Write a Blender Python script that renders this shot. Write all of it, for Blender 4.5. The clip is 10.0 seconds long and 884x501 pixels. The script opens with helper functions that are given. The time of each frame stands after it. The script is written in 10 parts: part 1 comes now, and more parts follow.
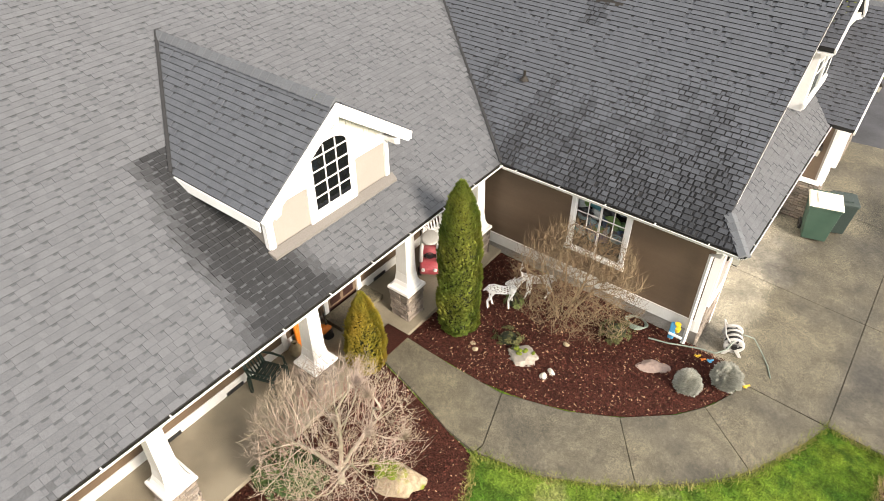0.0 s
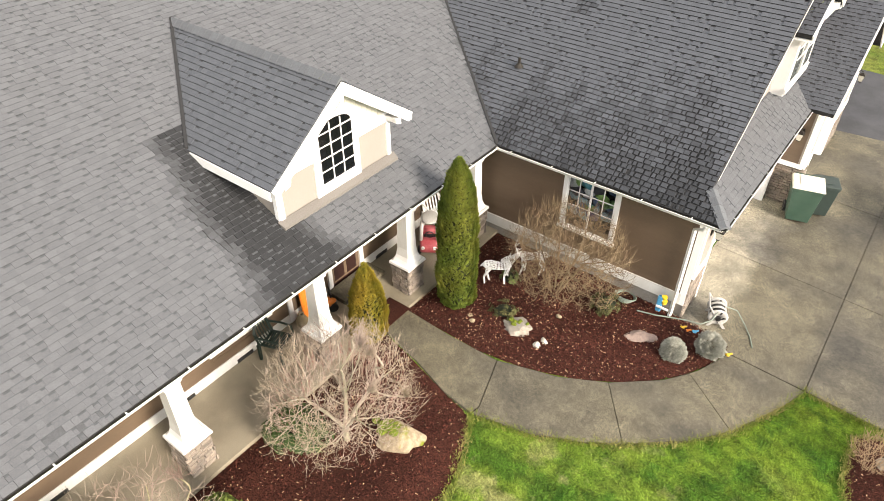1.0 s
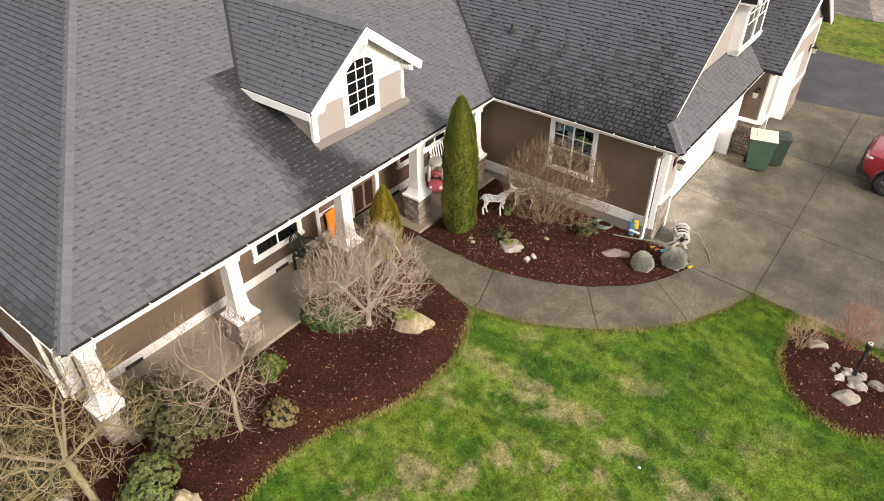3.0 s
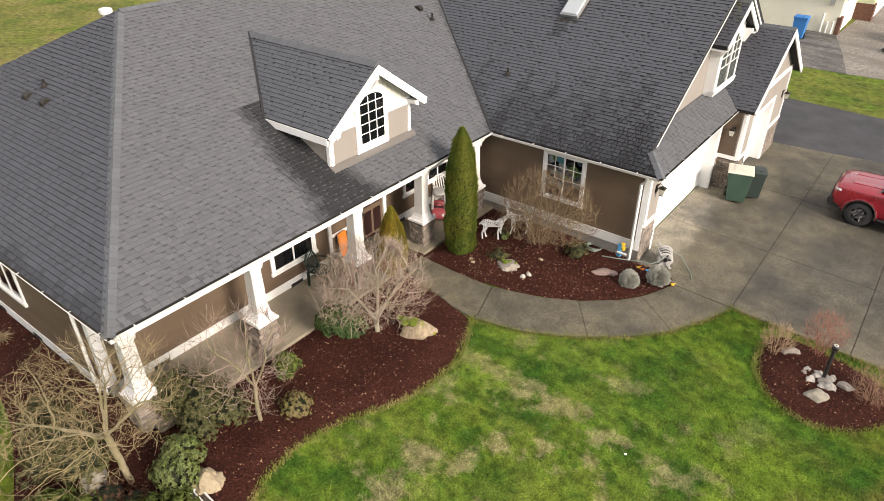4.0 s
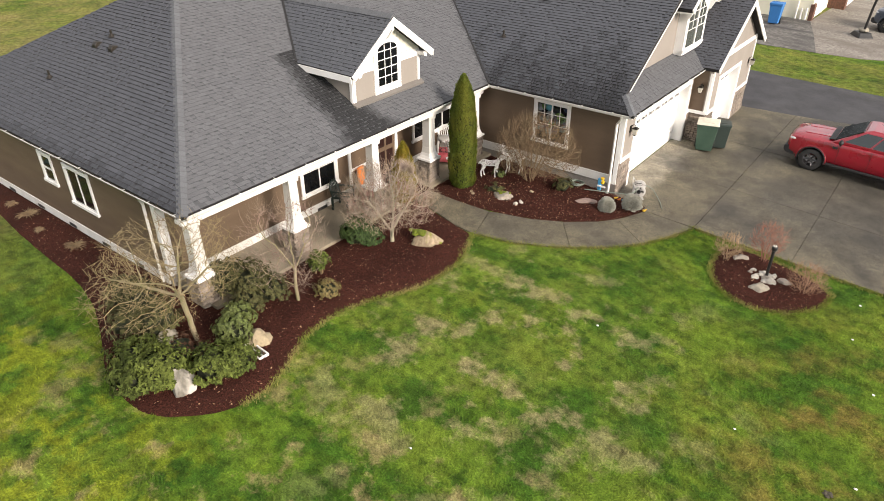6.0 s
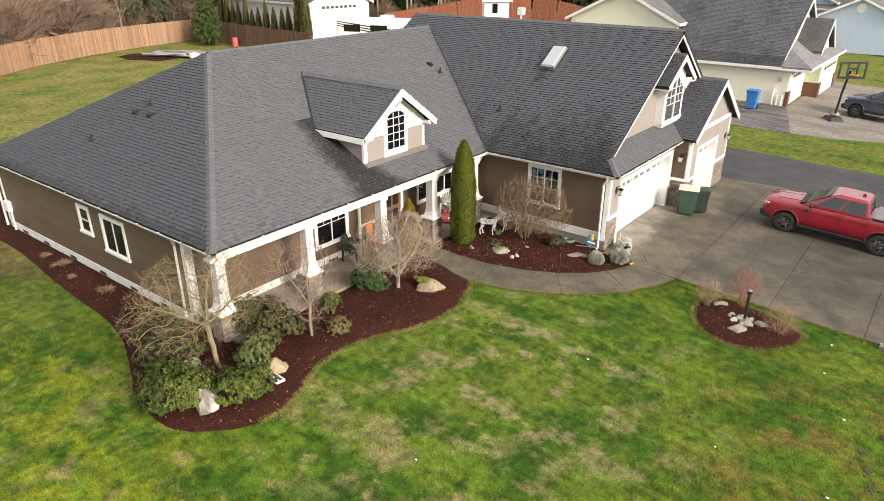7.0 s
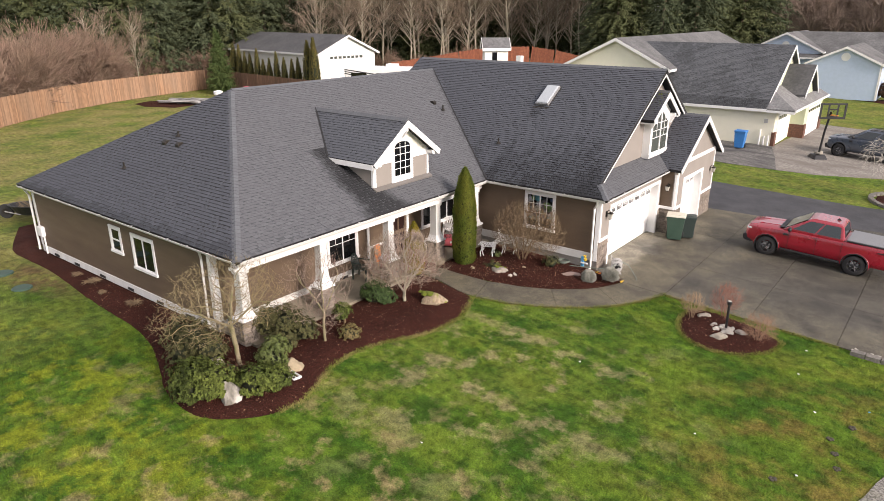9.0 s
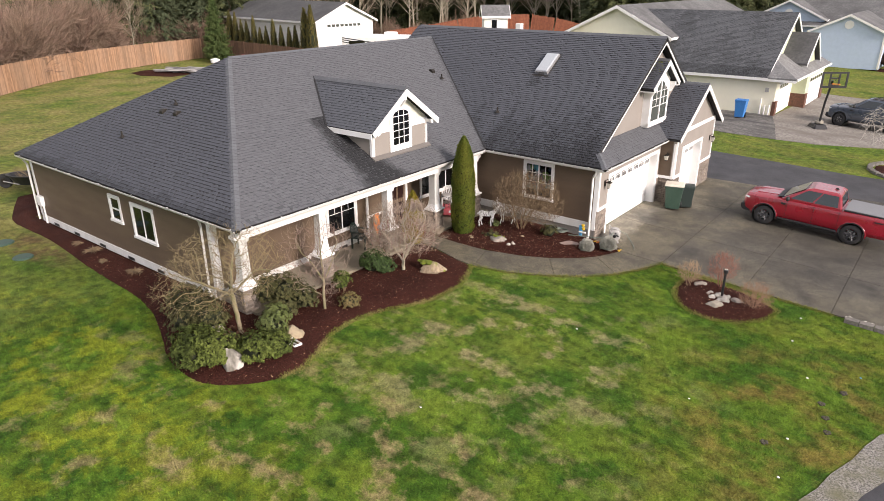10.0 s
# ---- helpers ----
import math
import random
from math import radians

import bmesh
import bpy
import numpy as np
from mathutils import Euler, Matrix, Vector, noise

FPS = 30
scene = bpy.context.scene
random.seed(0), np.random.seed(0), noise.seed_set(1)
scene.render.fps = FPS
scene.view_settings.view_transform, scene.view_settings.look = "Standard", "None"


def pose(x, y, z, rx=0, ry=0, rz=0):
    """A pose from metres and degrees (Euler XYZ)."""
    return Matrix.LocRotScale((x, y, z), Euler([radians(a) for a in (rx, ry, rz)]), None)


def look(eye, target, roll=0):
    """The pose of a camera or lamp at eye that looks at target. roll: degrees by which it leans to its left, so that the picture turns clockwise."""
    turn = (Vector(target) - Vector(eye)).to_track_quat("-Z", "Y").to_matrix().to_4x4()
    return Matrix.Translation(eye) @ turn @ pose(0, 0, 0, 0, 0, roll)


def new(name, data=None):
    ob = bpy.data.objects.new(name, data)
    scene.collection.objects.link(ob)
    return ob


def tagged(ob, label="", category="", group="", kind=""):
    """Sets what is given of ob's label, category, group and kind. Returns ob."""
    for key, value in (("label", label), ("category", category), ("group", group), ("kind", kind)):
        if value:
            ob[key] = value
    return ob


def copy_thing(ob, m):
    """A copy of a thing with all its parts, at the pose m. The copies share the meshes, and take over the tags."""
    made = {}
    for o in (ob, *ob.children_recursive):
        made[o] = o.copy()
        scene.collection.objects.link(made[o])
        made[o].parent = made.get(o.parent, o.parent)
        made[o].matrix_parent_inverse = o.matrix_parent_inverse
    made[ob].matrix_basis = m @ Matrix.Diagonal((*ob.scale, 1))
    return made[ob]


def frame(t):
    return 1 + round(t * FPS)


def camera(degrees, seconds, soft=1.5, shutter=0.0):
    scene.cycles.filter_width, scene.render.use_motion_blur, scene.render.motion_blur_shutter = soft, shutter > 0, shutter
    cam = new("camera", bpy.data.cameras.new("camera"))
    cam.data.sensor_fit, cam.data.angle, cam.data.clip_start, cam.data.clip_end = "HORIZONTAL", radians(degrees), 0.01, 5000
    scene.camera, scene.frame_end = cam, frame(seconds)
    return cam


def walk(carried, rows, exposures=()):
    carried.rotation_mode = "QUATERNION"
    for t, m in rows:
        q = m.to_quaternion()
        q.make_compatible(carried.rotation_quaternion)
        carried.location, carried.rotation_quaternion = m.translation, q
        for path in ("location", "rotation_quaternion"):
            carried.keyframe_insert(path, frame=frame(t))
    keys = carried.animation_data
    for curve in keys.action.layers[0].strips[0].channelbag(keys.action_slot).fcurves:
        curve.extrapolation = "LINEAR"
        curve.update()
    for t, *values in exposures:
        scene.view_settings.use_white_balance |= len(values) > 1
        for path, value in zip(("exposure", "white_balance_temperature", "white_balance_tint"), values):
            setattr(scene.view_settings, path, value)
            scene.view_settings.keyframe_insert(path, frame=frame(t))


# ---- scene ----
import collections
cam = camera(67.2, 10.0, soft=0.6)
PATH = [
    (0, (-0.13, 0.091, 10.454), (-1.072, 1.328, 9.197), 0.1),
    (0.5, (0.101, -0.168, 10.504), (-0.843, 1.068, 9.246), 0.1),
    (1, (0.491, -0.637, 10.493), (-0.457, 0.602, 9.241), 0.0),
    (1.5, (0.926, -1.228, 10.498), (-0.022, 0.01, 9.245), -0.0),
    (2, (1.418, -1.918, 10.46), (0.47, -0.679, 9.208), 0.0),
    (2.5, (1.953, -2.655, 10.423), (1.003, -1.416, 9.172), -0.0),
    (3.8, (3.38, -4.576, 10.336), (2.35, -3.248, 9.252), -0.4),
    (4, (3.584, -4.857, 10.347), (2.547, -3.518, 9.284), -0.2),
    (4.5, (4.138, -5.601, 10.209), (3.09, -4.25, 9.172), -0.3),
    (5, (4.686, -6.368, 10.077), (3.639, -5.018, 9.037), -0.2),
    (5.5, (5.244, -7.153, 9.96), (4.199, -5.804, 8.917), -0.2),
    (5.7, (5.479, -7.457, 9.952), (4.434, -6.111, 8.905), -0.2),
    (6.8, (6.739, -9.32, 9.57), (5.654, -7.914, 8.649), 0.2),
    (7, (6.987, -9.611, 9.553), (5.868, -8.165, 8.744), 0.1),
    (7.5, (7.646, -10.359, 9.498), (6.462, -8.845, 8.946), -0.1),
    (8, (8.032, -10.976, 9.392), (6.84, -9.445, 8.906), -0.0),
    (8.5, (8.124, -11.153, 9.298), (6.934, -9.623, 8.808), -0.0),
    (9, (8.207, -11.181, 9.231), (7.047, -9.697, 8.558), -0.1),
    (9.5, (8.205, -11.154, 9.283), (7.066, -9.695, 8.525), -0.1),
    (10, (8.3, -11.276, 9.203), (7.161, -9.815, 8.449), -0.1),
]
walk(cam, [(t, look(eye, target, roll)) for t, eye, target, roll in PATH], [(0, 0.81, 6950, 11), (1.0, 0.83, 6950, 11), (2.0, 0.77, 6900, 13), (2.7, 0.45, 6900, 14), (4.0, 0.20, 6880, 14), (5.7, 0.20, 6880, 14), (7.0, 0.25, 6900, 13), (7.5, 0.07, 6700, 15), (8, 0.05, 6680, 17), (10, 0.06, 6600, 19)])

# ---------------------------------------------------------------- light
SUN_AZ, SUN_EL = -9.0, 24.0     # degrees: azimuth from +x towards +y, elevation
world = bpy.data.worlds.new("overcast_sky")
scene.world = world
world.use_nodes = True
wn = world.node_tree.nodes
wl = world.node_tree.links
wbg = wn["Background"]
sky = wn.new("ShaderNodeTexSky")
sky.sky_type = "NISHITA"
sky.sun_disc = False
sky.sun_elevation = radians(SUN_EL)
sky.sun_rotation = radians(90 - SUN_AZ)
sky.dust_density, sky.air_density = 4.0, 1.0
hsv = wn.new("ShaderNodeHueSaturation")
hsv.inputs["Saturation"].default_value = 0.25
wl.new(sky.outputs[0], hsv.inputs["Color"])
cloud = wn.new("ShaderNodeMixRGB")
cloud.inputs[0].default_value = 0.75
cloud.inputs[2].default_value = (8.5, 8.8, 9.3, 1)
wl.new(hsv.outputs[0], cloud.inputs[1])
wl.new(cloud.outputs[0], wbg.inputs["Color"])
wbg.inputs["Strength"].default_value = 0.12
sun = new("sun", bpy.data.lights.new("sun", "SUN"))
sun.data.energy, sun.data.angle, sun.data.color = 5.0, radians(20), (1.0, 0.92, 0.82)
_d = Vector((math.cos(radians(SUN_EL)) * math.cos(radians(SUN_AZ)), math.cos(radians(SUN_EL)) * math.sin(radians(SUN_AZ)), math.sin(radians(SUN_EL))))
sun.matrix_basis = look(_d * 60, (0, 0, 0))


# ---------------------------------------------------------------- geometry helpers
class Geo:
    """Collects vertices and faces of one mesh."""

    def __init__(self):
        self.v, self.f = [], []

    def add(self, vs, fs):
        n = len(self.v)
        self.v.extend([tuple(p) for p in vs])
        self.f.extend([tuple(n + i for i in f) for f in fs])
        return self

    def box(self, x0, x1, y0, y1, z0, z1, m=None):
        vs = [Vector((x, y, z)) for z in (z0, z1) for y in (y0, y1) for x in (x0, x1)]
        if m is not None:
            vs = [m @ p for p in vs]
        return self.add(vs, [(0, 2, 3, 1), (4, 5, 7, 6), (0, 1, 5, 4), (2, 6, 7, 3), (0, 4, 6, 2), (1, 3, 7, 5)])

    def frustum(self, cx, cy, z0, z1, a0, a1, b0=None, b1=None):
        b0, b1 = b0 or a0, b1 or a1
        vs = [(cx + sx * a, cy + sy * b, z) for z, a, b in ((z0, a0, b0), (z1, a1, b1)) for sx, sy in ((-1, -1), (1, -1), (1, 1), (-1, 1))]
        return self.add(vs, [(3, 2, 1, 0), (4, 5, 6, 7), (0, 1, 5, 4), (1, 2, 6, 5), (2, 3, 7, 6), (3, 0, 4, 7)])

    def prism(self, pts, a, b, axis="y", m=None):
        """A polygon of 2D points drawn out along an axis from a to b."""
        def put(p, d):
            q = {"x": (d, p[0], p[1]), "y": (p[0], d, p[1]), "z": (p[0], p[1], d)}[axis]
            return m @ Vector(q) if m is not None else q
        n = len(pts)
        vs = [put(p, a) for p in pts] + [put(p, b) for p in pts]
        fs = [tuple(range(n))[::-1], tuple(range(n, 2 * n))] + [(i, (i + 1) % n, n + (i + 1) % n, n + i) for i in range(n)]
        return self.add(vs, fs)

    def poly(self, pts):
        return self.add(pts, [tuple(range(len(pts)))])

    def slab(self, pts, down):
        """A 3D polygon with a thickness along the vector down."""
        n = len(pts)
        lo = [Vector(p) + Vector(down) for p in pts]
        return self.add(list(pts) + lo, [tuple(range(n)), tuple(range(n, 2 * n))[::-1]] + [(i, n + i, n + (i + 1) % n, (i + 1) % n) for i in range(n)])

    def tube(self, pts, radii, n=6, cap=True):
        pts = [Vector(p) for p in pts]
        if not hasattr(radii, "__len__"):
            radii = [radii] * len(pts)
        base = len(self.v)
        ref = None
        for i, p in enumerate(pts):
            d = (pts[min(i + 1, len(pts) - 1)] - pts[max(i - 1, 0)])
            if d.length < 1e-6:
                d = Vector((0, 0, 1))
            d.normalize()
            if ref is None:
                ref = Vector((1, 0, 0)) if abs(d.x) < 0.8 else Vector((0, 1, 0))
            s = (ref - d * ref.dot(d)).normalized()
            ref = s
            c = d.cross(s)
            for k in range(n):
                a = 2 * math.pi * k / n
                self.v.append(tuple(p + (s * math.cos(a) + c * math.sin(a)) * radii[i]))
        for i in range(len(pts) - 1):
            for k in range(n):
                self.f.append((base + i * n + k, base + i * n + (k + 1) % n, base + (i + 1) * n + (k + 1) % n, base + (i + 1) * n + k))
        if cap and n > 2:
            self.f.append(tuple(base + k for k in range(n))[::-1])
            self.f.append(tuple(base + (len(pts) - 1) * n + k for k in range(n)))
        return self

    def lathe(self, prof, n=16, cx=0, cy=0):
        """A profile of (radius, z) turned round the upright axis."""
        return self.tube([(cx, cy, z) for r, z in prof], [max(r, 0.0005) for r, z in prof], n) if len({z for r, z in prof}) == len(prof) else self._lathe(prof, n, cx, cy)

    def _lathe(self, prof, n, cx, cy):
        base = len(self.v)
        for r, z in prof:
            for k in range(n):
                a = 2 * math.pi * k / n
                self.v.append((cx + r * math.cos(a), cy + r * math.sin(a), z))
        for i in range(len(prof) - 1):
            for k in range(n):
                self.f.append((base + i * n + k, base + i * n + (k + 1) % n, base + (i + 1) * n + (k + 1) % n, base + (i + 1) * n + k))
        return self

    def blob(self, c, r, seed=0, rough=0.25, sub=2, freq=1.6, squash=None):
        bm = bmesh.new()
        bmesh.ops.create_icosphere(bm, subdivisions=sub, radius=1.0)
        rx, ry, rz = r if hasattr(r, "__len__") else (r, r, r)
        off = Vector((seed * 3.7, seed * 1.3, seed * 2.1))
        vs = []
        for p in bm.verts:
            k = 1 + rough * noise.noise(p.co * freq + off) + rough * 0.5 * noise.noise(p.co * freq * 2.7 + off)
            vs.append((c[0] + p.co.x * rx * k, c[1] + p.co.y * ry * k, c[2] + p.co.z * rz * k))
        fs = [tuple(v.index for v in f.verts) for f in bm.faces]
        bm.free()
        return self.add(vs, fs)

    def mesh(self, name, mats, smooth=False):
        me = bpy.data.meshes.new(name)
        me.from_pydata(self.v, [], self.f)
        for mt in (mats if isinstance(mats, (list, tuple)) else [mats]):
            me.materials.append(mt)
        if smooth:
            me.polygons.foreach_set("use_smooth", [True] * len(me.polygons))
        me.update()
        return me


IN_WORLD = set()      # things whose parts are given in the world's space


def part(name, geo, material, parent=None, label="", smooth=False, bevel=0.0, m=None):
    """One mesh object, under a thing or a part where a parent is given. Its points are in the parent thing's own space, or in
    the world's where the parent says so."""
    ob = new(name, geo.mesh(name, material, smooth) if isinstance(geo, Geo) else geo)
    if parent is not None:
        ob.parent = parent
        if parent.name in IN_WORLD:
            ob.location = -parent.location
    if m is not None:
        ob.matrix_basis = m
    if label:
        ob["label"] = label
    if bevel:
        mod = ob.modifiers.new("bevel", "BEVEL")
        mod.width, mod.segments, mod.limit_method = bevel, 2, "ANGLE"
    return ob


def thing(name, label, category, group="", at=(0, 0, 0), kind=""):
    """The Empty at the base of a thing that has parts."""
    ob = new(name)
    ob.empty_display_size = 0.2
    ob.location = at
    return tagged(ob, label, category, group, kind)


def solo(name, geo, material, label, category, group="", kind="", smooth=False, bevel=0.0, m=None):
    return tagged(part(name, geo, material, None, "", smooth, bevel, m), label, category, group, kind)


# ---------------------------------------------------------------- materials
def mat(name, c1, c2=None, rough=0.7, scale=3.0, fine=40.0, metal=0.0, bump=0.1, bump_scale=None, c3=None, patch=0.35, island=0.0, spec=0.5, coat=0.0, stretch=(1, 1, 1), world_space=True, rough_var=0.1, sharp=0.15):
    """A surface with variation at two scales: c1 to c2 by fine grain, c3 in larger patches, and a fine relief."""
    mt = bpy.data.materials.new(name)
    mt.use_nodes = True
    nt = mt.node_tree
    n, l = nt.nodes, nt.links
    p = n["Principled BSDF"]
    geo = n.new("ShaderNodeNewGeometry")
    mp = n.new("ShaderNodeMapping")
    mp.inputs["Scale"].default_value = stretch
    if world_space:
        l.new(geo.outputs["Position"], mp.inputs["Vector"])
    else:
        tc = n.new("ShaderNodeTexCoord")
        l.new(tc.outputs["Object"], mp.inputs["Vector"])
    c2 = c2 or tuple(x * 0.8 for x in c1)
    a = n.new("ShaderNodeTexNoise")
    a.inputs["Scale"].default_value, a.inputs["Detail"].default_value = fine, 3
    l.new(mp.outputs[0], a.inputs["Vector"])
    r = n.new("ShaderNodeValToRGB")
    r.color_ramp.elements[0].position, r.color_ramp.elements[1].position = 0.5 - sharp, 0.5 + sharp
    r.color_ramp.elements[0].color, r.color_ramp.elements[1].color = (*c1, 1), (*c2, 1)
    l.new(a.outputs[0], r.inputs[0])
    col = r.outputs[0]
    b = n.new("ShaderNodeTexNoise")
    b.inputs["Scale"].default_value, b.inputs["Detail"].default_value = scale, 4
    l.new(mp.outputs[0], b.inputs["Vector"])
    if c3:
        r2 = n.new("ShaderNodeValToRGB")
        r2.color_ramp.elements[0].position, r2.color_ramp.elements[1].position = 0.5 - patch * 0.4, 0.5 + patch
        r2.color_ramp.elements[0].color, r2.color_ramp.elements[1].color = (0, 0, 0, 1), (1, 1, 1, 1)
        l.new(b.outputs[0], r2.inputs[0])
        mx = n.new("ShaderNodeMixRGB")
        mx.inputs[2].default_value = (*c3, 1)
        l.new(r2.outputs[0], mx.inputs[0])
        l.new(col, mx.inputs[1])
        col = mx.outputs[0]
    if island:
        oi = n.new("ShaderNodeObjectInfo")
        ad = n.new("ShaderNodeMath")
        ad.operation = "ADD"
        l.new(geo.outputs["Random Per Island"], ad.inputs[0])
        l.new(oi.outputs["Random"], ad.inputs[1])
        fr = n.new("ShaderNodeMath")
        fr.operation = "FRACT"
        l.new(ad.outputs[0], fr.inputs[0])
        mr = n.new("ShaderNodeMapRange")
        mr.inputs[3].default_value, mr.inputs[4].default_value = 1 - island, 1 + island
        l.new(fr.outputs[0], mr.inputs[0])
        hs = n.new("ShaderNodeHueSaturation")
        l.new(mr.outputs[0], hs.inputs["Value"])
        l.new(col, hs.inputs["Color"])
        col = hs.outputs[0]
    l.new(col, p.inputs["Base Color"])
    p.inputs["Metallic"].default_value = metal
    p.inputs["Specular IOR Level"].default_value = spec
    p.inputs["Coat Weight"].default_value = coat
    p.inputs["Coat Roughness"].default_value = 0.08
    if rough_var:
        rr = n.new("ShaderNodeMapRange")
        rr.inputs[3].default_value, rr.inputs[4].default_value = max(0.02, rough - rough_var), min(1, rough + rough_var)
        l.new(b.outputs[0], rr.inputs[0])
        l.new(rr.outputs[0], p.inputs["Roughness"])
    else:
        p.inputs["Roughness"].default_value = rough
    if bump:
        src = a
        if bump_scale:
            src = n.new("ShaderNodeTexNoise")
            src.inputs["Scale"].default_value, src.inputs["Detail"].default_value = bump_scale, 3
            l.new(mp.outputs[0], src.inputs["Vector"])
        bp = n.new("ShaderNodeBump")
        bp.inputs["Strength"].default_value, bp.inputs["Distance"].default_value = bump, 0.02
        l.new(src.outputs[0], bp.inputs["Height"])
        l.new(bp.outputs[0], p.inputs["Normal"])
    return mt


def glass_mat(name, tint=(0.02, 0.025, 0.03)):
    """A dark pane with a clear reflection: the room behind it is unlit."""
    mt = bpy.data.materials.new(name)
    mt.use_nodes = True
    p = mt.node_tree.nodes["Principled BSDF"]
    p.inputs["Base Color"].default_value = (*tint, 1)
    p.inputs["Roughness"].default_value = 0.04
    p.inputs["Specular IOR Level"].default_value = 0.6
    return mt


def shingle_mat(name, c1, c2, worn=None, patch=0.3, scale=0.5):
    """Asphalt shingles: mineral grain, a tone of its own for each piece, and weathered patches."""
    return mat(name, c1, c2, rough=0.88, scale=scale, fine=70, bump=0.5, island=0.08, spec=0.25, c3=worn or tuple(x * 0.86 for x in c1), patch=patch, sharp=0.2)


def mottle(mt, scale, lo, hi, detail=6, off=0.0, rough=0.65):
    """Lighter and darker blotches over a surface's own colour."""
    n, l = mt.node_tree.nodes, mt.node_tree.links
    p = n["Principled BSDF"]
    src = p.inputs["Base Color"].links[0].from_socket
    geo = n.new("ShaderNodeNewGeometry")
    mp = n.new("ShaderNodeMapping")
    mp.inputs["Location"].default_value = (off, off * 1.3, 0)
    l.new(geo.outputs["Position"], mp.inputs["Vector"])
    t = n.new("ShaderNodeTexNoise")
    t.inputs["Scale"].default_value, t.inputs["Detail"].default_value, t.inputs["Roughness"].default_value = scale, detail, rough
    l.new(mp.outputs[0], t.inputs["Vector"])
    r = n.new("ShaderNodeMapRange")
    r.inputs[1].default_value, r.inputs[2].default_value, r.inputs[3].default_value, r.inputs[4].default_value = 0.36, 0.64, lo, hi
    l.new(t.outputs[0], r.inputs[0])
    hs = n.new("ShaderNodeHueSaturation")
    l.new(r.outputs[0], hs.inputs["Value"])
    l.new(src, hs.inputs["Color"])
    l.new(hs.outputs[0], p.inputs["Base Color"])


M = {}
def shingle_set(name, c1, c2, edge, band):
    """Clean pieces of one roof, their cut edges, the dark band for the lower layer's granules and painted course shadow
    lines, and four darker steps for algae and painted shade.
    """
    algae_shade = [shingle_mat(name + "_stain_shade", tuple(x * k for x in c1), tuple(x * k for x in c2), tuple(x * k * 0.75 for x in c1), 0.15, 6.0) for k in (0.8, 0.6, 0.42, 0.26)]
    return [shingle_mat(name, c1, c2), mat(name + "_edge", edge, tuple(x * 0.6 for x in edge), rough=0.9, fine=60, bump=0.2), mat(name + "_band", band, tuple(x * 0.7 for x in band), rough=0.9, fine=70, bump=0.3)] + algae_shade


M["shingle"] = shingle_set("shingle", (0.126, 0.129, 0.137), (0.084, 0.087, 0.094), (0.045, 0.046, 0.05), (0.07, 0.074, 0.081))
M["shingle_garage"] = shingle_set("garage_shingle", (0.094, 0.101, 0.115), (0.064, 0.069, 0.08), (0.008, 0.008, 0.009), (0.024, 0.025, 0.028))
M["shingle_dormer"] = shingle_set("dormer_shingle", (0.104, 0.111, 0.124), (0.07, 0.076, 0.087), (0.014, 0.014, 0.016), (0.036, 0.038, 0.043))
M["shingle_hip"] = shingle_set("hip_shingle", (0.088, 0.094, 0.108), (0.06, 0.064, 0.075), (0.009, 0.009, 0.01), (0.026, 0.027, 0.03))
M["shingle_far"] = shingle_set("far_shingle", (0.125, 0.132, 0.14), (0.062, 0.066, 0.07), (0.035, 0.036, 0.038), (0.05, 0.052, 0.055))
M["shingle_base"] = M["shingle_far"][0]
M["shingle_edge"] = mat("shingle_cut_edge", (0.024, 0.024, 0.025), (0.015, 0.015, 0.016), rough=0.9, fine=60, bump=0.2)
M["cap"] = mat("ridge_cap_shingle", (0.12, 0.126, 0.136), (0.086, 0.091, 0.099), rough=0.9, fine=80, bump=0.3, island=0.08)
M["white"] = mat("white_paint", (0.84, 0.84, 0.83), (0.81, 0.81, 0.8), rough=0.5, fine=30, bump=0.04, c3=(0.75, 0.74, 0.71), patch=0.45)
M["white_dirty"] = mat("weathered_white_paint", (0.78, 0.78, 0.76), (0.72, 0.72, 0.69), rough=0.55, fine=25, scale=2, bump=0.08, c3=(0.58, 0.57, 0.53), patch=0.3, stretch=(1, 1, 0.35))
M["brown"] = mat("brown_siding_paint", (0.136, 0.094, 0.06), (0.118, 0.081, 0.052), rough=0.6, fine=30, scale=1.2, bump=0.1, c3=(0.104, 0.07, 0.046), island=0.03, stretch=(0.6, 0.6, 3))
M["tan"] = mat("tan_siding_paint", (0.292, 0.262, 0.233), (0.275, 0.248, 0.22), rough=0.6, fine=30, scale=1.2, bump=0.06, c3=(0.258, 0.232, 0.205), island=0.02)
M["cream"] = mat("cream_shake_paint", (0.78, 0.76, 0.66), (0.72, 0.7, 0.6), rough=0.6, fine=30, bump=0.1, island=0.04)
M["concrete"] = mat("exposed_aggregate_concrete", (0.215, 0.186, 0.124), (0.06, 0.053, 0.034), rough=0.72, scale=0.45, fine=62, bump=0.6, c3=(0.068, 0.061, 0.047), patch=0.16, sharp=0.09, island=0.05, rough_var=0.2)
mottle(M["concrete"], 1.6, 0.68, 1.16, 8, 3.0)
mottle(M["concrete"], 14.0, 0.72, 1.24, 5, 9.0, 0.75)
M["porch_concrete"] = mat("porch_concrete", (0.31, 0.27, 0.2), (0.22, 0.19, 0.14), rough=0.75, scale=0.8, fine=60, bump=0.3, c3=(0.2, 0.172, 0.122), patch=0.3)
mottle(M["porch_concrete"], 1.3, 0.82, 1.1, 6, 2.0)
M["joint"] = mat("joint_dirt", (0.045, 0.04, 0.028), (0.075, 0.066, 0.045), rough=0.95, fine=20)
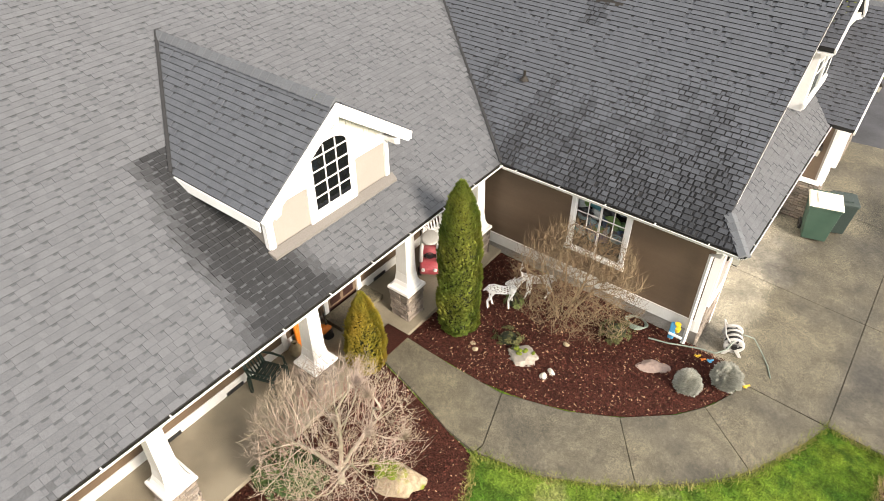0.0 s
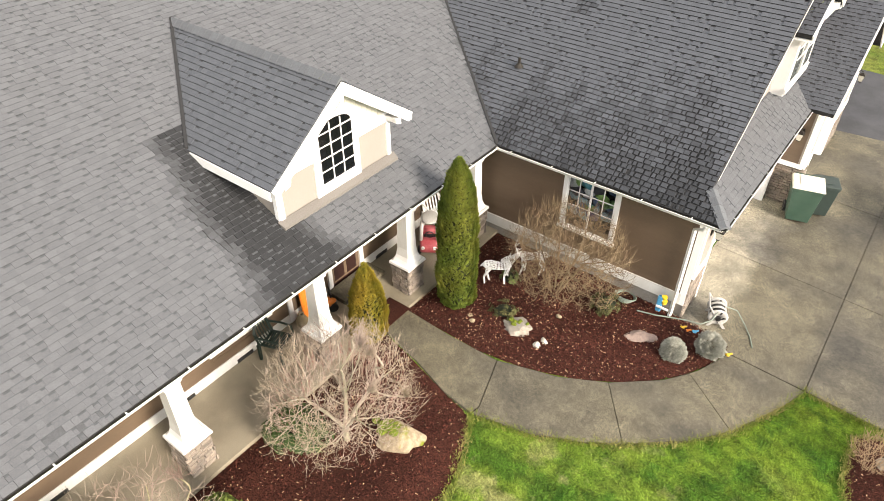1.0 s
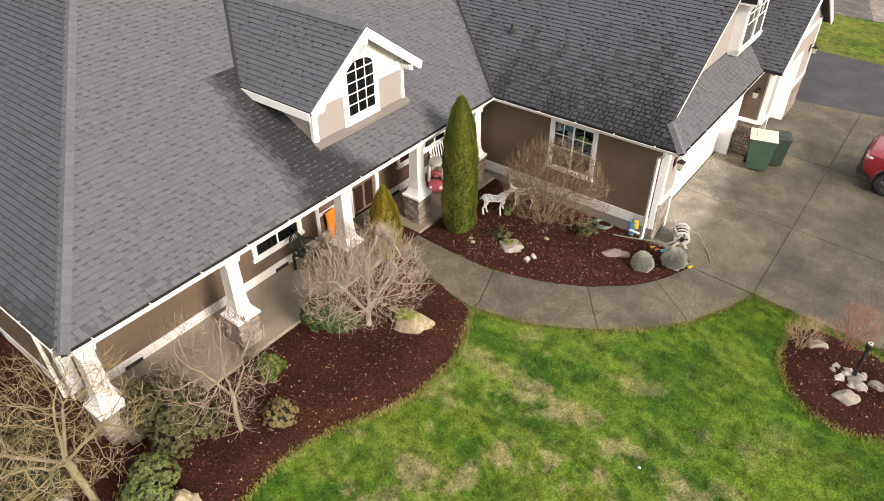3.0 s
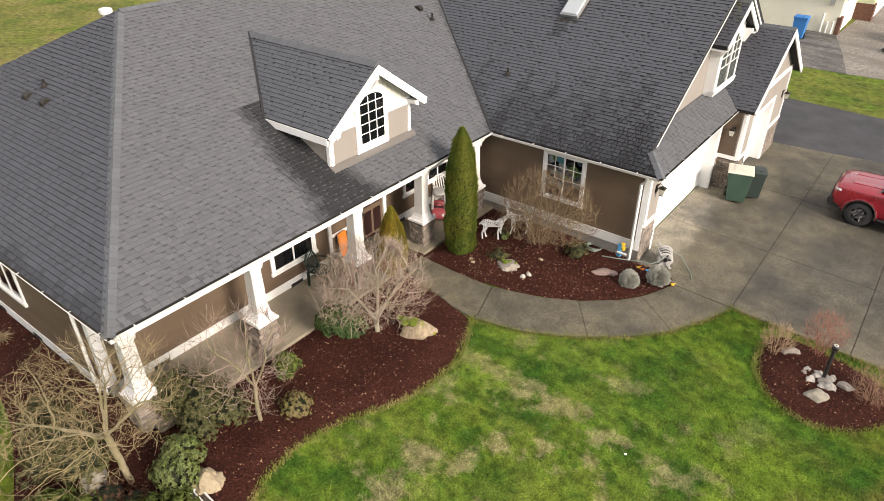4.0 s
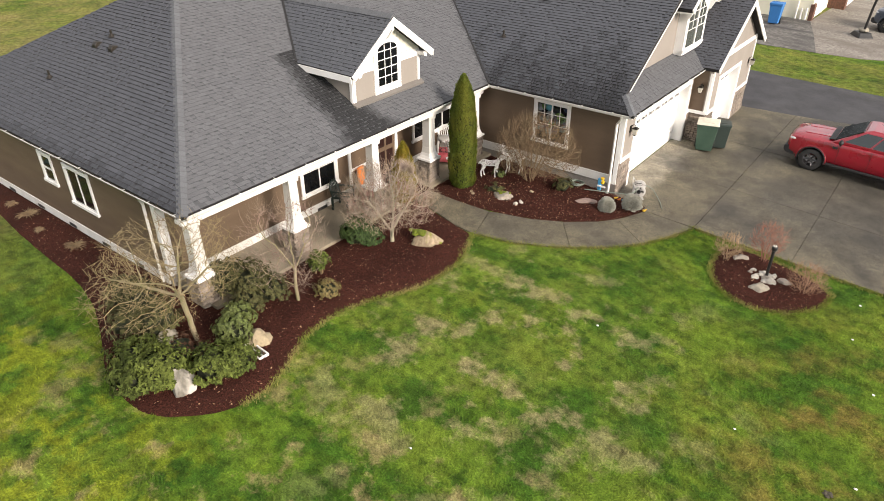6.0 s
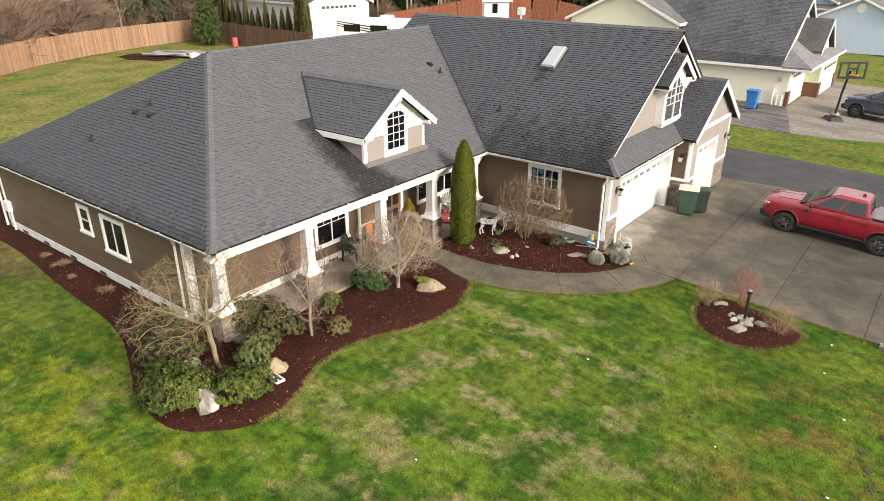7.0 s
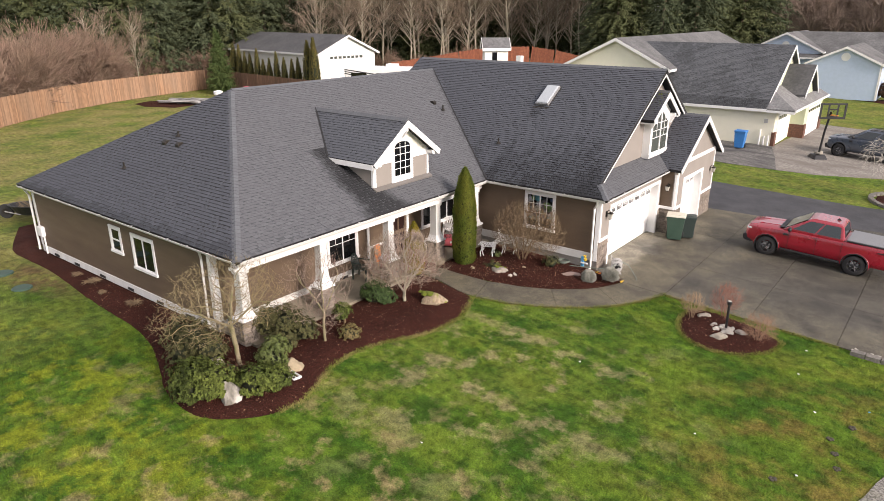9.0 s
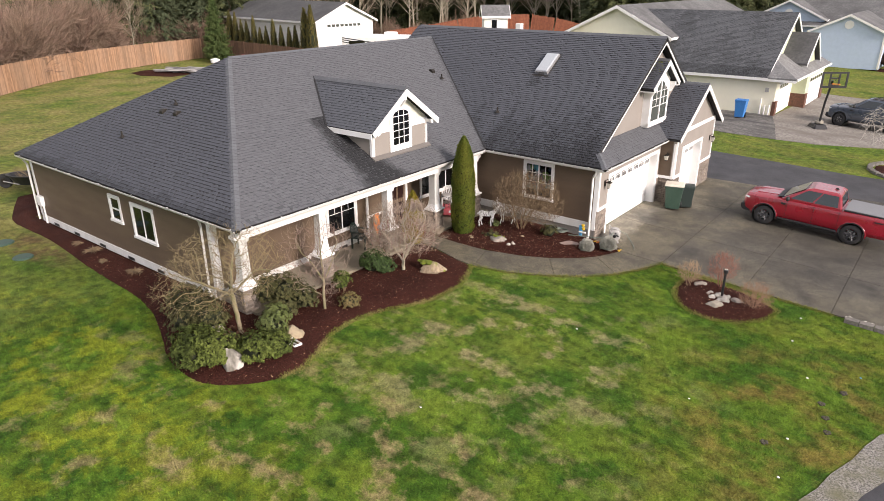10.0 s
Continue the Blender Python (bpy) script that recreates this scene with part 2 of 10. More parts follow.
M["found"] = mat("foundation_concrete", (0.36, 0.34, 0.31), (0.28, 0.265, 0.24), rough=0.9, scale=1.5, fine=25, bump=0.2, c3=(0.22, 0.2, 0.17))
M["asphalt"] = mat("asphalt", (0.045, 0.045, 0.05), (0.032, 0.032, 0.036), rough=0.8, scale=0.4, fine=60, bump=0.2, c3=(0.055, 0.055, 0.058))
mottle(M["asphalt"], 0.9, 0.75, 1.3, 7, 5.0)
M["gravel_road"] = mat("road_gravel", (0.3, 0.285, 0.25), (0.075, 0.072, 0.06), rough=0.95, scale=1.6, fine=26, bump=1.0, c3=(0.13, 0.125, 0.07), patch=0.2, sharp=0.12)
M["gravel_dark"] = mat("dark_gravel", (0.19, 0.18, 0.165), (0.07, 0.066, 0.06), rough=0.95, scale=0.7, fine=9, bump=0.6, c3=(0.055, 0.052, 0.05), patch=0.15, stretch=(0.5, 1.6, 1))
M["gravel"] = mat("gravel", (0.3, 0.275, 0.24), (0.13, 0.118, 0.1), rough=0.95, scale=0.5, fine=10, bump=0.6, c3=(0.15, 0.13, 0.11), patch=0.18, stretch=(0.6, 1.3, 1))
M["mulch"] = mat("red_bark_mulch", (0.082, 0.028, 0.0185), (0.017, 0.0065, 0.005), rough=0.95, scale=0.9, fine=34, bump=1.0, c3=(0.028, 0.0105, 0.0075), patch=0.25, spec=0.1)
M["stone"] = mat("stacked_stone", (0.30, 0.25, 0.20), (0.2, 0.165, 0.135), rough=0.9, scale=4, fine=30, bump=0.5, c3=(0.16, 0.14, 0.125), island=0.3)
M["rock"] = mat("boulder", (0.37, 0.345, 0.285), (0.25, 0.23, 0.19), rough=0.9, scale=2.5, fine=14, bump=0.5, c3=(0.2, 0.17, 0.12))
M["glass"] = glass_mat("window_glass", (0.006, 0.007, 0.008))
cgl = bpy.data.materials.new("clear_window_glass")
cgl.use_nodes = True
cp = cgl.node_tree.nodes["Principled BSDF"]
cp.inputs["Base Color"].default_value = (0.95, 0.98, 1, 1)
cp.inputs["Roughness"].default_value = 0.0
cp.inputs["Transmission Weight"].default_value = 1.0
cp.inputs["IOR"].default_value = 1.1
M["clear_glass"] = cgl
# grey-green base colour paints the sky's reflection into the bay pane
M["bay_glass"] = glass_mat("sky_tinted_glass", (0.075, 0.085, 0.075))
M["black"] = mat("black_plastic", (0.015, 0.015, 0.016), (0.02, 0.02, 0.02), rough=0.45, bump=0.03)
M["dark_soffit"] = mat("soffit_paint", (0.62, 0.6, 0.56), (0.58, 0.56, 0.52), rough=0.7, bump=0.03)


# ---------------------------------------------------------------- ground
def gz(x, y=0.0):
    """Height of the ground: level round the house, falling gently towards the street."""
    if x > 30:
        return -1.7
    return -0.05 * max(0.0, x + 4)


def sheet(name, pts, lift, material, parent=None, thick=0.12, label="", cuts=True, in_geo=None):
    """A paved or planted area on the ground: a 2D outline, its top lift above the ground, with real sides."""
    bm = bmesh.new()
    vs = [bm.verts.new((x, y, 0)) for x, y in pts]
    f = bm.faces.new(vs)
    f.normal_update()
    if f.normal.z < 0:
        f.normal_flip()
    if min(p[0] for p in pts) < -4 < max(p[0] for p in pts):
        bmesh.ops.bisect_plane(bm, geom=bm.verts[:] + bm.edges[:] + bm.faces[:], plane_co=(-4, 0, 0), plane_no=(1, 0, 0))
    ex = bmesh.ops.extrude_face_region(bm, geom=bm.faces[:])
    top = {v for v in ex["geom"] if isinstance(v, bmesh.types.BMVert)}
    for v in bm.verts:
        v.co.z = gz(v.co.x, v.co.y) + (lift if v in top else lift - thick)
    me = bpy.data.meshes.new(name)
    bmesh.ops.recalc_face_normals(bm, faces=bm.faces[:])
    bm.to_mesh(me)
    bm.free()
    me.materials.append(material)
    ob = new(name, me)
    if parent is not None:
        ob.parent = parent
    if label:
        ob["label"] = label
    return ob


def lawn_mat(name="lawn_grass", island=0.0):
    """Winter turf: dark and bright green, yellow moss and bare tan patches, each with its own spread."""
    mt = bpy.data.materials.new(name)
    mt.use_nodes = True
    n, l = mt.node_tree.nodes, mt.node_tree.links
    p = n["Principled BSDF"]
    geo = n.new("ShaderNodeNewGeometry")

    def nz(scale, detail, off, lo, hi, rough=0.6):
        mp = n.new("ShaderNodeMapping")
        mp.inputs["Location"].default_value = (off, off * 1.7, 0)
        mp.inputs["Scale"].default_value = (1, 1, 0)
        l.new(geo.outputs["Position"], mp.inputs["Vector"])
        t = n.new("ShaderNodeTexNoise")
        t.inputs["Scale"].default_value, t.inputs["Detail"].default_value, t.inputs["Roughness"].default_value = scale, detail, rough
        l.new(mp.outputs[0], t.inputs["Vector"])
        r = n.new("ShaderNodeMapRange")
        r.inputs[1].default_value, r.inputs[2].default_value = lo, hi
        l.new(t.outputs[0], r.inputs[0])
        return r.outputs[0]

    def mix(f, a, b, k=1.0):
        m = n.new("ShaderNodeMixRGB")
        if k != 1.0:
            q = n.new("ShaderNodeMath")
            q.operation = "MULTIPLY"
            q.inputs[1].default_value = k
            l.new(f, q.inputs[0])
            f = q.outputs[0]
        l.new(f, m.inputs[0])
        for i, c in ((1, a), (2, b)):
            if isinstance(c, tuple):
                m.inputs[i].default_value = (*c, 1)
            else:
                l.new(c, m.inputs[i])
        return m.outputs[0]

    def spot(x, y, rx, ry, soft=0.5):
        """1 inside an oval region of the plan, falling to 0 round it."""
        mp = n.new("ShaderNodeMapping")
        mp.vector_type = "TEXTURE"
        mp.inputs["Location"].default_value = (x, y, 0)
        mp.inputs["Scale"].default_value = (rx, ry, 1000)
        l.new(geo.outputs["Position"], mp.inputs["Vector"])
        ln = n.new("ShaderNodeVectorMath")
        ln.operation = "LENGTH"
        l.new(mp.outputs[0], ln.inputs[0])
        r = n.new("ShaderNodeMapRange")
        r.inputs[1].default_value, r.inputs[2].default_value = 1 + soft, 1 - soft
        l.new(ln.outputs["Value"], r.inputs[0])
        return r.outputs[0]

    def times(a, b):
        q = n.new("ShaderNodeMath")
        q.operation = "MULTIPLY"
        l.new(a, q.inputs[0])
        l.new(b, q.inputs[1])
        return q.outputs[0]
    col = mix(nz(0.5, 7, 0, 0.36, 0.62, 0.62), (0.056, 0.125, 0.01), (0.125, 0.205, 0.02))
    col = mix(nz(0.35, 5, 11, 0.45, 0.68), col, (0.21, 0.215, 0.025), 0.4)
    pale = times(nz(0.8, 6, 97, 0.36, 0.6, 0.65), spot(-1.6, 3.6, 4.2, 4.2))
    col = mix(pale, col, (0.2, 0.24, 0.045), 0.45)
    shade = times(nz(0.62, 6, 23, 0.47, 0.57, 0.6), nz(0.2, 2, 29, 0.3, 0.5))
    col = mix(shade, col, (0.026, 0.085, 0.008), 0.72)
    clump = times(nz(2.0, 6, 57, 0.53, 0.6, 0.6), nz(0.5, 3, 31, 0.38, 0.55))
    col = mix(clump, col, (0.024, 0.08, 0.008), 0.6)
    tan = times(nz(0.85, 7, 37, 0.52, 0.6, 0.62), spot(-0.3, 2.4, 4.2, 4.4))
    col = mix(tan, col, (0.38, 0.31, 0.17), 0.6)
    tan2 = times(nz(0.9, 6, 51, 0.53, 0.62, 0.64), spot(1, -5, 10, 5))
    col = mix(tan2, col, (0.35, 0.26, 0.135), 0.7)
    moss = times(nz(1.0, 6, 63, 0.48, 0.56, 0.62), spot(-8.5, -6.2, 7.0, 3.2))
    col = mix(moss, col, (0.24, 0.265, 0.018), 0.62)
    deep = times(nz(0.45, 5, 103, 0.46, 0.56, 0.55), spot(-14, -4.6, 5.5, 3.0))
    col = mix(deep, col, (0.035, 0.085, 0.008), 0.6)
    far = spot(-50, 15, 36, 46, 0.2)
    col = mix(times(far, nz(0.25, 6, 71, 0.3, 0.62)), col, (0.27, 0.225, 0.085), 0.85)
    far2 = times(spot(10, 75, 40, 36, 0.2), nz(0.3, 6, 77, 0.3, 0.65))
    col = mix(far2, col, (0.24, 0.215, 0.06), 0.75)
    verge = times(spot(1.0, 31.2, 9, 3.0, 0.2), nz(0.7, 5, 91, 0.3, 0.6))
    col = mix(verge, col, (0.25, 0.22, 0.06), 0.45)
    brown = times(nz(0.9, 5, 83, 0.46, 0.62), spot(7.0, 4.0, 3.0, 4.5))
    col = mix(brown, col, (0.21, 0.15, 0.04), 0.74)
    bare = times(nz(1.1, 6, 41, 0.38, 0.56, 0.7), spot(-17.8, -2.5, 2.4, 0.7, 0.3))
    col = mix(bare, col, (0.13, 0.085, 0.045), 0.85)
    fine = nz(24, 3, 5, 0.3, 0.7)
    dk = n.new("ShaderNodeHueSaturation")
    rr = n.new("ShaderNodeMapRange")
    rr.inputs[3].default_value, rr.inputs[4].default_value = 0.62, 1.32
    if island:
        ad = n.new("ShaderNodeMath")
        ad.operation = "MULTIPLY_ADD"
        ad.inputs[1].default_value, ad.inputs[2].default_value = 0.75, 0.12
        l.new(geo.outputs["Random Per Island"], ad.inputs[0])
        l.new(ad.outputs[0], rr.inputs[0])
    else:
        l.new(fine, rr.inputs[0])
    mid = n.new("ShaderNodeMapRange")
    mid.inputs[3].default_value, mid.inputs[4].default_value = 0.55, 1.36
    l.new(nz(3.2, 7, 19, 0.36, 0.64, 0.7), mid.inputs[0])
    l.new(times(rr.outputs[0], mid.outputs[0]), dk.inputs["Value"])
    l.new(col, dk.inputs["Color"])
    l.new(dk.outputs[0], p.inputs["Base Color"])
    p.inputs["Roughness"].default_value = 0.9
    p.inputs["Specular IOR Level"].default_value = 0.15
    if not island:
        bp = n.new("ShaderNodeBump")
        bp.inputs["Strength"].default_value, bp.inputs["Distance"].default_value = 0.8, 0.04
        l.new(fine, bp.inputs["Height"])
        l.new(bp.outputs[0], p.inputs["Normal"])
    return mt


M["lawn"] = lawn_mat()
g = Geo()
xs = [-400, -200, -100, -60, -30, -15, -4, 0, 4, 8, 12, 16, 20, 24, 30, 60, 150, 400]
ys = [-300, -100, -40, -20, -8, 0, 8, 16, 24, 40, 70, 120, 250, 500]
for yy in ys:
    for xx in xs:
        g.v.append((xx, yy, gz(xx) - 0.004))
for j in range(len(ys) - 1):
    for i in range(len(xs) - 1):
        k = j * len(xs) + i
        g.f.append((k, k + 1, k + 1 + len(xs), k + len(xs)))
solo("ground", g, M["lawn"], "patchy green and yellow winter lawn with bare tan spots", "lawn", kind="structure")

BED_PORCH = [(-6.75, 6.72), (-5.61, 6.45), (-4.69, 6.17), (-3.95, 6.05), (-3.7, 5.6), (-3.3, 4.55), (-3.35, 3.3), (-3.65, 2.45), (-4.1, 1.5), (-4.32, 0.55), (-4.2, -0.35), (-3.8, -1.15), (-3.55, -1.9), (-3.6, -2.6), (-3.95, -3.2), (-4.5, -3.7), (-5.2, -4.0), (-6.6, -3.85), (-7.9, -3.22), (-9.4, -2.6), (-11.0, -2.3), (-12.7, -2.25), (-14.8, -2.1), (-16.5, -1.9), (-18.5, -1.75), (-20.2, -1.8), (-21.6, -1.8), (-23.4, -1.0), (-25.0, -0.2), (-25.0, 0.6), (-21.5, 0.6), (-21.5, -0.9), (-8.5, -0.9), (-8.5, -0.8), (-6.75, -0.8)]
BED_GARAGE = [(-6.75, 7.56), (-5.52, 7.5), (-4.3, 7.53), (-3.1, 7.95), (-2.2, 8.48), (-1.37, 9.24), (-0.9, 9.95), (-0.6, 10.69), (-0.54, 11.05), (-1.0, 11.25), (-1.75, 11.2), (-6.75, 11.2)]
BED_DRIVE = [(2.2, 9.3), (2.5, 8.5), (3.05, 8.05), (3.85, 7.92), (4.6, 8.35), (5.15, 9.1), (5.25, 9.9), (4.6, 10.4), (3.7, 10.6), (2.7, 10.7), (2.2, 10.4)]
BED_DRIVE = [(x - 0.09, y - 0.08) for x, y in BED_DRIVE]


def soften(poly, rounds=2):
    """An outline with its shallow corners cut round, as a spade leaves it; sharp corners stay."""
    for _ in range(rounds):
        out = []
        n = len(poly)
        for k in range(n):
            a, b, c = Vector(poly[k - 1]), Vector(poly[k]), Vector(poly[(k + 1) % n])
            if (b - a).length < 0.02 or (c - b).length < 0.02 or (b - a).angle(c - b) > 0.95:
                out.append(tuple(b))
            else:
                out += [tuple(b.lerp(a, 0.25)), tuple(b.lerp(c, 0.25))]
        poly = out
    return [(x + 0.02 * noise.noise(Vector((x * 3, y * 3, 1.0))), y + 0.02 * noise.noise(Vector((x * 3, y * 3, 7.0)))) for x, y in poly]


BED_PORCH, BED_GARAGE, BED_DRIVE = soften(BED_PORCH), soften(BED_GARAGE), soften(BED_DRIVE)

# ---------------------------------------------------------------- the house
SL = 0.5128                     # rise of the long front slope
SG = 0.667                      # rise of the garage roofs
EZ = 2.85                       # eaves
EX, EY0, EYI = -6.64, -1.27, 10.75
RX, RZ = -13.8, 2.85 + 0.51 * 7.2
HY = 4.1                        # the hip's peak
GX, GRY, GRZ = -1.38, 16.97, 7.0
RAKE = -1.95                    # the garage gable's edge
house = thing("house", "single-storey brown house with grey shingle roof and white trim", "house", at=(-10, 8, 0))
IN_WORLD.add("house")


def wall_box(name, x0, x1, y0, y1, z0, z1, material, label=""):
    return part(name, Geo().box(x0, x1, y0, y1, z0, z1), material, house, label)


def siding(wall, axis, plane, a0, a1, z0, z1, out, material, holes=(), step=0.205):
    """Lap siding planks on a wall: axis is the way along it, plane its face, out the side (+1 or -1) it faces."""
    z = z0
    while z < z1 - 0.02:
        zt = min(z + step, z1)
        runs = [(a0, a1)]
        for h0, h1, hz0, hz1 in holes:
            if hz0 < zt - 0.01 and hz1 > z + 0.01:
                nr = []
                for r0, r1 in runs:
                    if h1 <= r0 or h0 >= r1:
                        nr.append((r0, r1))
                        continue
                    if h0 > r0:
                        nr.append((r0, h0))
                    if h1 < r1:
                        nr.append((h1, r1))
                runs = nr
        for r0, r1 in runs:
            if r1 - r0 < 0.03:
                continue
            lo, hi = plane + out * 0.015, plane + out * 0.009
            gg = Geo()
            if axis == "x":
                gg.prism([(plane, z), (lo, z), (hi, zt), (plane, zt)], r0, r1, "x")
            else:
                gg.prism([(plane, z), (lo, z), (hi, zt), (plane, zt)], r0, r1, "y")
            part("plank", gg, material, wall)
        z = zt


def window(name, axis, plane, a0, a1, z0, z1, out, cols=2, rows=1, trim=0.1, label="", top_grid=False, clear=False, hung=False):
    """A white framed window set on a wall: casing, sash bars, panes and sill."""
    def bx(gg, p0, p1, q0, q1, r0, r1):
        lo, hi = sorted((p0, p1))
        return gg.box(lo, hi, q0, q1, r0, r1) if axis == "y" else gg.box(q0, q1, lo, hi, r0, r1)
    d = plane
    gg = Geo()
    bx(gg, d, d + out * 0.05, a0, a0 + trim, z0, z1)
    bx(gg, d, d + out * 0.05, a1 - trim, a1, z0, z1)
    bx(gg, d, d + out * 0.052, a0 + trim, a1 - trim, z1 - trim, z1)
    fr = part(name, gg, M["white"], house, label, bevel=0.006)
    part("sill", bx(Geo(), d, d + out * 0.075, a0 - 0.03, a1 + 0.03, z0, z0 + trim * 0.9), M["white"], fr, bevel=0.006)
    i0, i1, j0, j1 = a0 + trim, a1 - trim, z0 + trim * 0.9, z1 - trim
    part("pane", bx(Geo(), d - out * 0.02, d + out * 0.012, i0, i1, j0, j1), M["clear_glass"] if clear else M["glass"], fr).visible_shadow = not clear
    gg = Geo()
    bx(gg, d, d + out * 0.034, i0, i0 + 0.035, j0, j1)
    bx(gg, d, d + out * 0.034, i1 - 0.035, i1, j0, j1)
    bx(gg, d, d + out * 0.036, i0 + 0.035, i1 - 0.035, j0, j0 + 0.035)
    bx(gg, d, d + out * 0.036, i0 + 0.035, i1 - 0.035, j1 - 0.035, j1)
    part("sash", gg, M["white"], fr)
    for k in range(1, cols):
        c = i0 + (i1 - i0) * k / cols
        part("mullion", bx(Geo(), d, d + out * 0.03, c - 0.022, c + 0.022, j0 + 0.035, j1 - 0.035), M["white"], fr)
    if hung:
        c = (j0 + j1) / 2
        part("meeting_rail", bx(Geo(), d, d + out * 0.03, i0 + 0.035, i1 - 0.035, c - 0.025, c + 0.025), M["white"], fr)
    gj0 = j0 if not top_grid else j0 + (j1 - j0) * top_grid
    if rows > 1 or top_grid:
        gg = Geo()
        n = rows
        for k in range(0 if top_grid else 1, n):
            c = gj0 + (j1 - gj0) * k / n
            bx(gg, d, d + out * 0.022, i0 + 0.03, i1 - 0.03, c - 0.01, c + 0.01)
        for k in range(1, cols * 2):
            c = i0 + (i1 - i0) * k / (cols * 2)
            bx(gg, d, d + out * 0.0225, c - 0.01, c + 0.01, gj0, j1 - 0.03)
        part("muntin", gg, M["white"], fr)
    return fr


# walls
WX, WY, GY, GFX = -8.5, -0.92, 11.2, -1.8
w_side = wall_box("side_wall", -20.55, WX - 0.02, WY, WY + 0.2, 0.3, 2.75, M["brown"])
w_porch = wall_box("porch_wall", WX - 0.2, WX, WY + 0.2, GY, 0.25, 2.75, M["brown"])
wall_box("back_wall", -20.75, -20.55, WY, 24.0, -0.1, 2.75, M["brown"])
w_gar = part("garage_side_wall", Geo().box(WX, -4.97, GY, GY + 0.2, 0.45, 2.75).box(-3.74, GFX - 0.02, GY, GY + 0.2, 0.45, 2.75).box(-4.97, -3.74, GY, GY + 0.2, 0.45, 1.13).box(-4.97, -3.74, GY, GY + 0.2, 2.5, 2.75), M["brown"], house)
# black board in place of the unlit garage behind the pane
part("window_back", Geo().box(-5.05, -3.66, GY + 0.34, GY + 0.36, 1.0, 2.6), M["black"], house)
wall_box("foundation", -20.55, WX, WY + 0.03, WY + 0.25, -0.3, 0.3, M["found"])
wall_box("foundation", WX - 0.25, WX - 0.02, WY + 0.25, GY, -0.3, 0.25, M["found"])
wall_box("foundation", WX, GFX - 0.02, GY + 0.01, GY + 0.25, -0.35, 0.45, M["found"])
W_SIDE = [(-13.03, -11.62, 1.06, 2.34), (-14.5, -13.72, 1.36, 2.36)]
siding(w_side, "x", WY, -20.5, WX - 0.1, 0.34, 2.7, -1, M["brown"], W_SIDE)
W_PORCH = [(3.62, 5.15, 0.72, 1.85), (6.15, 7.95, 0.1, 2.35), (8.78, 9.5, 0.85, 2.2), (9.9, 11.1, 0.85, 2.2)]
siding(w_porch, "y", WX, WY + 0.2, GY, 0.34, 2.7, 1, M["brown"], W_PORCH)
W_GAR = [(-5.05, -3.66, 1.05, 2.58)]
siding(w_gar, "x", GY, -7.4, GFX - 0.1, 0.56, 2.7, -1, M["brown"], W_GAR)
for a0, a1, z0, z1 in W_SIDE:
    window("side_window", "x", WY, a0, a1, z0, z1, -1, cols=2 if a1 - a0 > 1 else 1, rows=1, hung=a1 - a0 < 1)
window("porch_window", "y", WX, 3.62, 5.15, 0.72, 1.85, 1, cols=2, rows=1, top_grid=0.72, label="white slider window with a gridded top row")
window("porch_window", "y", WX, 8.78, 9.5, 0.85, 2.2, 1, cols=1)
window("porch_window", "y", WX, 9.9, 11.1, 0.85, 2.2, 1, cols=2)
window("garage_window", "x", GY, -5.05, -3.66, 1.05, 2.58, -1, cols=2, rows=2, top_grid=0.45, label="white gridded window with stored toys behind the glass", clear=True)
# white skirt boards
wall_box("skirt_board", -20.55, WX - 0.1, WY - 0.035, WY, 0.06, 0.34, M["white_dirty"])
wall_box("skirt_board", WX, WX + 0.035, WY + 0.2, 6.15, 0.1, 0.34, M["white_dirty"])
wall_box("skirt_board", WX, WX + 0.035, 7.95, GY, 0.1, 0.34, M["white_dirty"])
wall_box("skirt_board", -7.4, GFX - 0.1, GY - 0.04, GY, 0.27, 0.56, M["white_dirty"])
# foundation vents
for x in (-19.3, -17.6, -15.6, -13.6, -11.7, -10.0):
    part("foundation_vent", Geo().box(x - 0.2, x + 0.2, WY - 0.05, WY - 0.036, 0.09, 0.19), M["black"], house, "dark foundation vent")
for y in (0.3, 2.9, 4.35, 8.6):
    part("foundation_vent", Geo().box(WX + 0.036, WX + 0.05, y - 0.2, y + 0.2, 0.1, 0.19), M["black"], house, "dark foundation vent")
# corner boards
for x0, x1, y0, y1, z0 in ((WX - 0.14, WX + 0.03, WY - 0.03, WY, 0.34), (WX, WX + 0.03, WY, WY + 0.2, 0.34), (-20.62, -20.45, WY - 0.03, WY, 0.34), (GFX - 0.14, GFX, GY - 0.035, GY, 0.27)):
    wall_box("corner_board", x0, x1, y0, y1, z0, 2.75, M["white"])

# roof slopes with a real thickness
def slope(name, pts, label=""):
    n = (Vector(pts[1]) - Vector(pts[0])).cross(Vector(pts[2]) - Vector(pts[1])).normalized()
    if n.z < 0:
        n = -n
        pts = pts[::-1]
    return part(name, Geo().slab(pts, -n * 0.14), M["shingle_edge"], house, label)


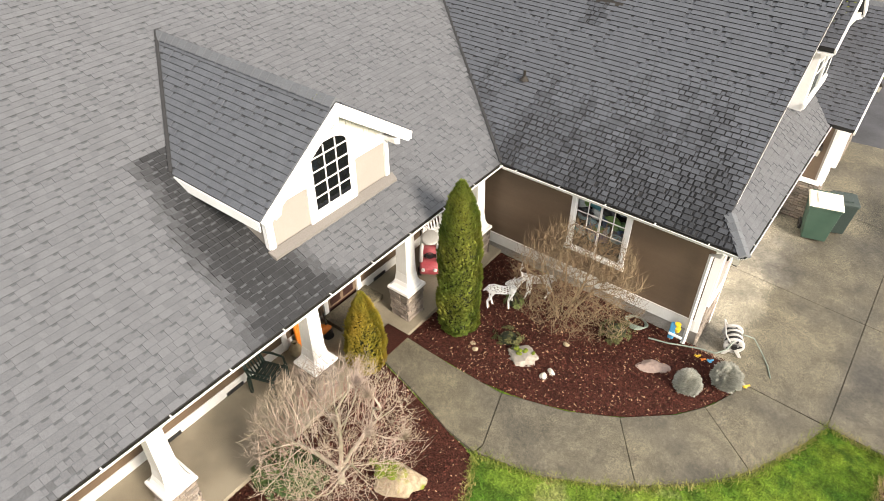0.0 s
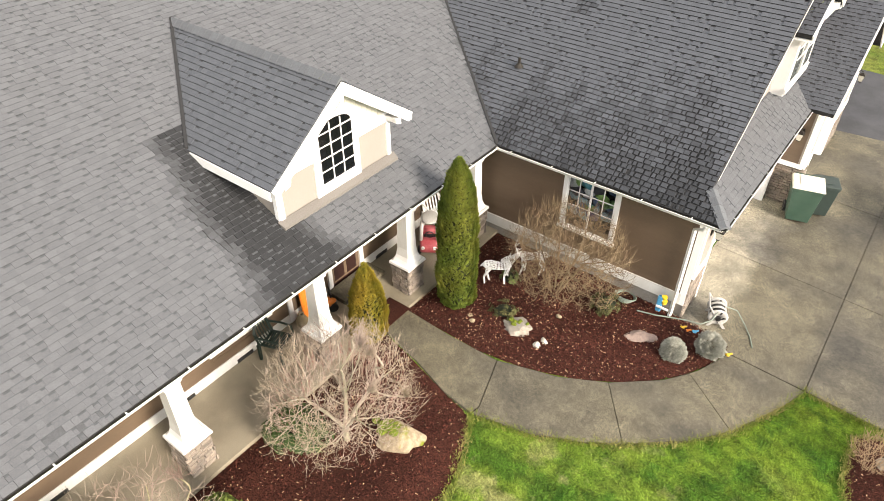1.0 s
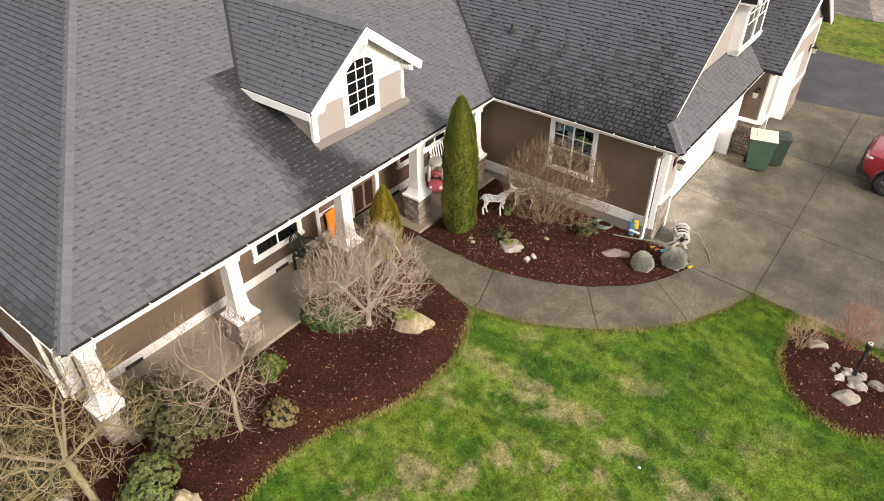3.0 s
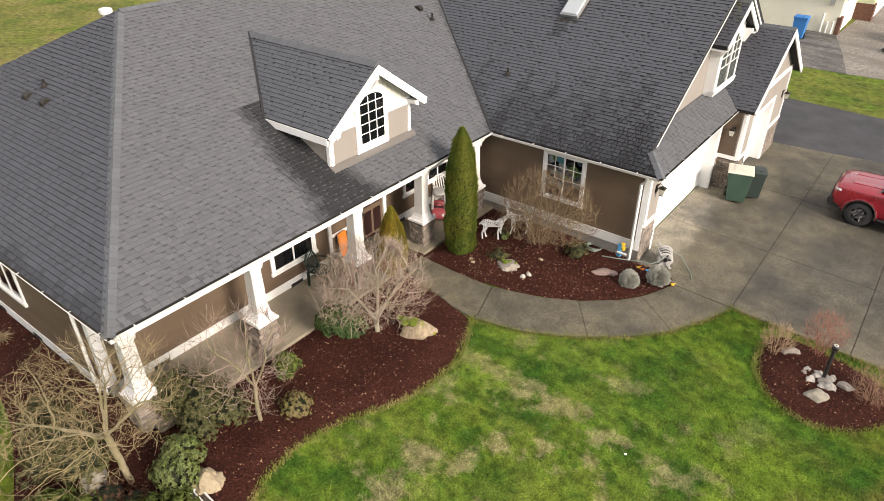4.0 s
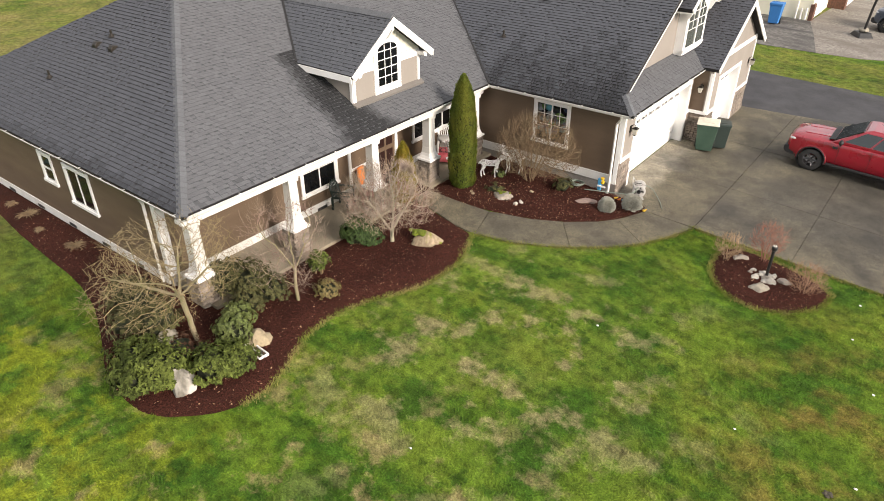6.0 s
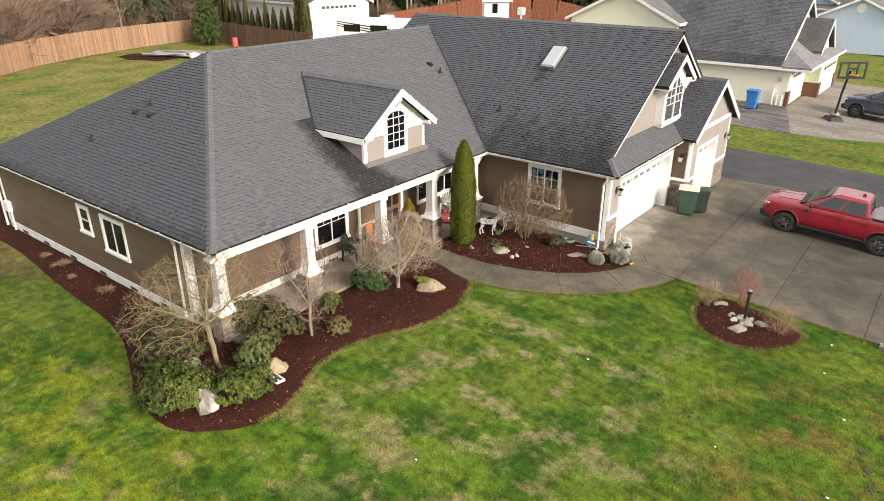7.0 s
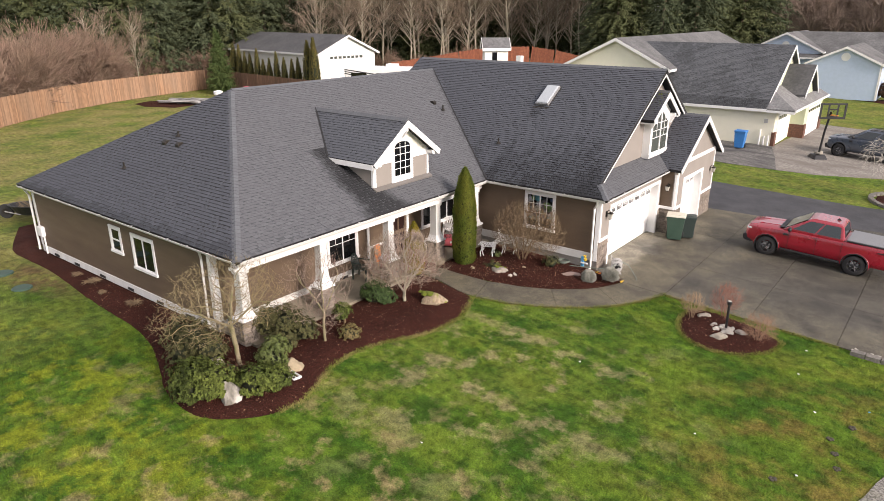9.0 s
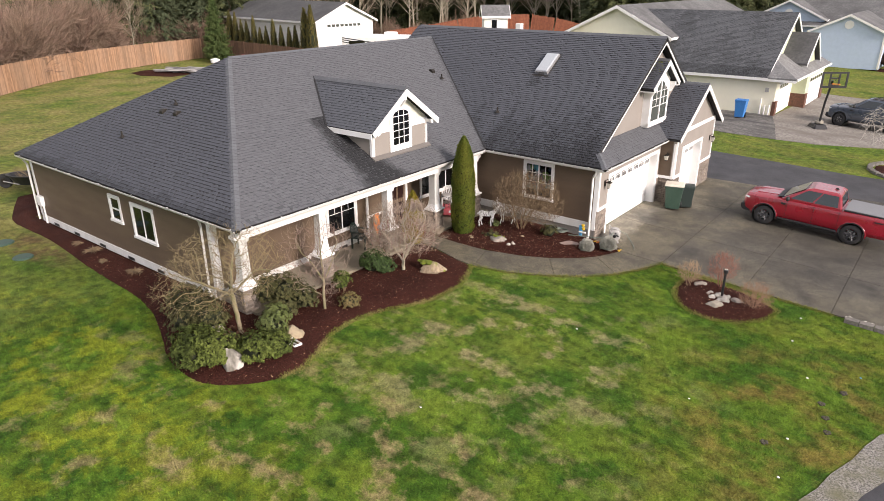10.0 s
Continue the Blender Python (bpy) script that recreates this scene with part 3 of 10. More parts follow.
VY = EYI + SL * 7.2 / SG
r_front = slope("front_roof", [(EX, EY0, EZ), (EX, EYI, EZ), (RX, VY, RZ), (RX, HY, RZ)], "long grey asphalt shingle roof slope")
r_hip = slope("hip_roof", [(-21.0, EY0, EZ), (EX, EY0, EZ), (RX, HY, RZ)], "grey shingle hip end with roof vents")
r_back = slope("back_roof", [(-21.0, EY0, EZ), (RX, HY, RZ), (RX, 20, RZ), (-21.0, 20, EZ)])
SK = 0.667
hx = RAKE
hz = EZ + SK * (GX - RAKE)
hy = EYI + (hz - EZ) / SG
r_gar = slope("garage_roof", [(EX, EYI, EZ), (GX, EYI, EZ), (hx, hy, hz), (RAKE, GRY, GRZ), (-15.2, GRY, GRZ), (-15.2, GRY - (GRZ - RZ + 0.2) / SG, RZ - 0.2), (RX, VY, RZ)], "dark stained grey shingle garage roof slope")
r_garb = slope("garage_roof_back", [(RAKE, GRY, GRZ), (RAKE, 2 * GRY - EYI, EZ), (-15.2, 2 * GRY - EYI, EZ), (-15.2, GRY, GRZ)])
GWX = -2.3
r_skirt = slope("skirt_roof", [(GX, EYI, EZ), (GX, 17.9, EZ), (GWX, 17.9, EZ + SK * (GX - GWX)), (GWX, hy + (hx - GWX) * SK / SG, EZ + SK * (GX - GWX)), (hx, hy, hz)], "grey shingle skirt roof over the garage door")
# small garage gable
G2Y, G2Z, G2W, G2X = 19.88, 4.88, 2.97, -0.85
r_g2l = slope("entry_gable_roof", [(G2X, G2Y - G2W, EZ + 0.04), (G2X, G2Y, G2Z), (-4.5, G2Y, G2Z), (-4.5, G2Y - G2W, EZ + 0.04)], "dark grey shingle slope of the small garage gable")
r_g2r = slope("entry_gable_roof", [(G2X, G2Y + G2W, EZ + 0.04), (G2X, G2Y, G2Z), (-4.5, G2Y, G2Z), (-4.5, G2Y + G2W, EZ + 0.04)])
# dormer
DX, DRY, DRZ, DHW, DEZ = -7.34, 6.77, 5.66, 1.83, 4.36
dxr = EX - (DRZ - EZ) / SL
dxe = EX - (DEZ - EZ) / SL
r_dl = slope("dormer_roof", [(DX, DRY - DHW, DEZ), (DX, DRY, DRZ), (dxr - 0.1, DRY, DRZ), (dxe - 0.1, DRY - DHW, DEZ)], "grey shingle slope of the dormer")
r_dr = slope("dormer_roof", [(DX, DRY + DHW, DEZ), (DX, DRY, DRZ), (dxr - 0.1, DRY, DRZ), (dxe - 0.1, DRY + DHW, DEZ)])
# dormer body
DW, DF = 1.5, -7.68
zf = EZ + SL * (EX - DF)
part("dormer_wall", Geo().prism([(DRY - DW, zf - 0.1), (DRY + DW, zf - 0.1), (DRY + DW, DEZ + 0.12), (DRY, DRZ - 0.2), (DRY - DW, DEZ + 0.12)], DF - 0.12, DF, "x"), M["tan"], house, "tan panelled dormer front")
for s in (-1, 1):
    y = DRY + s * DW
    part("dormer_side_wall", Geo().prism([(DF - 0.121, zf - 0.1), (DF - 0.121, DEZ + 0.1), (dxe - 0.1, DEZ + 0.1)], *sorted((y, y - s * 0.1)), "y"), M["tan"], house)
# garage fronts
part("garage_gable_wall", Geo().prism([(EYI + 0.35, 2.7), (2 * GRY - EYI - 0.35, 2.7), (GRY, GRZ - 0.25)], GWX - 0.15, GWX, "x"), M["tan"], house, "tan garage gable wall")
D1 = (12.15, 17.03, 2.2)
g = Geo()
g.box(GFX - 0.2, GFX, GY, D1[0], -0.3, 2.72).box(GFX - 0.2, GFX, D1[1], 17.36, -0.3, 2.72).box(GFX - 0.2, GFX, D1[0], D1[1], D1[2], 2.72)
w_gf = part("garage_front_wall", g, M["tan"], house, "tan garage front wall")
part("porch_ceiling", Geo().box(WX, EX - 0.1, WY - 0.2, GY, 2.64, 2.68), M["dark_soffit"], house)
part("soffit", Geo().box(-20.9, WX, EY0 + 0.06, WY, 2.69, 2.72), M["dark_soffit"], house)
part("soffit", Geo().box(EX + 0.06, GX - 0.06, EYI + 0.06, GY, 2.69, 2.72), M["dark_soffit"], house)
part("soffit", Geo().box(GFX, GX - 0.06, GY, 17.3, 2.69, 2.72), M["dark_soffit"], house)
part("porch_beam", Geo().box(-7.38, -7.02, -0.99, 10.95, 2.36, 2.6), M["white"], house, bevel=0.01)
G2F, G2A, G2B = -1.12, 17.36, 22.4
D2 = (18.25, 20.7, 2.2)
g = Geo()
g.prism([(G2A, 2.5), (G2B, 2.5), (G2B, 3.05), (G2Y, G2Z - 0.22), (G2A, 3.05)], G2F - 0.15, G2F, "x")
g.box(G2F - 0.15, G2F, G2A, D2[0], -0.3, 2.5).box(G2F - 0.15, G2F, D2[1], G2B, -0.3, 2.5).box(G2F - 0.15, G2F, D2[0], D2[1], D2[2], 2.5)
w_g2 = part("small_garage_wall", g, M["tan"], house, "tan wall of the small garage gable")
part("small_garage_side_wall", Geo().box(GFX - 0.6, G2F - 0.15, G2A, G2A + 0.15, -0.3, 2.95), M["brown"], house)
part("small_garage_side_wall", Geo().box(-4.4, G2F - 0.15, G2B - 0.15, G2B, -0.3, 2.95), M["brown"], house)


def gutter(pts, side):
    """A white open gutter with hangers along an eave; side points away from the house."""
    a, b = Vector(pts[0]), Vector(pts[1])
    d = (b - a).normalized()
    s = Vector(side)
    gg = Geo()
    prof = [(0.0, 0.0), (0.0, -0.1), (0.085, -0.1), (0.135, -0.012), (0.117, -0.012), (0.075, -0.09), (0.01, -0.09), (0.01, 0.0)]
    n = len(prof)
    vs = [p + s * o + Vector((0, 0, h)) for p in (a, b) for o, h in prof]
    gg.add(vs, [(i, (i + 1) % n, n + (i + 1) % n, n + i) for i in range(n)] + [tuple(range(n))[::-1], tuple(range(n, 2 * n))])
    ob = part("gutter", gg, M["white"], house, "white metal gutter")
    L = (b - a).length
    t = 0.4
    while t < L:
        p = a + d * t
        gg = Geo()
        gg.add([p + d * e + s * o + Vector((0, 0, h)) for e in (-0.012, 0.012) for o, h in ((-0.02, 0.004), (0.128, -0.002), (0.128, -0.012), (-0.02, -0.006))], [(0, 1, 2, 3), (7, 6, 5, 4), (0, 4, 5, 1), (1, 5, 6, 2), (2, 6, 7, 3), (3, 7, 4, 0)])
        part("hanger", gg, M["white"], ob)
        t += 1.05
    part("debris", Geo().add([p + s * o + Vector((0, 0, -0.05)) for p in (a, b) for o in (0.012, 0.1)], [(0, 1, 3, 2)]), M["joint"], ob, "dark wet debris")
    fg = Geo()
    fg.add([p + s * o + Vector((0, 0, h)) for p in (a, b) for o, h in ((-0.03, -0.02), (-0.002, -0.02), (-0.002, -0.13), (-0.03, -0.13))], [(0, 1, 5, 4), (1, 2, 6, 5), (2, 3, 7, 6), (3, 0, 4, 7), (3, 2, 1, 0), (4, 5, 6, 7)])
    part("fascia", fg, M["white"], house)
    return ob


gutter([(EX - 0.08, EY0 + 0.1, EZ - 0.02), (EX - 0.08, EYI, EZ - 0.02)], (1, 0, 0))
gutter([(-20.95, EY0 + 0.08, EZ - 0.02), (EX - 0.08, EY0 + 0.08, EZ - 0.02)], (0, -1, 0))
gutter([(EX, EYI + 0.08, EZ - 0.02), (GX - 0.08, EYI + 0.08, EZ - 0.02)], (0, -1, 0))
gutter([(GX - 0.08, EYI + 0.08, EZ - 0.02), (GX - 0.08, 16.95, EZ - 0.02)], (1, 0, 0))


def rake(x, ya, za, yb, zb, w=0.2, t=0.04, name="rake_board"):
    """A white board under a gable's sloping edge, in a plane across x."""
    d = Vector((yb - ya, zb - za)).normalized()
    nn = Vector((d.y, -d.x))
    if nn.y > 0:
        nn = -nn
    pts = [(ya, za), (yb, zb), (yb + nn.x * w, zb + nn.y * w), (ya + nn.x * w, za + nn.y * w)]
    return part(name, Geo().prism(pts, x - t, x, "x"), M["white"], house, bevel=0.005)


rake(RAKE - 0.005, hy + 0.15, hz + 0.08, GRY, GRZ - 0.02)
rake(RAKE - 0.002, 2 * GRY - hy, hz - 0.02, GRY, GRZ - 0.02)
for s in (-1, 1):
    rake(G2X + 0.03 + 0.002 * s, G2Y + s * G2W, EZ + 0.03, G2Y, G2Z - 0.015, 0.19)
    rake(DX + 0.03 + 0.002 * s, DRY + s * DHW, DEZ - 0.015, DRY, DRZ - 0.015, 0.2)
    # dormer eave boards
    y = DRY + s * DHW
    part("eave_board", Geo().box(dxe, DX - 0.02, *sorted((y, y + s * 0.025)), DEZ - 0.2, DEZ - 0.02), M["white"], house)

# columns
def column(y, tall=True):
    x = CX
    col = part("porch_column", Geo().frustum(x, y, 1.3, 2.24, 0.15, 0.135).frustum(x, y, 1.1, 1.3, 0.175, 0.15).frustum(x, y, 2.24, 2.36, 0.165, 0.185), M["white_dirty"], house, "white tapered porch column", bevel=0.008)
    part("base_trim", Geo().frustum(x, y, 1.0, 1.1, 0.205, 0.175).frustum(x, y, 0.92, 1.0, 0.245, 0.205).frustum(x, y, 0.85, 0.92, 0.3, 0.29), M["white"], col, bevel=0.01)
    part("bracket", Geo().prism([(y - 0.3, 2.4), (y + 0.3, 2.4), (y + 0.3, 2.5), (y - 0.3, 2.5)], x - 0.1, x + 0.2, "x"), M["white"], col, bevel=0.008)
    part("pier_core", Geo().box(x - PIER, x + PIER, y - PIER, y + PIER, -0.1, 0.85), M["found"], col)
    return col


CX, PIER = -7.2, 0.225
COLS = [-0.82, 2.22, 5.42, 8.12, 10.68]
columns = [column(y) for y in COLS]

# ---------------------------------------------------------------- paving
def dry_strip(mt, x0, x1, y0, y1, tone):
    """A strip of paler, dry concrete kept from the rain by the eave: a soft, uneven outline in the plan."""
    n, l = mt.node_tree.nodes, mt.node_tree.links
    p = n["Principled BSDF"]
    src = p.inputs["Base Color"].links[0].from_socket
    geo = n.new("ShaderNodeNewGeometry")
    mp = n.new("ShaderNodeMapping")
    mp.vector_type = "TEXTURE"
    mp.inputs["Location"].default_value = ((x0 + x1) / 2, (y0 + y1) / 2, 0)
    mp.inputs["Scale"].default_value = ((x1 - x0) / 2, (y1 - y0) / 2, 100)
    l.new(geo.outputs["Position"], mp.inputs["Vector"])
    ab = n.new("ShaderNodeVectorMath")
    ab.operation = "ABSOLUTE"
    l.new(mp.outputs[0], ab.inputs[0])
    sp = n.new("ShaderNodeSeparateXYZ")
    l.new(ab.outputs[0], sp.inputs[0])
    mx = n.new("ShaderNodeMath")
    mx.operation = "MAXIMUM"
    l.new(sp.outputs[0], mx.inputs[0])
    l.new(sp.outputs[1], mx.inputs[1])
    nz = n.new("ShaderNodeTexNoise")
    nz.inputs["Scale"].default_value, nz.inputs["Detail"].default_value = 1.2, 5
    l.new(geo.outputs["Position"], nz.inputs["Vector"])
    ad = n.new("ShaderNodeMath")
    ad.operation = "MULTIPLY_ADD"
    ad.inputs[1].default_value = 0.9
    l.new(nz.outputs[0], ad.inputs[0])
    l.new(mx.outputs[0], ad.inputs[2])
    mr = n.new("ShaderNodeMapRange")
    mr.inputs[1].default_value, mr.inputs[2].default_value = 1.6, 1.2
    l.new(ad.outputs[0], mr.inputs[0])
    hs = n.new("ShaderNodeHueSaturation")
    hs.inputs["Value"].default_value, hs.inputs["Saturation"].default_value = tone, 0.75
    l.new(src, hs.inputs["Color"])
    mix = n.new("ShaderNodeMixRGB")
    l.new(mr.outputs[0], mix.inputs[0])
    l.new(src, mix.inputs[1])
    l.new(hs.outputs[0], mix.inputs[2])
    l.new(mix.outputs[0], p.inputs["Base Color"])


dry_strip(M["concrete"], -3.4, -0.95, 10.6, 18.5, 2.1)
dry_strip(M["concrete"], 1.3, 11.5, 11.8, 26.5, 0.6)
porch = sheet("porch_slab", [(-8.5, -0.85), (-6.75, -0.85), (-6.75, 11.2), (-8.5, 11.2)], 0.1, M["porch_concrete"], thick=0.3)
tagged(porch, "pale brown concrete porch floor", "porch floor", kind="structure")
drive = tagged(new("driveway"), "weathered exposed aggregate concrete driveway in large panels", "driveway", kind="structure")
sheet("joint_bed", [(-2.1, 10.86), (9.4, 10.86), (9.4, 24.6), (5.5, 24.4), (-1.2, 22.55), (-2.1, 22.5)], 0.002, M["joint"], drive, thick=0.1)
XJ = [-2.1, 1.03, 3.88, 6.5, 9.4]
YJ = [10.82, 14.26, 18.4, 22.55]
for i in range(len(XJ) - 1):
    for j in range(len(YJ) - 1):
        y1 = [YJ[j + 1] - 0.008] * 2
        if j == 2:
            y1 = [22.55 + max(0, (x + 1.2)) * 0.3 for x in XJ[i:i + 2]]
        sheet("slab", [(XJ[i] + 0.008, YJ[j] + 0.008), (XJ[i + 1] - 0.008, YJ[j] + 0.008), (XJ[i + 1] - 0.008, y1[1]), (XJ[i] + 0.008, y1[0])], 0.03, M["concrete"], drive, thick=0.12)
OUT = [(-4.0, 6.07), (-2.85, 6.38), (-1.98, 6.85), (-1.33, 7.3), (-0.38, 8.15), (0.2, 8.88), (0.77, 10.09), (1.04, 10.9)]
INN = [(-4.3, 7.53), (-3.1, 7.95), (-2.2, 8.48), (-1.37, 9.24), (-0.9, 9.95), (-0.6, 10.69), (-0.54, 11.05)]
walkway = tagged(new("walkway"), "curved exposed aggregate concrete garden walk", "garden walk", kind="structure")
sheet("joint_bed", [(-6.75, 6.75), (-5.61, 6.47), (-4.69, 6.18)] + OUT + INN[::-1] + [(-5.52, 7.5), (-6.75, 7.56)], 0.002, M["joint"], walkway, thick=0.1)
sheet("slab", [(-6.74, 6.76), (-5.61, 6.48), (-4.69, 6.19), (-3.98, 6.09), (-3.92, 6.3), (-4.305, 7.5), (-5.52, 7.48), (-6.74, 7.54)], 0.03, M["concrete"], walkway)
sheet("slab", [(-3.9, 6.3), (-3.93, 6.1), (-2.85, 6.4), (-1.98, 6.87), (-1.362, 7.318), (-2.214, 8.452), (-3.1, 7.92), (-4.28, 7.5)], 0.031, M["concrete"], walkway)
sheet("slab", [(-1.35, 7.33), (-0.4, 8.17), (0.152, 8.888), (-0.995, 9.738), (-1.37, 9.22), (-2.2, 8.46)], 0.03, M["concrete"], walkway)
sheet("slab", [(0.16, 8.9), (0.75, 10.09), (1.03, 10.8), (-0.53, 10.8), (-0.58, 10.69), (-0.88, 9.95), (-0.99, 9.75)], 0.032, M["concrete"], walkway)
lane = sheet("lane", [(-30, 23.4), (-1.25, 22.58), (5.6, 24.5), (9.0, 26.0), (30, 30), (30, 36), (9.0, 31.0), (6.2, 29.3), (4.0, 28.9), (-2.6, 28.5), (-30, 28.3)], 0.012, M["asphalt"])
tagged(lane, "dark grey asphalt lane", "lane", kind="structure")
gravel = sheet("gravel_yard", [(-9, 33.9), (-3.4, 33.9), (-0.6, 34.4), (-1.6, 38.5), (-2.6, 42), (-9, 42)], 0.014, M["gravel_dark"])
yard_drive = sheet("yard_drive", [(-0.6, 34.4), (1.5, 34.9), (5.0, 37.0), (8.5, 39.5), (8.5, 47), (4.5, 49), (4.0, 56), (-2.0, 56), (-2.6, 42), (-1.6, 38.5)], 0.016, M["gravel"])
tagged(yard_drive, "pale brown gravel and concrete drive of the neighbour", "gravel drive", kind="structure")
tagged(gravel, "grey gravel parking yard", "gravel yard", kind="structure")
road = sheet("road", [(9.2, -60), (30, -60), (30, 80), (17, 80), (13.4, 11.0), (9.0, 3.9), (8.45, 2.5), (8.1, 1.2)], 0.012, M["asphalt"])
tagged(road, "dark asphalt street", "street", kind="structure")
shoulder = sheet("gravel_shoulder", [(8.0, -60), (9.25, -60), (8.15, 1.2), (8.5, 2.5), (9.05, 3.9), (13.45, 11.0), (12.3, 11.0), (8.52, 5.0), (8.3, 4.3), (8.15, 3.6), (7.85, 2.75), (7.72, 2.1), (7.5, 1.5), (7.42, 1.1)], 0.016, M["gravel_road"])
tagged(shoulder, "grey gravel road shoulder", "gravel", kind="structure")


def bed(name, pts, label, mound=0.1):
    """A mulch bed: an uneven mound inside an outline."""
    bm = bmesh.new()
    f = bm.faces.new([bm.verts.new((x, y, 0)) for x, y in pts])
    f.normal_update()
    if f.normal.z < 0:
        f.normal_flip()
    x0, x1 = min(p[0] for p in pts), max(p[0] for p in pts)
    y0, y1 = min(p[1] for p in pts), max(p[1] for p in pts)
    st = 0.22
    for k in range(1, int((x1 - x0) / st) + 1):
        bmesh.ops.bisect_plane(bm, geom=bm.verts[:] + bm.edges[:] + bm.faces[:], plane_co=(x0 + k * st, 0, 0), plane_no=(1, 0, 0))
    for k in range(1, int((y1 - y0) / st) + 1):
        bmesh.ops.bisect_plane(bm, geom=bm.verts[:] + bm.edges[:] + bm.faces[:], plane_co=(0, y0 + k * st, 0), plane_no=(0, 1, 0))
    edge = [(Vector((*pts[i], 0)), Vector((*pts[(i + 1) % len(pts)], 0))) for i in range(len(pts))]
    for v in bm.verts:
        d = 9.0
        for a, b in edge:
            ab = b - a
            t = max(0.0, min(1.0, (v.co - a).dot(ab) / ab.length_squared))
            d = min(d, (Vector((v.co.x, v.co.y, 0)) - a - ab * t).length)
        k = min(1.0, d / 0.5)
        p = Vector((v.co.x, v.co.y, 0))
        v.co.z = gz(v.co.x) + 0.006 + k * (mound + 0.05 * noise.noise(p * 1.3) + 0.03 * noise.noise(p * 4.1))
    me = bpy.data.meshes.new(name)
    bm.to_mesh(me)
    bm.free()
    me.materials.append(M["mulch"])
    me.polygons.foreach_set("use_smooth", [True] * len(me.polygons))
    return tagged(new(name, me), label, "mulch bed", kind="structure")


bed("mulch_bed", BED_PORCH, "dark red bark mulch bed along the porch")
bed("mulch_bed", BED_GARAGE, "dark red bark mulch bed beside the garage wall")
bed("mulch_bed", BED_DRIVE, "small round red bark mulch bed beside the driveway")

# ---------------------------------------------------------------- details of the house
M["door_red"] = mat("dark_red_door_paint", (0.026, 0.01, 0.008), (0.02, 0.008, 0.007), rough=0.4, bump=0.03)
M["metal_dark"] = mat("dark_bronze_metal", (0.03, 0.026, 0.022), (0.045, 0.04, 0.034), rough=0.5, metal=0.6, bump=0.05)
M["galv"] = mat("galvanised_flashing", (0.4, 0.4, 0.4), (0.33, 0.33, 0.33), rough=0.45, metal=0.5, bump=0.05)
M["lamp_glass"] = mat("lamp_glass", (0.6, 0.58, 0.5), (0.5, 0.48, 0.42), rough=0.2, bump=0.02)
# light grey base colour holds the sky's reflection on the skylight
M["skylight"] = mat("sky_pale_dome", (0.42, 0.45, 0.47), (0.36, 0.39, 0.41), rough=0.2, bump=0.01)
M["flash"] = mat("beige_flashing", (0.17, 0.155, 0.14), (0.145, 0.133, 0.12), rough=0.55, bump=0.05)
M["curtain"] = mat("white_curtain", (0.62, 0.62, 0.6), (0.5, 0.5, 0.49), rough=0.9, fine=12, bump=0.3, stretch=(1, 6, 0.2))

# dormer front: band, shakes, arched window
part("dormer_band", Geo().box(DF, DF + 0.03, DRY - DW, DRY - 0.55, 4.2, 4.42), M["white"], house, bevel=0.004)
part("dormer_band", Geo().box(DF, DF + 0.03, DRY + 0.55, DRY + DW, 4.2, 4.42), M["white"], house, bevel=0.004)
for s in (-1, 1):
    part("corner_board", Geo().box(DF, DF + 0.035, *sorted((DRY + s * DW, DRY + s * (DW - 0.1))), zf - 0.02, 4.2), M["white"], house)
    part("corner_board", Geo().box(DF - 0.1, DF, *sorted((DRY + s * DW, DRY + s * (DW + 0.02))), zf - 0.02, 4.4), M["white"], house)
    part("rake_bracket", Geo().prism([(DRY + s * (DW + 0.02), 4.2), (DRY + s * (DW + 0.02), 4.36), (DRY + s * (DW - 0.14), 4.36), (DRY + s * (DW - 0.1), 4.24)][:: -s], DF + 0.036, DX - 0.02, "x"), M["white"], house)
for zz in (4.42, 4.62, 4.82, 5.02, 5.22):
    hw = min(DW, (DRZ - 0.22 - zz) / 0.71 + 0.02)
    y = DRY - hw
    while y < DRY + hw - 0.02:
        w = random.uniform(0.09, 0.17)
        y1 = min(y + w, DRY + hw)
        part("shake", Geo().prism([(DF, zz), (DF + 0.022, zz + random.uniform(-0.012, 0.012)), (DF + 0.006, zz + 0.2), (DF, zz + 0.2)], y + 0.004, y1 - 0.004, "y"), M["cream"], house)
        y = y1
part("peak_bracket", Geo().box(DF, DX - 0.03, DRY - 0.05, DRY + 0.05, 5.26, 5.36).prism([(DF, 5.0), (DF + 0.1, 5.0), (DX - 0.04, 5.26), (DF, 5.26)], DRY - 0.04, DRY + 0.04, "y"), M["white"], house)


def arch(y0, y1, z0, zs, zt, n=10):
    """Outline of a window with a segmental arch from the spring line zs to the crown zt."""
    c, h = (y0 + y1) / 2, (y1 - y0) / 2
    top = [(c + h * math.cos(math.pi * k / n), zs + (zt - zs) * math.sin(math.pi * k / n) ** 0.8) for k in range(n + 1)]
    return [(y0, z0), (y1, z0)] + top


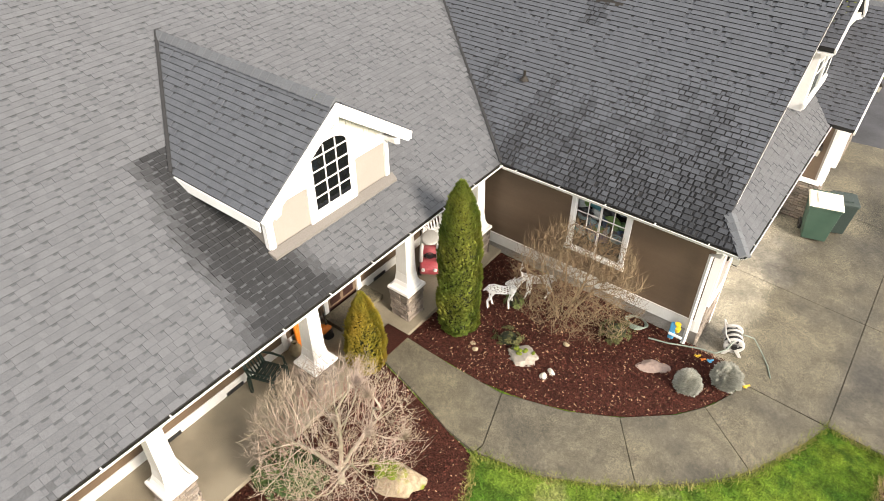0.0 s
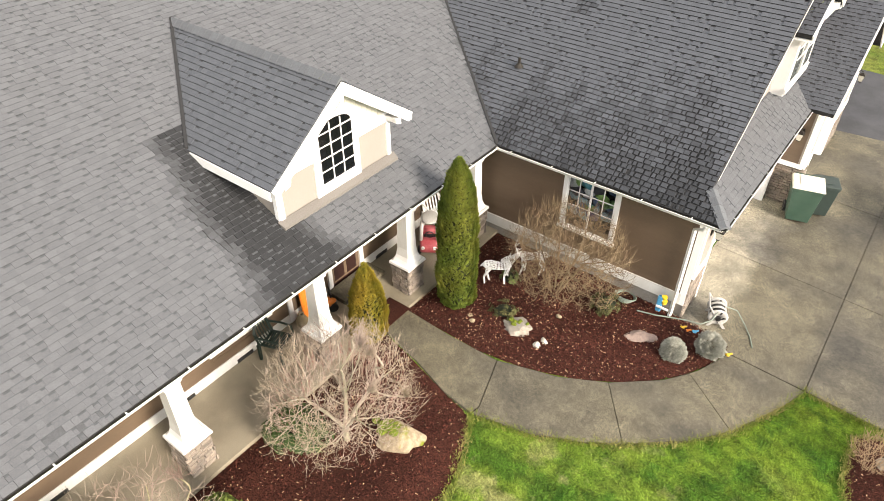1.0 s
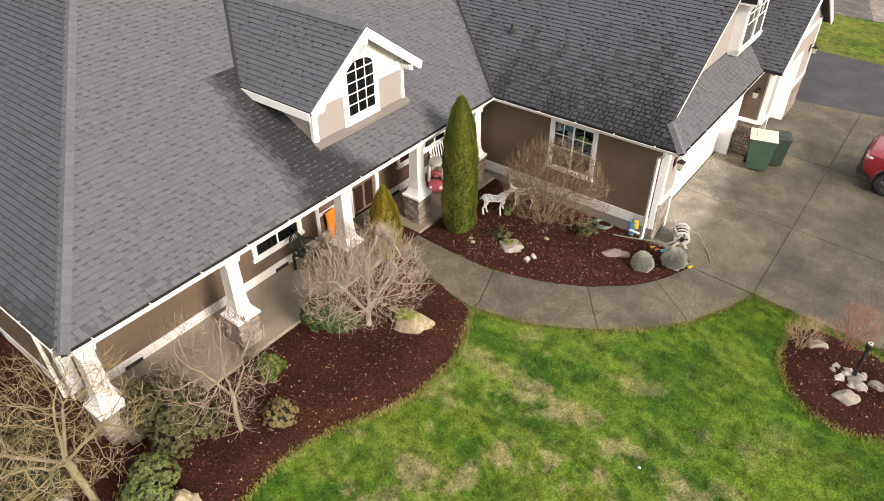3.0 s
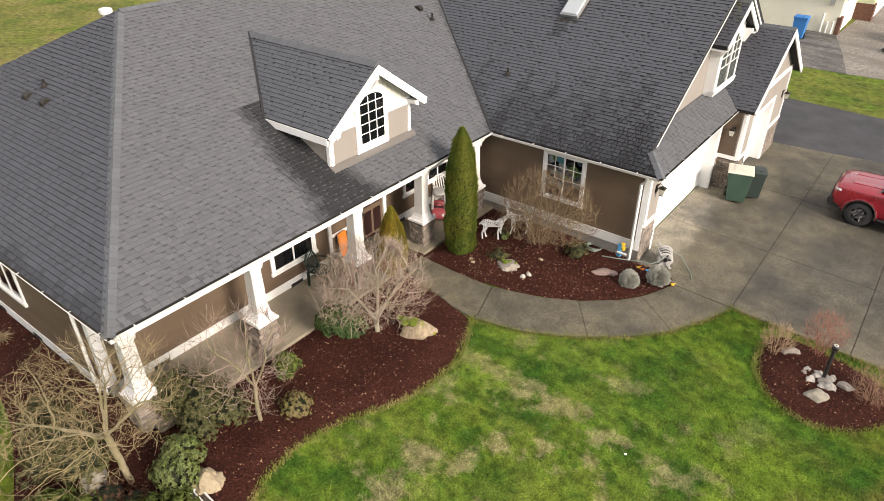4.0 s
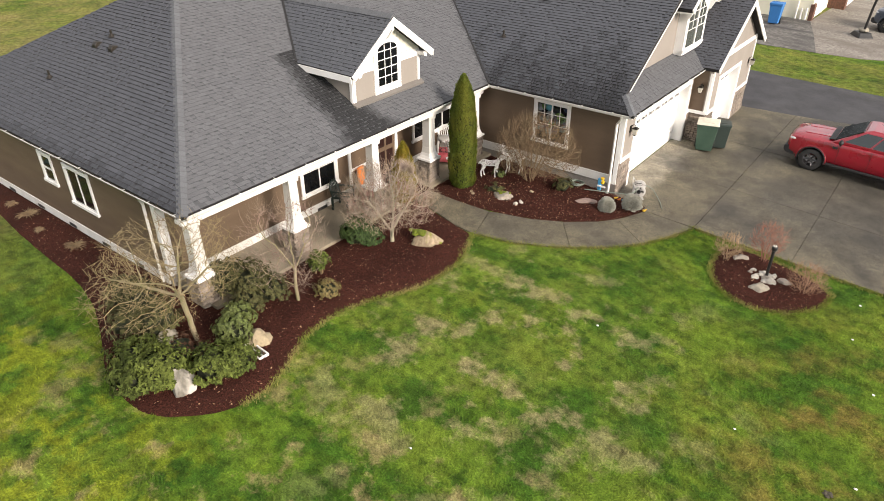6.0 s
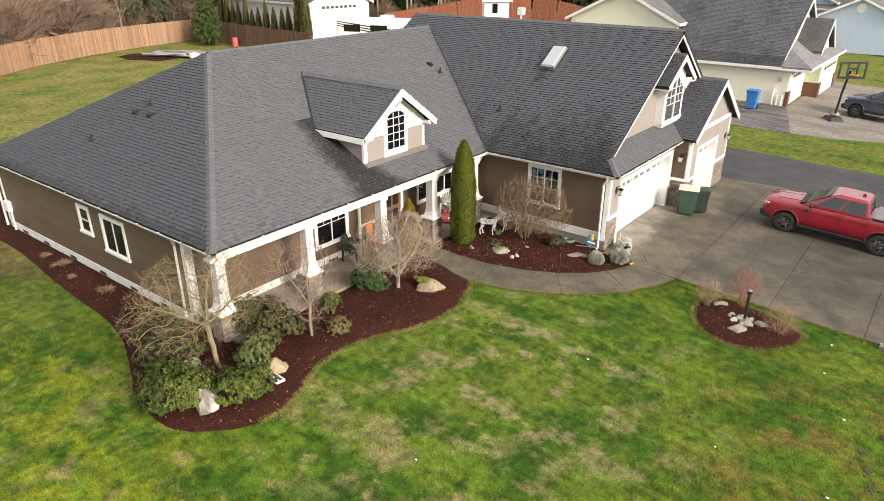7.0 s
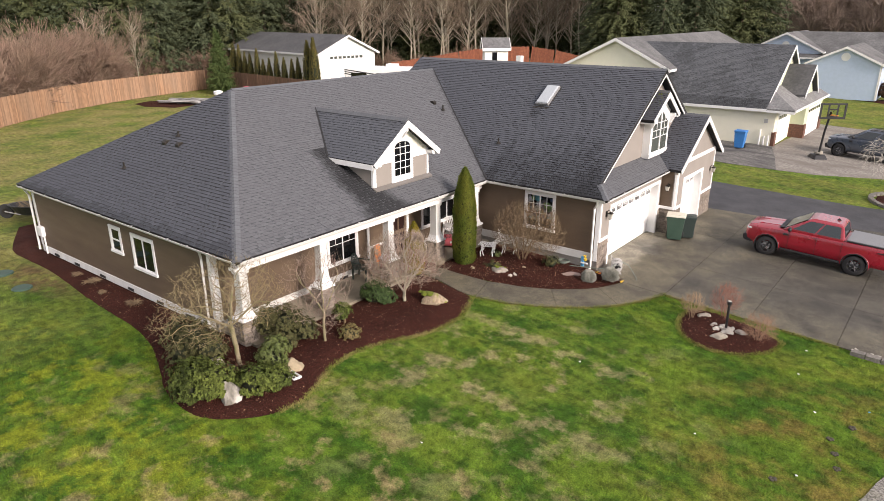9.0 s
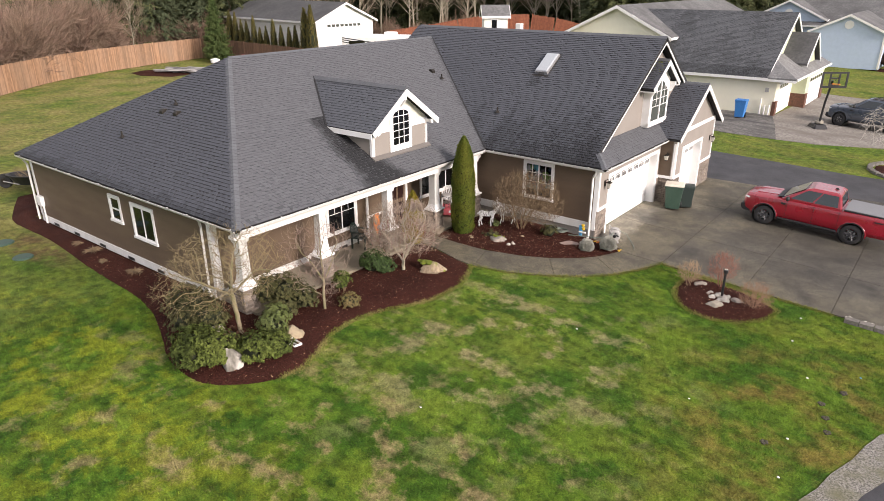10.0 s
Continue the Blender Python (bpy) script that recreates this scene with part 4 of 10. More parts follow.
wy0, wy1, wz0, wzs, wzt = DRY - 0.42, DRY + 0.42, 3.66, 4.66, 4.88
dw = part("dormer_window", Geo().prism(arch(wy0 - 0.17, wy1 + 0.17, wz0 - 0.24, wzs + 0.05, wzt + 0.17), DF, DF + 0.045, "x"), M["white"], house, "white arched grid window", bevel=0.006)
part("pane", Geo().prism(arch(wy0, wy1, wz0, wzs, wzt), DF + 0.03, DF + 0.05, "x"), M["glass"], dw)
g = Geo()
for k in (1, 2):
    y = wy0 + (wy1 - wy0) * k / 3
    g.box(DF + 0.048, DF + 0.062, y - 0.012, y + 0.012, wz0, wzt - 0.03)
for k in (1, 2, 3, 4):
    z = wz0 + (wzs + 0.02 - wz0) * k / 4
    g.box(DF + 0.048, DF + 0.0625, wy0, wy1, z - 0.012, z + 0.012)
part("muntin", g, M["white"], dw)
zb = EZ + SL * (EX - DF)
part("dormer_flashing", Geo().add([(DF + 0.02, DRY - DW - 0.08, zb + 0.06), (DF + 0.02, DRY + DW + 0.08, zb + 0.06), (DF + 0.17, DRY + DW + 0.05, zb - 0.02), (DF + 0.17, DRY - DW - 0.05, zb - 0.02), (DF + 0.02, DRY - DW - 0.08, zb + 0.03), (DF + 0.02, DRY + DW + 0.08, zb + 0.03), (DF + 0.17, DRY + DW + 0.05, zb - 0.1), (DF + 0.17, DRY - DW - 0.05, zb - 0.1)], [(0, 3, 2, 1), (4, 5, 6, 7), (0, 4, 7, 3), (1, 2, 6, 5), (3, 7, 6, 2), (0, 1, 5, 4)]), M["flash"], house, "beige metal flashing")

# bay window in the garage gable
BY, BX = 16.97, -1.98
bay = part("gable_bay", Geo().box(GWX, BX, BY - 1.02, BY + 1.02, 3.42, 5.3), M["white"], house, "white bay with an arched grid window", bevel=0.008)
part("pane", Geo().prism([(BY - 0.8, 3.66), (BY + 0.8, 3.66), (BY + 0.8, 4.8), (BY + 0.2, 5.24), (BY - 0.2, 5.24), (BY - 0.8, 4.8)], BX - 0.01, BX + 0.012, "x"), M["bay_glass"], bay)
g = Geo()
g.box(BX, BX + 0.04, BY - 0.04, BY + 0.04, 3.66, 5.24)
for k in (-1, 1):
    y = BY + k * 0.42
    g.box(BX, BX + 0.024, y - 0.011, y + 0.011, 4.25, 5.06)
for z, hw in ((4.25, 0.8), (4.55, 0.8), (4.85, 0.72)):
    g.box(BX, BX + 0.0245, BY - hw, BY + hw, z - 0.011, z + 0.011)
part("muntin", g, M["white"], bay)
part("bay_gable", Geo().prism([(BY - 1.02, 5.3), (BY + 1.02, 5.3), (BY, 5.95)], GWX, BX - 0.01, "x"), M["white"], bay)
part("apron_trim", Geo().box(BX, BX + 0.05, BY - 1.08, BY + 1.08, 3.5, 3.62), M["white"], bay)
BFX, BRZ, BEZ, BHW = -1.72, 6.12, 5.1, 1.5
r_bl = slope("bay_roof", [(BFX, BY - BHW, BEZ), (BFX, BY, BRZ), (-3.0, BY, BRZ), (-3.0, BY - BHW, BEZ)], "dark shingle roof of the bay window")
r_br = slope("bay_roof", [(BFX, BY + BHW, BEZ), (BFX, BY, BRZ), (-3.0, BY, BRZ), (-3.0, BY + BHW, BEZ)])
for s in (-1, 1):
    rake(BFX + 0.03 + 0.002 * s, BY + s * BHW, BEZ - 0.01, BY, BRZ - 0.01, 0.17)
    part("bay_bracket", Geo().box(BX, BFX - 0.03, *sorted((BY + s * 1.0, BY + s * 1.14)), 4.98, 5.12).prism([(BX, 4.7), (BX + 0.06, 4.7), (BFX - 0.06, 4.98), (BX, 4.98)], *sorted((BY + s * 1.03, BY + s * 1.11)), "y"), M["white"], house)
    part("eave_return", Geo().box(BX - 0.3, BFX, *sorted((BY + s * 1.2, BY + s * BHW)), BEZ - 0.16, BEZ - 0.13), M["white"], house)
# bands and trim on the garage fronts
def band(x0, x1, y0, y1, z0, z1, name="trim_band"):
    return part(name, Geo().box(x0, x1, y0, y1, z0, z1), M["white"], house, bevel=0.004)


band(GFX, GFX + 0.05, GY, D1[0] - 0.14, 1.02, 1.14)
band(GFX, GFX + 0.05, D1[1] + 0.14, G2A, 1.02, 1.14)
band(G2F, G2F + 0.05, G2A, D2[0] - 0.13, 1.02, 1.14)
band(G2F, G2F + 0.05, D2[1] + 0.13, G2B, 1.02, 1.14)
band(GFX, G2F, G2A - 0.05, G2A, 1.02, 1.14)
band(G2F, G2F + 0.04, G2A, G2B, 2.95, 3.12)
band(G2F, G2F + 0.04, G2A, G2A + 0.1, 1.14, 2.95, "corner_board")
band(G2F, G2F + 0.04, G2B - 0.1, G2B, 1.14, 2.95, "corner_board")
band(G2F - 0.1, G2F, G2A - 0.035, G2A, 1.14, 2.6, "corner_board")
band(GFX, GFX + 0.04, GY - 0.03, GY + 0.1, 1.14, 2.6, "corner_board")
for x, d in ((GFX, D1), (G2F, D2)):
    for y0, y1 in ((d[0] - 0.13, d[0]), (d[1], d[1] + 0.13)):
        band(x, x + 0.035, y0, y1, -0.1, d[2] + 0.13, "door_casing")
    band(x, x + 0.035, d[0], d[1], d[2], d[2] + 0.13, "door_casing")
    for y0, y1 in ((d[0] - 0.02, d[0] + 0.02), (d[1] - 0.02, d[1] + 0.02)):
        band(x - 0.4, x, y0, y1, -0.1, d[2], "door_jamb")
    band(x - 0.4, x, d[0] + 0.02, d[1] - 0.02, d[2] - 0.03, d[2], "door_jamb")


def garage_door(x, y0, y1, z0, z1, cols, label):
    gd = part("garage_door", Geo().box(x - 0.06, x - 0.02, y0, y1, z0, z1), M["white"], house, label)
    rows = 4
    h = (z1 - z0) / rows
    w = (y1 - y0) / cols
    for r in range(rows):
        part("door_section", Geo().box(x - 0.02, x, y0, y1, z0 + r * h + 0.006, z0 + (r + 1) * h - 0.006), M["white"], gd, bevel=0.004)
        for c in range(cols):
            a, b, lo, hi = y0 + c * w + 0.07, y0 + (c + 1) * w - 0.07, z0 + r * h + 0.09, z0 + (r + 1) * h - 0.09
            if r < 3:
                part("panel", Geo().frustum(0, 0, 0, 0.018, (b - a) / 2, (b - a) / 2 - 0.03, (hi - lo) / 2, (hi - lo) / 2 - 0.03), M["white"], gd, m=Matrix.Translation((x, (a + b) / 2, (lo + hi) / 2)) @ pose(0, 0, 0, 90, 0, 90))
            else:
                part("light", Geo().box(x - 0.004, x + 0.004, a, b, lo + 0.02, hi - 0.02), M["glass"], gd)
                gg = Geo()
                for k in range(5):
                    yy = a + (b - a) * k / 4
                    gg.box(x, x + 0.014, yy - 0.012, yy + 0.012, lo, hi)
                for zz in (lo + 0.012, (lo + hi) / 2, hi - 0.012):
                    gg.box(x, x + 0.0145, a, b, zz - 0.014, zz + 0.014)
                part("light_grid", gg, M["white"], gd)
    return gd


garage_door(GFX - 0.33, D1[0] + 0.02, D1[1] - 0.02, -0.08, D1[2] - 0.02, 8, "closed white double garage door with a row of small lights")
garage_door(G2F - 0.33, D2[0] + 0.02, D2[1] - 0.02, -0.08, D2[2] - 0.02, 4, "closed white single garage door with a row of small lights")

# front door, side light and porch trim
fd = part("front_door", Geo().box(WX - 0.06, WX - 0.01, 6.95, 7.86, 0.12, 2.16), M["door_red"], house, "dark red front door")
for z0, z1 in ((0.3, 1.05), (1.2, 2.0)):
    for y0, y1 in ((7.05, 7.36), (7.45, 7.76)):
        part("panel", Geo().box(WX - 0.01, WX + 0.006, y0, y1, z0, z1), M["door_red"], fd, bevel=0.006)
part("door_handle", Geo().blob((WX + 0.05, 7.03, 1.05), 0.035, sub=2, rough=0), M["metal_dark"], fd, "dark metal knob", smooth=True)
for y0, y1 in ((6.83, 6.95), (7.86, 7.98), (5.62, 5.74)):
    band(WX - 0.05, WX + 0.05, y0, y1, 0.1, 2.3, "door_casing")
band(WX - 0.05, WX + 0.055, 5.62, 7.98, 2.16, 2.32, "door_casing")
sl = part("side_light", Geo().box(WX - 0.06, WX - 0.03, 5.74, 6.83, 0.12, 2.16), M["curtain"], house, "white curtained side light")
part("transom_bar", Geo().box(WX - 0.03, WX + 0.02, 5.74, 6.83, 0.85, 0.95), M["white"], sl)


def lantern(x, y, z, face):
    m = Matrix.Translation((x, y, z)) @ pose(0, 0, 0, 0, 0, face)
    la = part("wall_lantern", Geo().box(0, 0.03, -0.06, 0.06, -0.02, 0.2).tube([(0.02, 0, 0.18), (0.1, 0, 0.26), (0.17, 0, 0.22)], 0.012), M["metal_dark"], house, "dark bronze wall lantern", m=Matrix.Translation(-house.location) @ m)
    part("lantern_glass", Geo().frustum(0.17, 0, -0.06, 0.13, 0.05, 0.08), M["lamp_glass"], la)
    part("lantern_roof", Geo().frustum(0.17, 0, 0.13, 0.2, 0.1, 0.02), M["metal_dark"], la)
    part("lantern_base", Geo().frustum(0.17, 0, -0.1, -0.06, 0.03, 0.055), M["metal_dark"], la)


lantern(GFX + 0.0, 11.75, 1.95, 0)
lantern(GFX + 0.35, G2A, 1.95, -90)
lantern(G2F + 0.0, 21.95, 2.0, 0)


def downspout(pts, label="white downspout"):
    return part("downspout", Geo().tube(pts, 0.045, 4), M["white_dirty"], house, label)


downspout([(GX - 0.35, EYI + 0.0, 2.75), (GX - 0.4, EYI + 0.08, 2.6), (GFX - 0.2, GY - 0.09, 2.35), (GFX - 0.2, GY - 0.09, 0.0), (GFX - 0.2, GY - 0.22, -0.12)])
downspout([(WX - 0.05, EY0 + 0.05, 2.75), (WX - 0.3, WY - 0.1, 2.4), (WX - 0.3, WY - 0.1, 0.1)])
downspout([(-20.6, EY0 + 0.05, 2.75), (-20.7, WY - 0.1, 2.4), (-20.7, WY - 0.1, 0.1)])
# meter box
mb = part("meter_box", Geo().box(-20.45, -20.08, WY - 0.16, WY, 0.76, 1.16), M["white"], house, "white electric meter box", bevel=0.02)
part("conduit", Geo().tube([(-20.15, WY - 0.06, 0.76), (-20.15, WY - 0.06, -0.05)], 0.035, 8), M["white"], mb)

# roof fittings
def roof_z(x, y, which):
    return {"front": EZ + SL * (EX - x), "hip": EZ + (y - EY0) * (RZ - EZ) / (HY - EY0), "garage": EZ + SG * (y - EYI)}[which]


m = Matrix.Translation((-6.42, 15.12, roof_z(0, 15.12, "garage"))) @ pose(0, 0, 0, math.degrees(math.atan(SG)), 0, 0)
sk = part("skylight", Geo().box(-0.31, 0.31, -0.62, 0.62, 0.0, 0.13), M["galv"], house, "grey framed roof skylight", bevel=0.01, m=Matrix.Translation(-house.location) @ m)
part("dome", Geo().frustum(0, 0, 0.13, 0.18, 0.3, 0.26, 0.6, 0.56), M["skylight"], sk, "pale skylight dome", bevel=0.02)
part("skylight_flashing", Geo().box(-0.4, 0.4, -0.8, 0.72, 0.012, 0.024), M["metal_dark"], sk)


def pipe_vent(x, y, which, h=0.26, r=0.032):
    z = roof_z(x, y, which)
    pv = part("vent_pipe", Geo().tube([(x, y, z - 0.05), (x, y, z + h)], r, 10), M["metal_dark"], house, "dark plumbing vent pipe")
    part("boot", Geo().lathe([(r + 0.09, z + 0.03), (r + 0.05, z + 0.07), (r + 0.012, z + 0.12)], 10, x, y), M["metal_dark"], pv)


def turtle_vent(x, y, which, face):
    z = roof_z(x, y, which)
    m = Matrix.Translation((x, y, z + 0.02)) @ pose(0, 0, 0, 0, 0, face) @ Matrix.Scale(0.7, 4)
    tv = part("roof_vent", Geo().prism([(-0.16, 0.0), (0.16, -0.09), (0.16, 0.05), (0.05, 0.16), (-0.16, 0.14)], -0.14, 0.14, "y"), M["metal_dark"], house, "dark metal roof vent", bevel=0.015, m=Matrix.Translation(-house.location) @ m)


pipe_vent(-7.21, 12.44, "garage")
pipe_vent(-10.81, 13.24, "front")
turtle_vent(-11.37, 13.23, "front", 0)
turtle_vent(-14.43, 1.57, "hip", -90)
turtle_vent(-13.59, 1.59, "hip", -90)
pipe_vent(-15.3, 0.34, "hip")
pipe_vent(-14.1, 1.9, "hip", 0.22)
fl = part("flue", Geo().tube([(-15.0, 4.35, 5.4), (-15.0, 4.35, 6.3)], 0.11, 14), M["white_dirty"], house, "white metal flue with a round cap")
part("flue_cap", Geo().lathe([(0.11, 6.22), (0.17, 6.24), (0.18, 6.36), (0.05, 6.4)], 14, -15.0, 4.35), M["white_dirty"], fl)

# ---------------------------------------------------------------- plants
def bark_mat(name, c1, c2, c3):
    return mat(name, c1, c2, rough=0.9, scale=6, fine=45, bump=0.5, c3=c3, patch=0.25, stretch=(1, 1, 0.4))


M["bark_plum"] = bark_mat("plum_bark", (0.44, 0.38, 0.31), (0.31, 0.26, 0.2), (0.24, 0.24, 0.14))
M["twig_pink"] = mat("pinkish_twig_bark", (0.25, 0.17, 0.135), (0.17, 0.1, 0.085), rough=0.85, scale=2, fine=8, bump=0.1, c3=(0.36, 0.31, 0.23), island=0.25)
M["twig_tan"] = mat("tan_twig_bark", (0.3, 0.225, 0.12), (0.2, 0.145, 0.075), rough=0.85, scale=2, fine=8, bump=0.1, c3=(0.2, 0.17, 0.08), island=0.25)
M["twig_brown"] = mat("brown_twig_bark", (0.17, 0.108, 0.058), (0.105, 0.066, 0.038), rough=0.85, scale=2, fine=8, bump=0.1, c3=(0.21, 0.165, 0.095), island=0.25)
M["twig_straw"] = mat("straw_twig_bark", (0.36, 0.25, 0.15), (0.24, 0.165, 0.1), rough=0.85, scale=2, fine=8, bump=0.1, island=0.25)
M["twig_rust"] = mat("rusty_twig_bark", (0.3, 0.18, 0.115), (0.2, 0.115, 0.075), rough=0.85, scale=2, fine=8, bump=0.1, island=0.25)
M["twig_red"] = mat("reddish_twig_bark", (0.28, 0.13, 0.09), (0.2, 0.09, 0.065), rough=0.85, scale=2, fine=8, bump=0.1, island=0.25)
M["twig_pale"] = mat("pale_twig_bark", (0.4, 0.32, 0.265), (0.27, 0.195, 0.16), rough=0.85, scale=2, fine=8, bump=0.1, c3=(0.24, 0.21, 0.12), island=0.2)
M["whip"] = mat("red_whip_bark", (0.24, 0.1, 0.085), (0.3, 0.17, 0.14), rough=0.7, scale=2, fine=8, bump=0.1, island=0.2)
M["bark_mossy"] = bark_mat("mossy_pale_bark", (0.3, 0.25, 0.165), (0.2, 0.165, 0.1), (0.14, 0.14, 0.05))


def leaf_mat(name, c1, c2, c3, island=0.3, rough=0.55, spec=0.3):
    mt = mat(name, c1, c2, rough=rough, scale=1.5, fine=12, bump=0.1, c3=c3, patch=0.3, island=island, spec=spec)
    p = mt.node_tree.nodes["Principled BSDF"]
    p.inputs["Subsurface Weight"].default_value = 0.0
    return mt


M["leaf_rhodo"] = leaf_mat("rhododendron_leaf", (0.062, 0.08, 0.017), (0.105, 0.128, 0.028), (0.022, 0.034, 0.009), island=0.6, rough=0.75, spec=0.12)
M["leaf_light"] = leaf_mat("bright_broad_leaf", (0.095, 0.12, 0.03), (0.06, 0.08, 0.022), (0.13, 0.15, 0.045), island=0.4)
M["dark_shrub_leaf"] = leaf_mat("dark_red_leaf", (0.07, 0.035, 0.022), (0.1, 0.055, 0.03), (0.04, 0.024, 0.016), rough=0.8, spec=0.15)
M["leaf_deep"] = leaf_mat("deep_green_leaf", (0.04, 0.07, 0.02), (0.065, 0.1, 0.028), (0.018, 0.036, 0.01), island=0.5, rough=0.65, spec=0.2)
M["leaf_amber"] = leaf_mat("yellowish_leaf", (0.15, 0.13, 0.04), (0.1, 0.1, 0.035), (0.16, 0.1, 0.045), island=0.4)
M["leaf_dull"] = leaf_mat("dull_olive_leaf", (0.062, 0.066, 0.025), (0.095, 0.086, 0.034), (0.03, 0.034, 0.013), island=0.4, rough=0.7, spec=0.15)
M["leaf_under"] = leaf_mat("undergrowth_leaf", (0.075, 0.078, 0.024), (0.1, 0.095, 0.03), (0.05, 0.052, 0.018), island=0.35, rough=0.9, spec=0.05)
M["cypress_leaf"] = leaf_mat("cypress_spray", (0.105, 0.138, 0.022), (0.06, 0.09, 0.014), (0.16, 0.155, 0.026), rough=0.8, spec=0.15)
M["golden_leaf"] = leaf_mat("golden_cypress_spray", (0.23, 0.185, 0.024), (0.14, 0.135, 0.018), (0.3, 0.2, 0.03), rough=0.8, spec=0.15)
# near-black solid core: the shade between leaves is put into its colour
M["shade_core"] = mat("leaf_shade_core", (0.012, 0.017, 0.005), (0.02, 0.024, 0.008), rough=0.95, fine=20, bump=0.6)
M["grey_leaf"] = leaf_mat("silver_shrub_leaf", (0.31, 0.31, 0.27), (0.2, 0.2, 0.165), (0.4, 0.395, 0.34), rough=0.85)
# lighter, greyer needle colours take in the haze over the far woods
M["conifer"] = leaf_mat("fir_needles", (0.06, 0.076, 0.032), (0.082, 0.096, 0.042), (0.105, 0.108, 0.05), island=0.25, rough=0.9, spec=0.1)
M["conifer_dark"] = leaf_mat("dark_fir_needles", (0.048, 0.064, 0.036), (0.066, 0.082, 0.044), (0.08, 0.09, 0.048), island=0.25, rough=0.9, spec=0.1)
M["far_twig"] = mat("grey_brown_twigs", (0.19, 0.145, 0.105), (0.26, 0.2, 0.145), rough=0.9, scale=0.4, fine=3, bump=0.0, c3=(0.11, 0.08, 0.05), island=0.35)
M["far_twig_red"] = mat("russet_twigs", (0.25, 0.165, 0.12), (0.18, 0.112, 0.082), rough=0.9, scale=0.4, fine=3, bump=0.0, c3=(0.25, 0.19, 0.13), island=0.35)


def rv(rng, s=1.0):
    return Vector((rng.uniform(-s, s), rng.uniform(-s, s), rng.uniform(-s, s)))


def grow(rng, limbs, twigs, p, d, length, r, depth, spread, up, split=(3, 4), wander=0.25, twig_at=1, shrink=0.68, min_r=0.003, lean=None, seg=0):
    """A branch that bends as it goes, and the smaller ones that leave it."""
    n = 4 if depth > 1 else 3
    if seg:
        n = seg if depth > 1 else 1
    pts, rad = [Vector(p)], [r]
    q, dd = Vector(p), Vector(d).normalized()
    r_end = max(min_r, r * 0.6)
    for i in range(n):
        dd = (dd + rv(rng, wander) + Vector((0, 0, up)) + (lean or Vector((0, 0, 0)))).normalized()
        q = q + dd * (length / n)
        pts.append(q.copy())
        rad.append(r + (r_end - r) * (i + 1) / n)
    (limbs if depth > twig_at else twigs).tube(pts, rad, 6 if depth > twig_at + 1 else (4 if depth > twig_at else 3), cap=False)
    if depth <= 0:
        return
    k = rng.randint(*split)
    for i in range(k):
        t = rng.uniform(0.35, 1.0) if i else 1.0
        j = min(n - 1, int(t * n))
        f = t * n - j
        base = pts[j].lerp(pts[j + 1], min(1, f))
        nd = (dd + rv(rng, spread)).normalized()
        grow(rng, limbs, twigs, base, nd, length * shrink * rng.uniform(0.75, 1.2), max(min_r, r_end * (0.95 if i == 0 else 0.7)), depth - 1, spread, up, split, wander, twig_at, shrink, min_r, lean, seg)


def bare_tree(name, label, at, stems, depth, length, r, spread, up, bark, twig, seed, split=(3, 4), wander=0.22, shrink=0.68, tilt=0.3, trunk=0.0, lean=None, category="tree", min_r=0.003, twig_at=1, seg=0):
    rng = random.Random(seed)
    limbs, twigs = Geo(), Geo()
    base = Vector((0, 0, -0.05))
    if trunk:
        top = Vector((rng.uniform(-0.05, 0.05), rng.uniform(-0.05, 0.05), trunk))
        limbs.tube([base, base.lerp(top, 0.5) + Vector((0.02, 0.01, 0)), top], [r * 1.25, r * 1.05, r], 9, cap=False)
        base = top
    for s in range(stems):
        a = 2 * math.pi * s / max(1, stems) + rng.uniform(-0.4, 0.4)
        d = Vector((math.cos(a) * tilt, math.sin(a) * tilt, 1)).normalized()
        grow(rng, limbs, twigs, base + Vector((math.cos(a), math.sin(a), 0)) * (0.0 if trunk else r * 0.8), d, length * rng.uniform(0.85, 1.15), r * (0.75 if trunk else 1), depth, spread, up, split, wander, twig_at, shrink, min_r, lean, seg)
    tr = thing(name, label, category)
    part("trunk", limbs, bark, tr, smooth=True)
    part("crown", twigs, twig, tr)
    tr.matrix_basis = Matrix.Translation(at)
    return tr


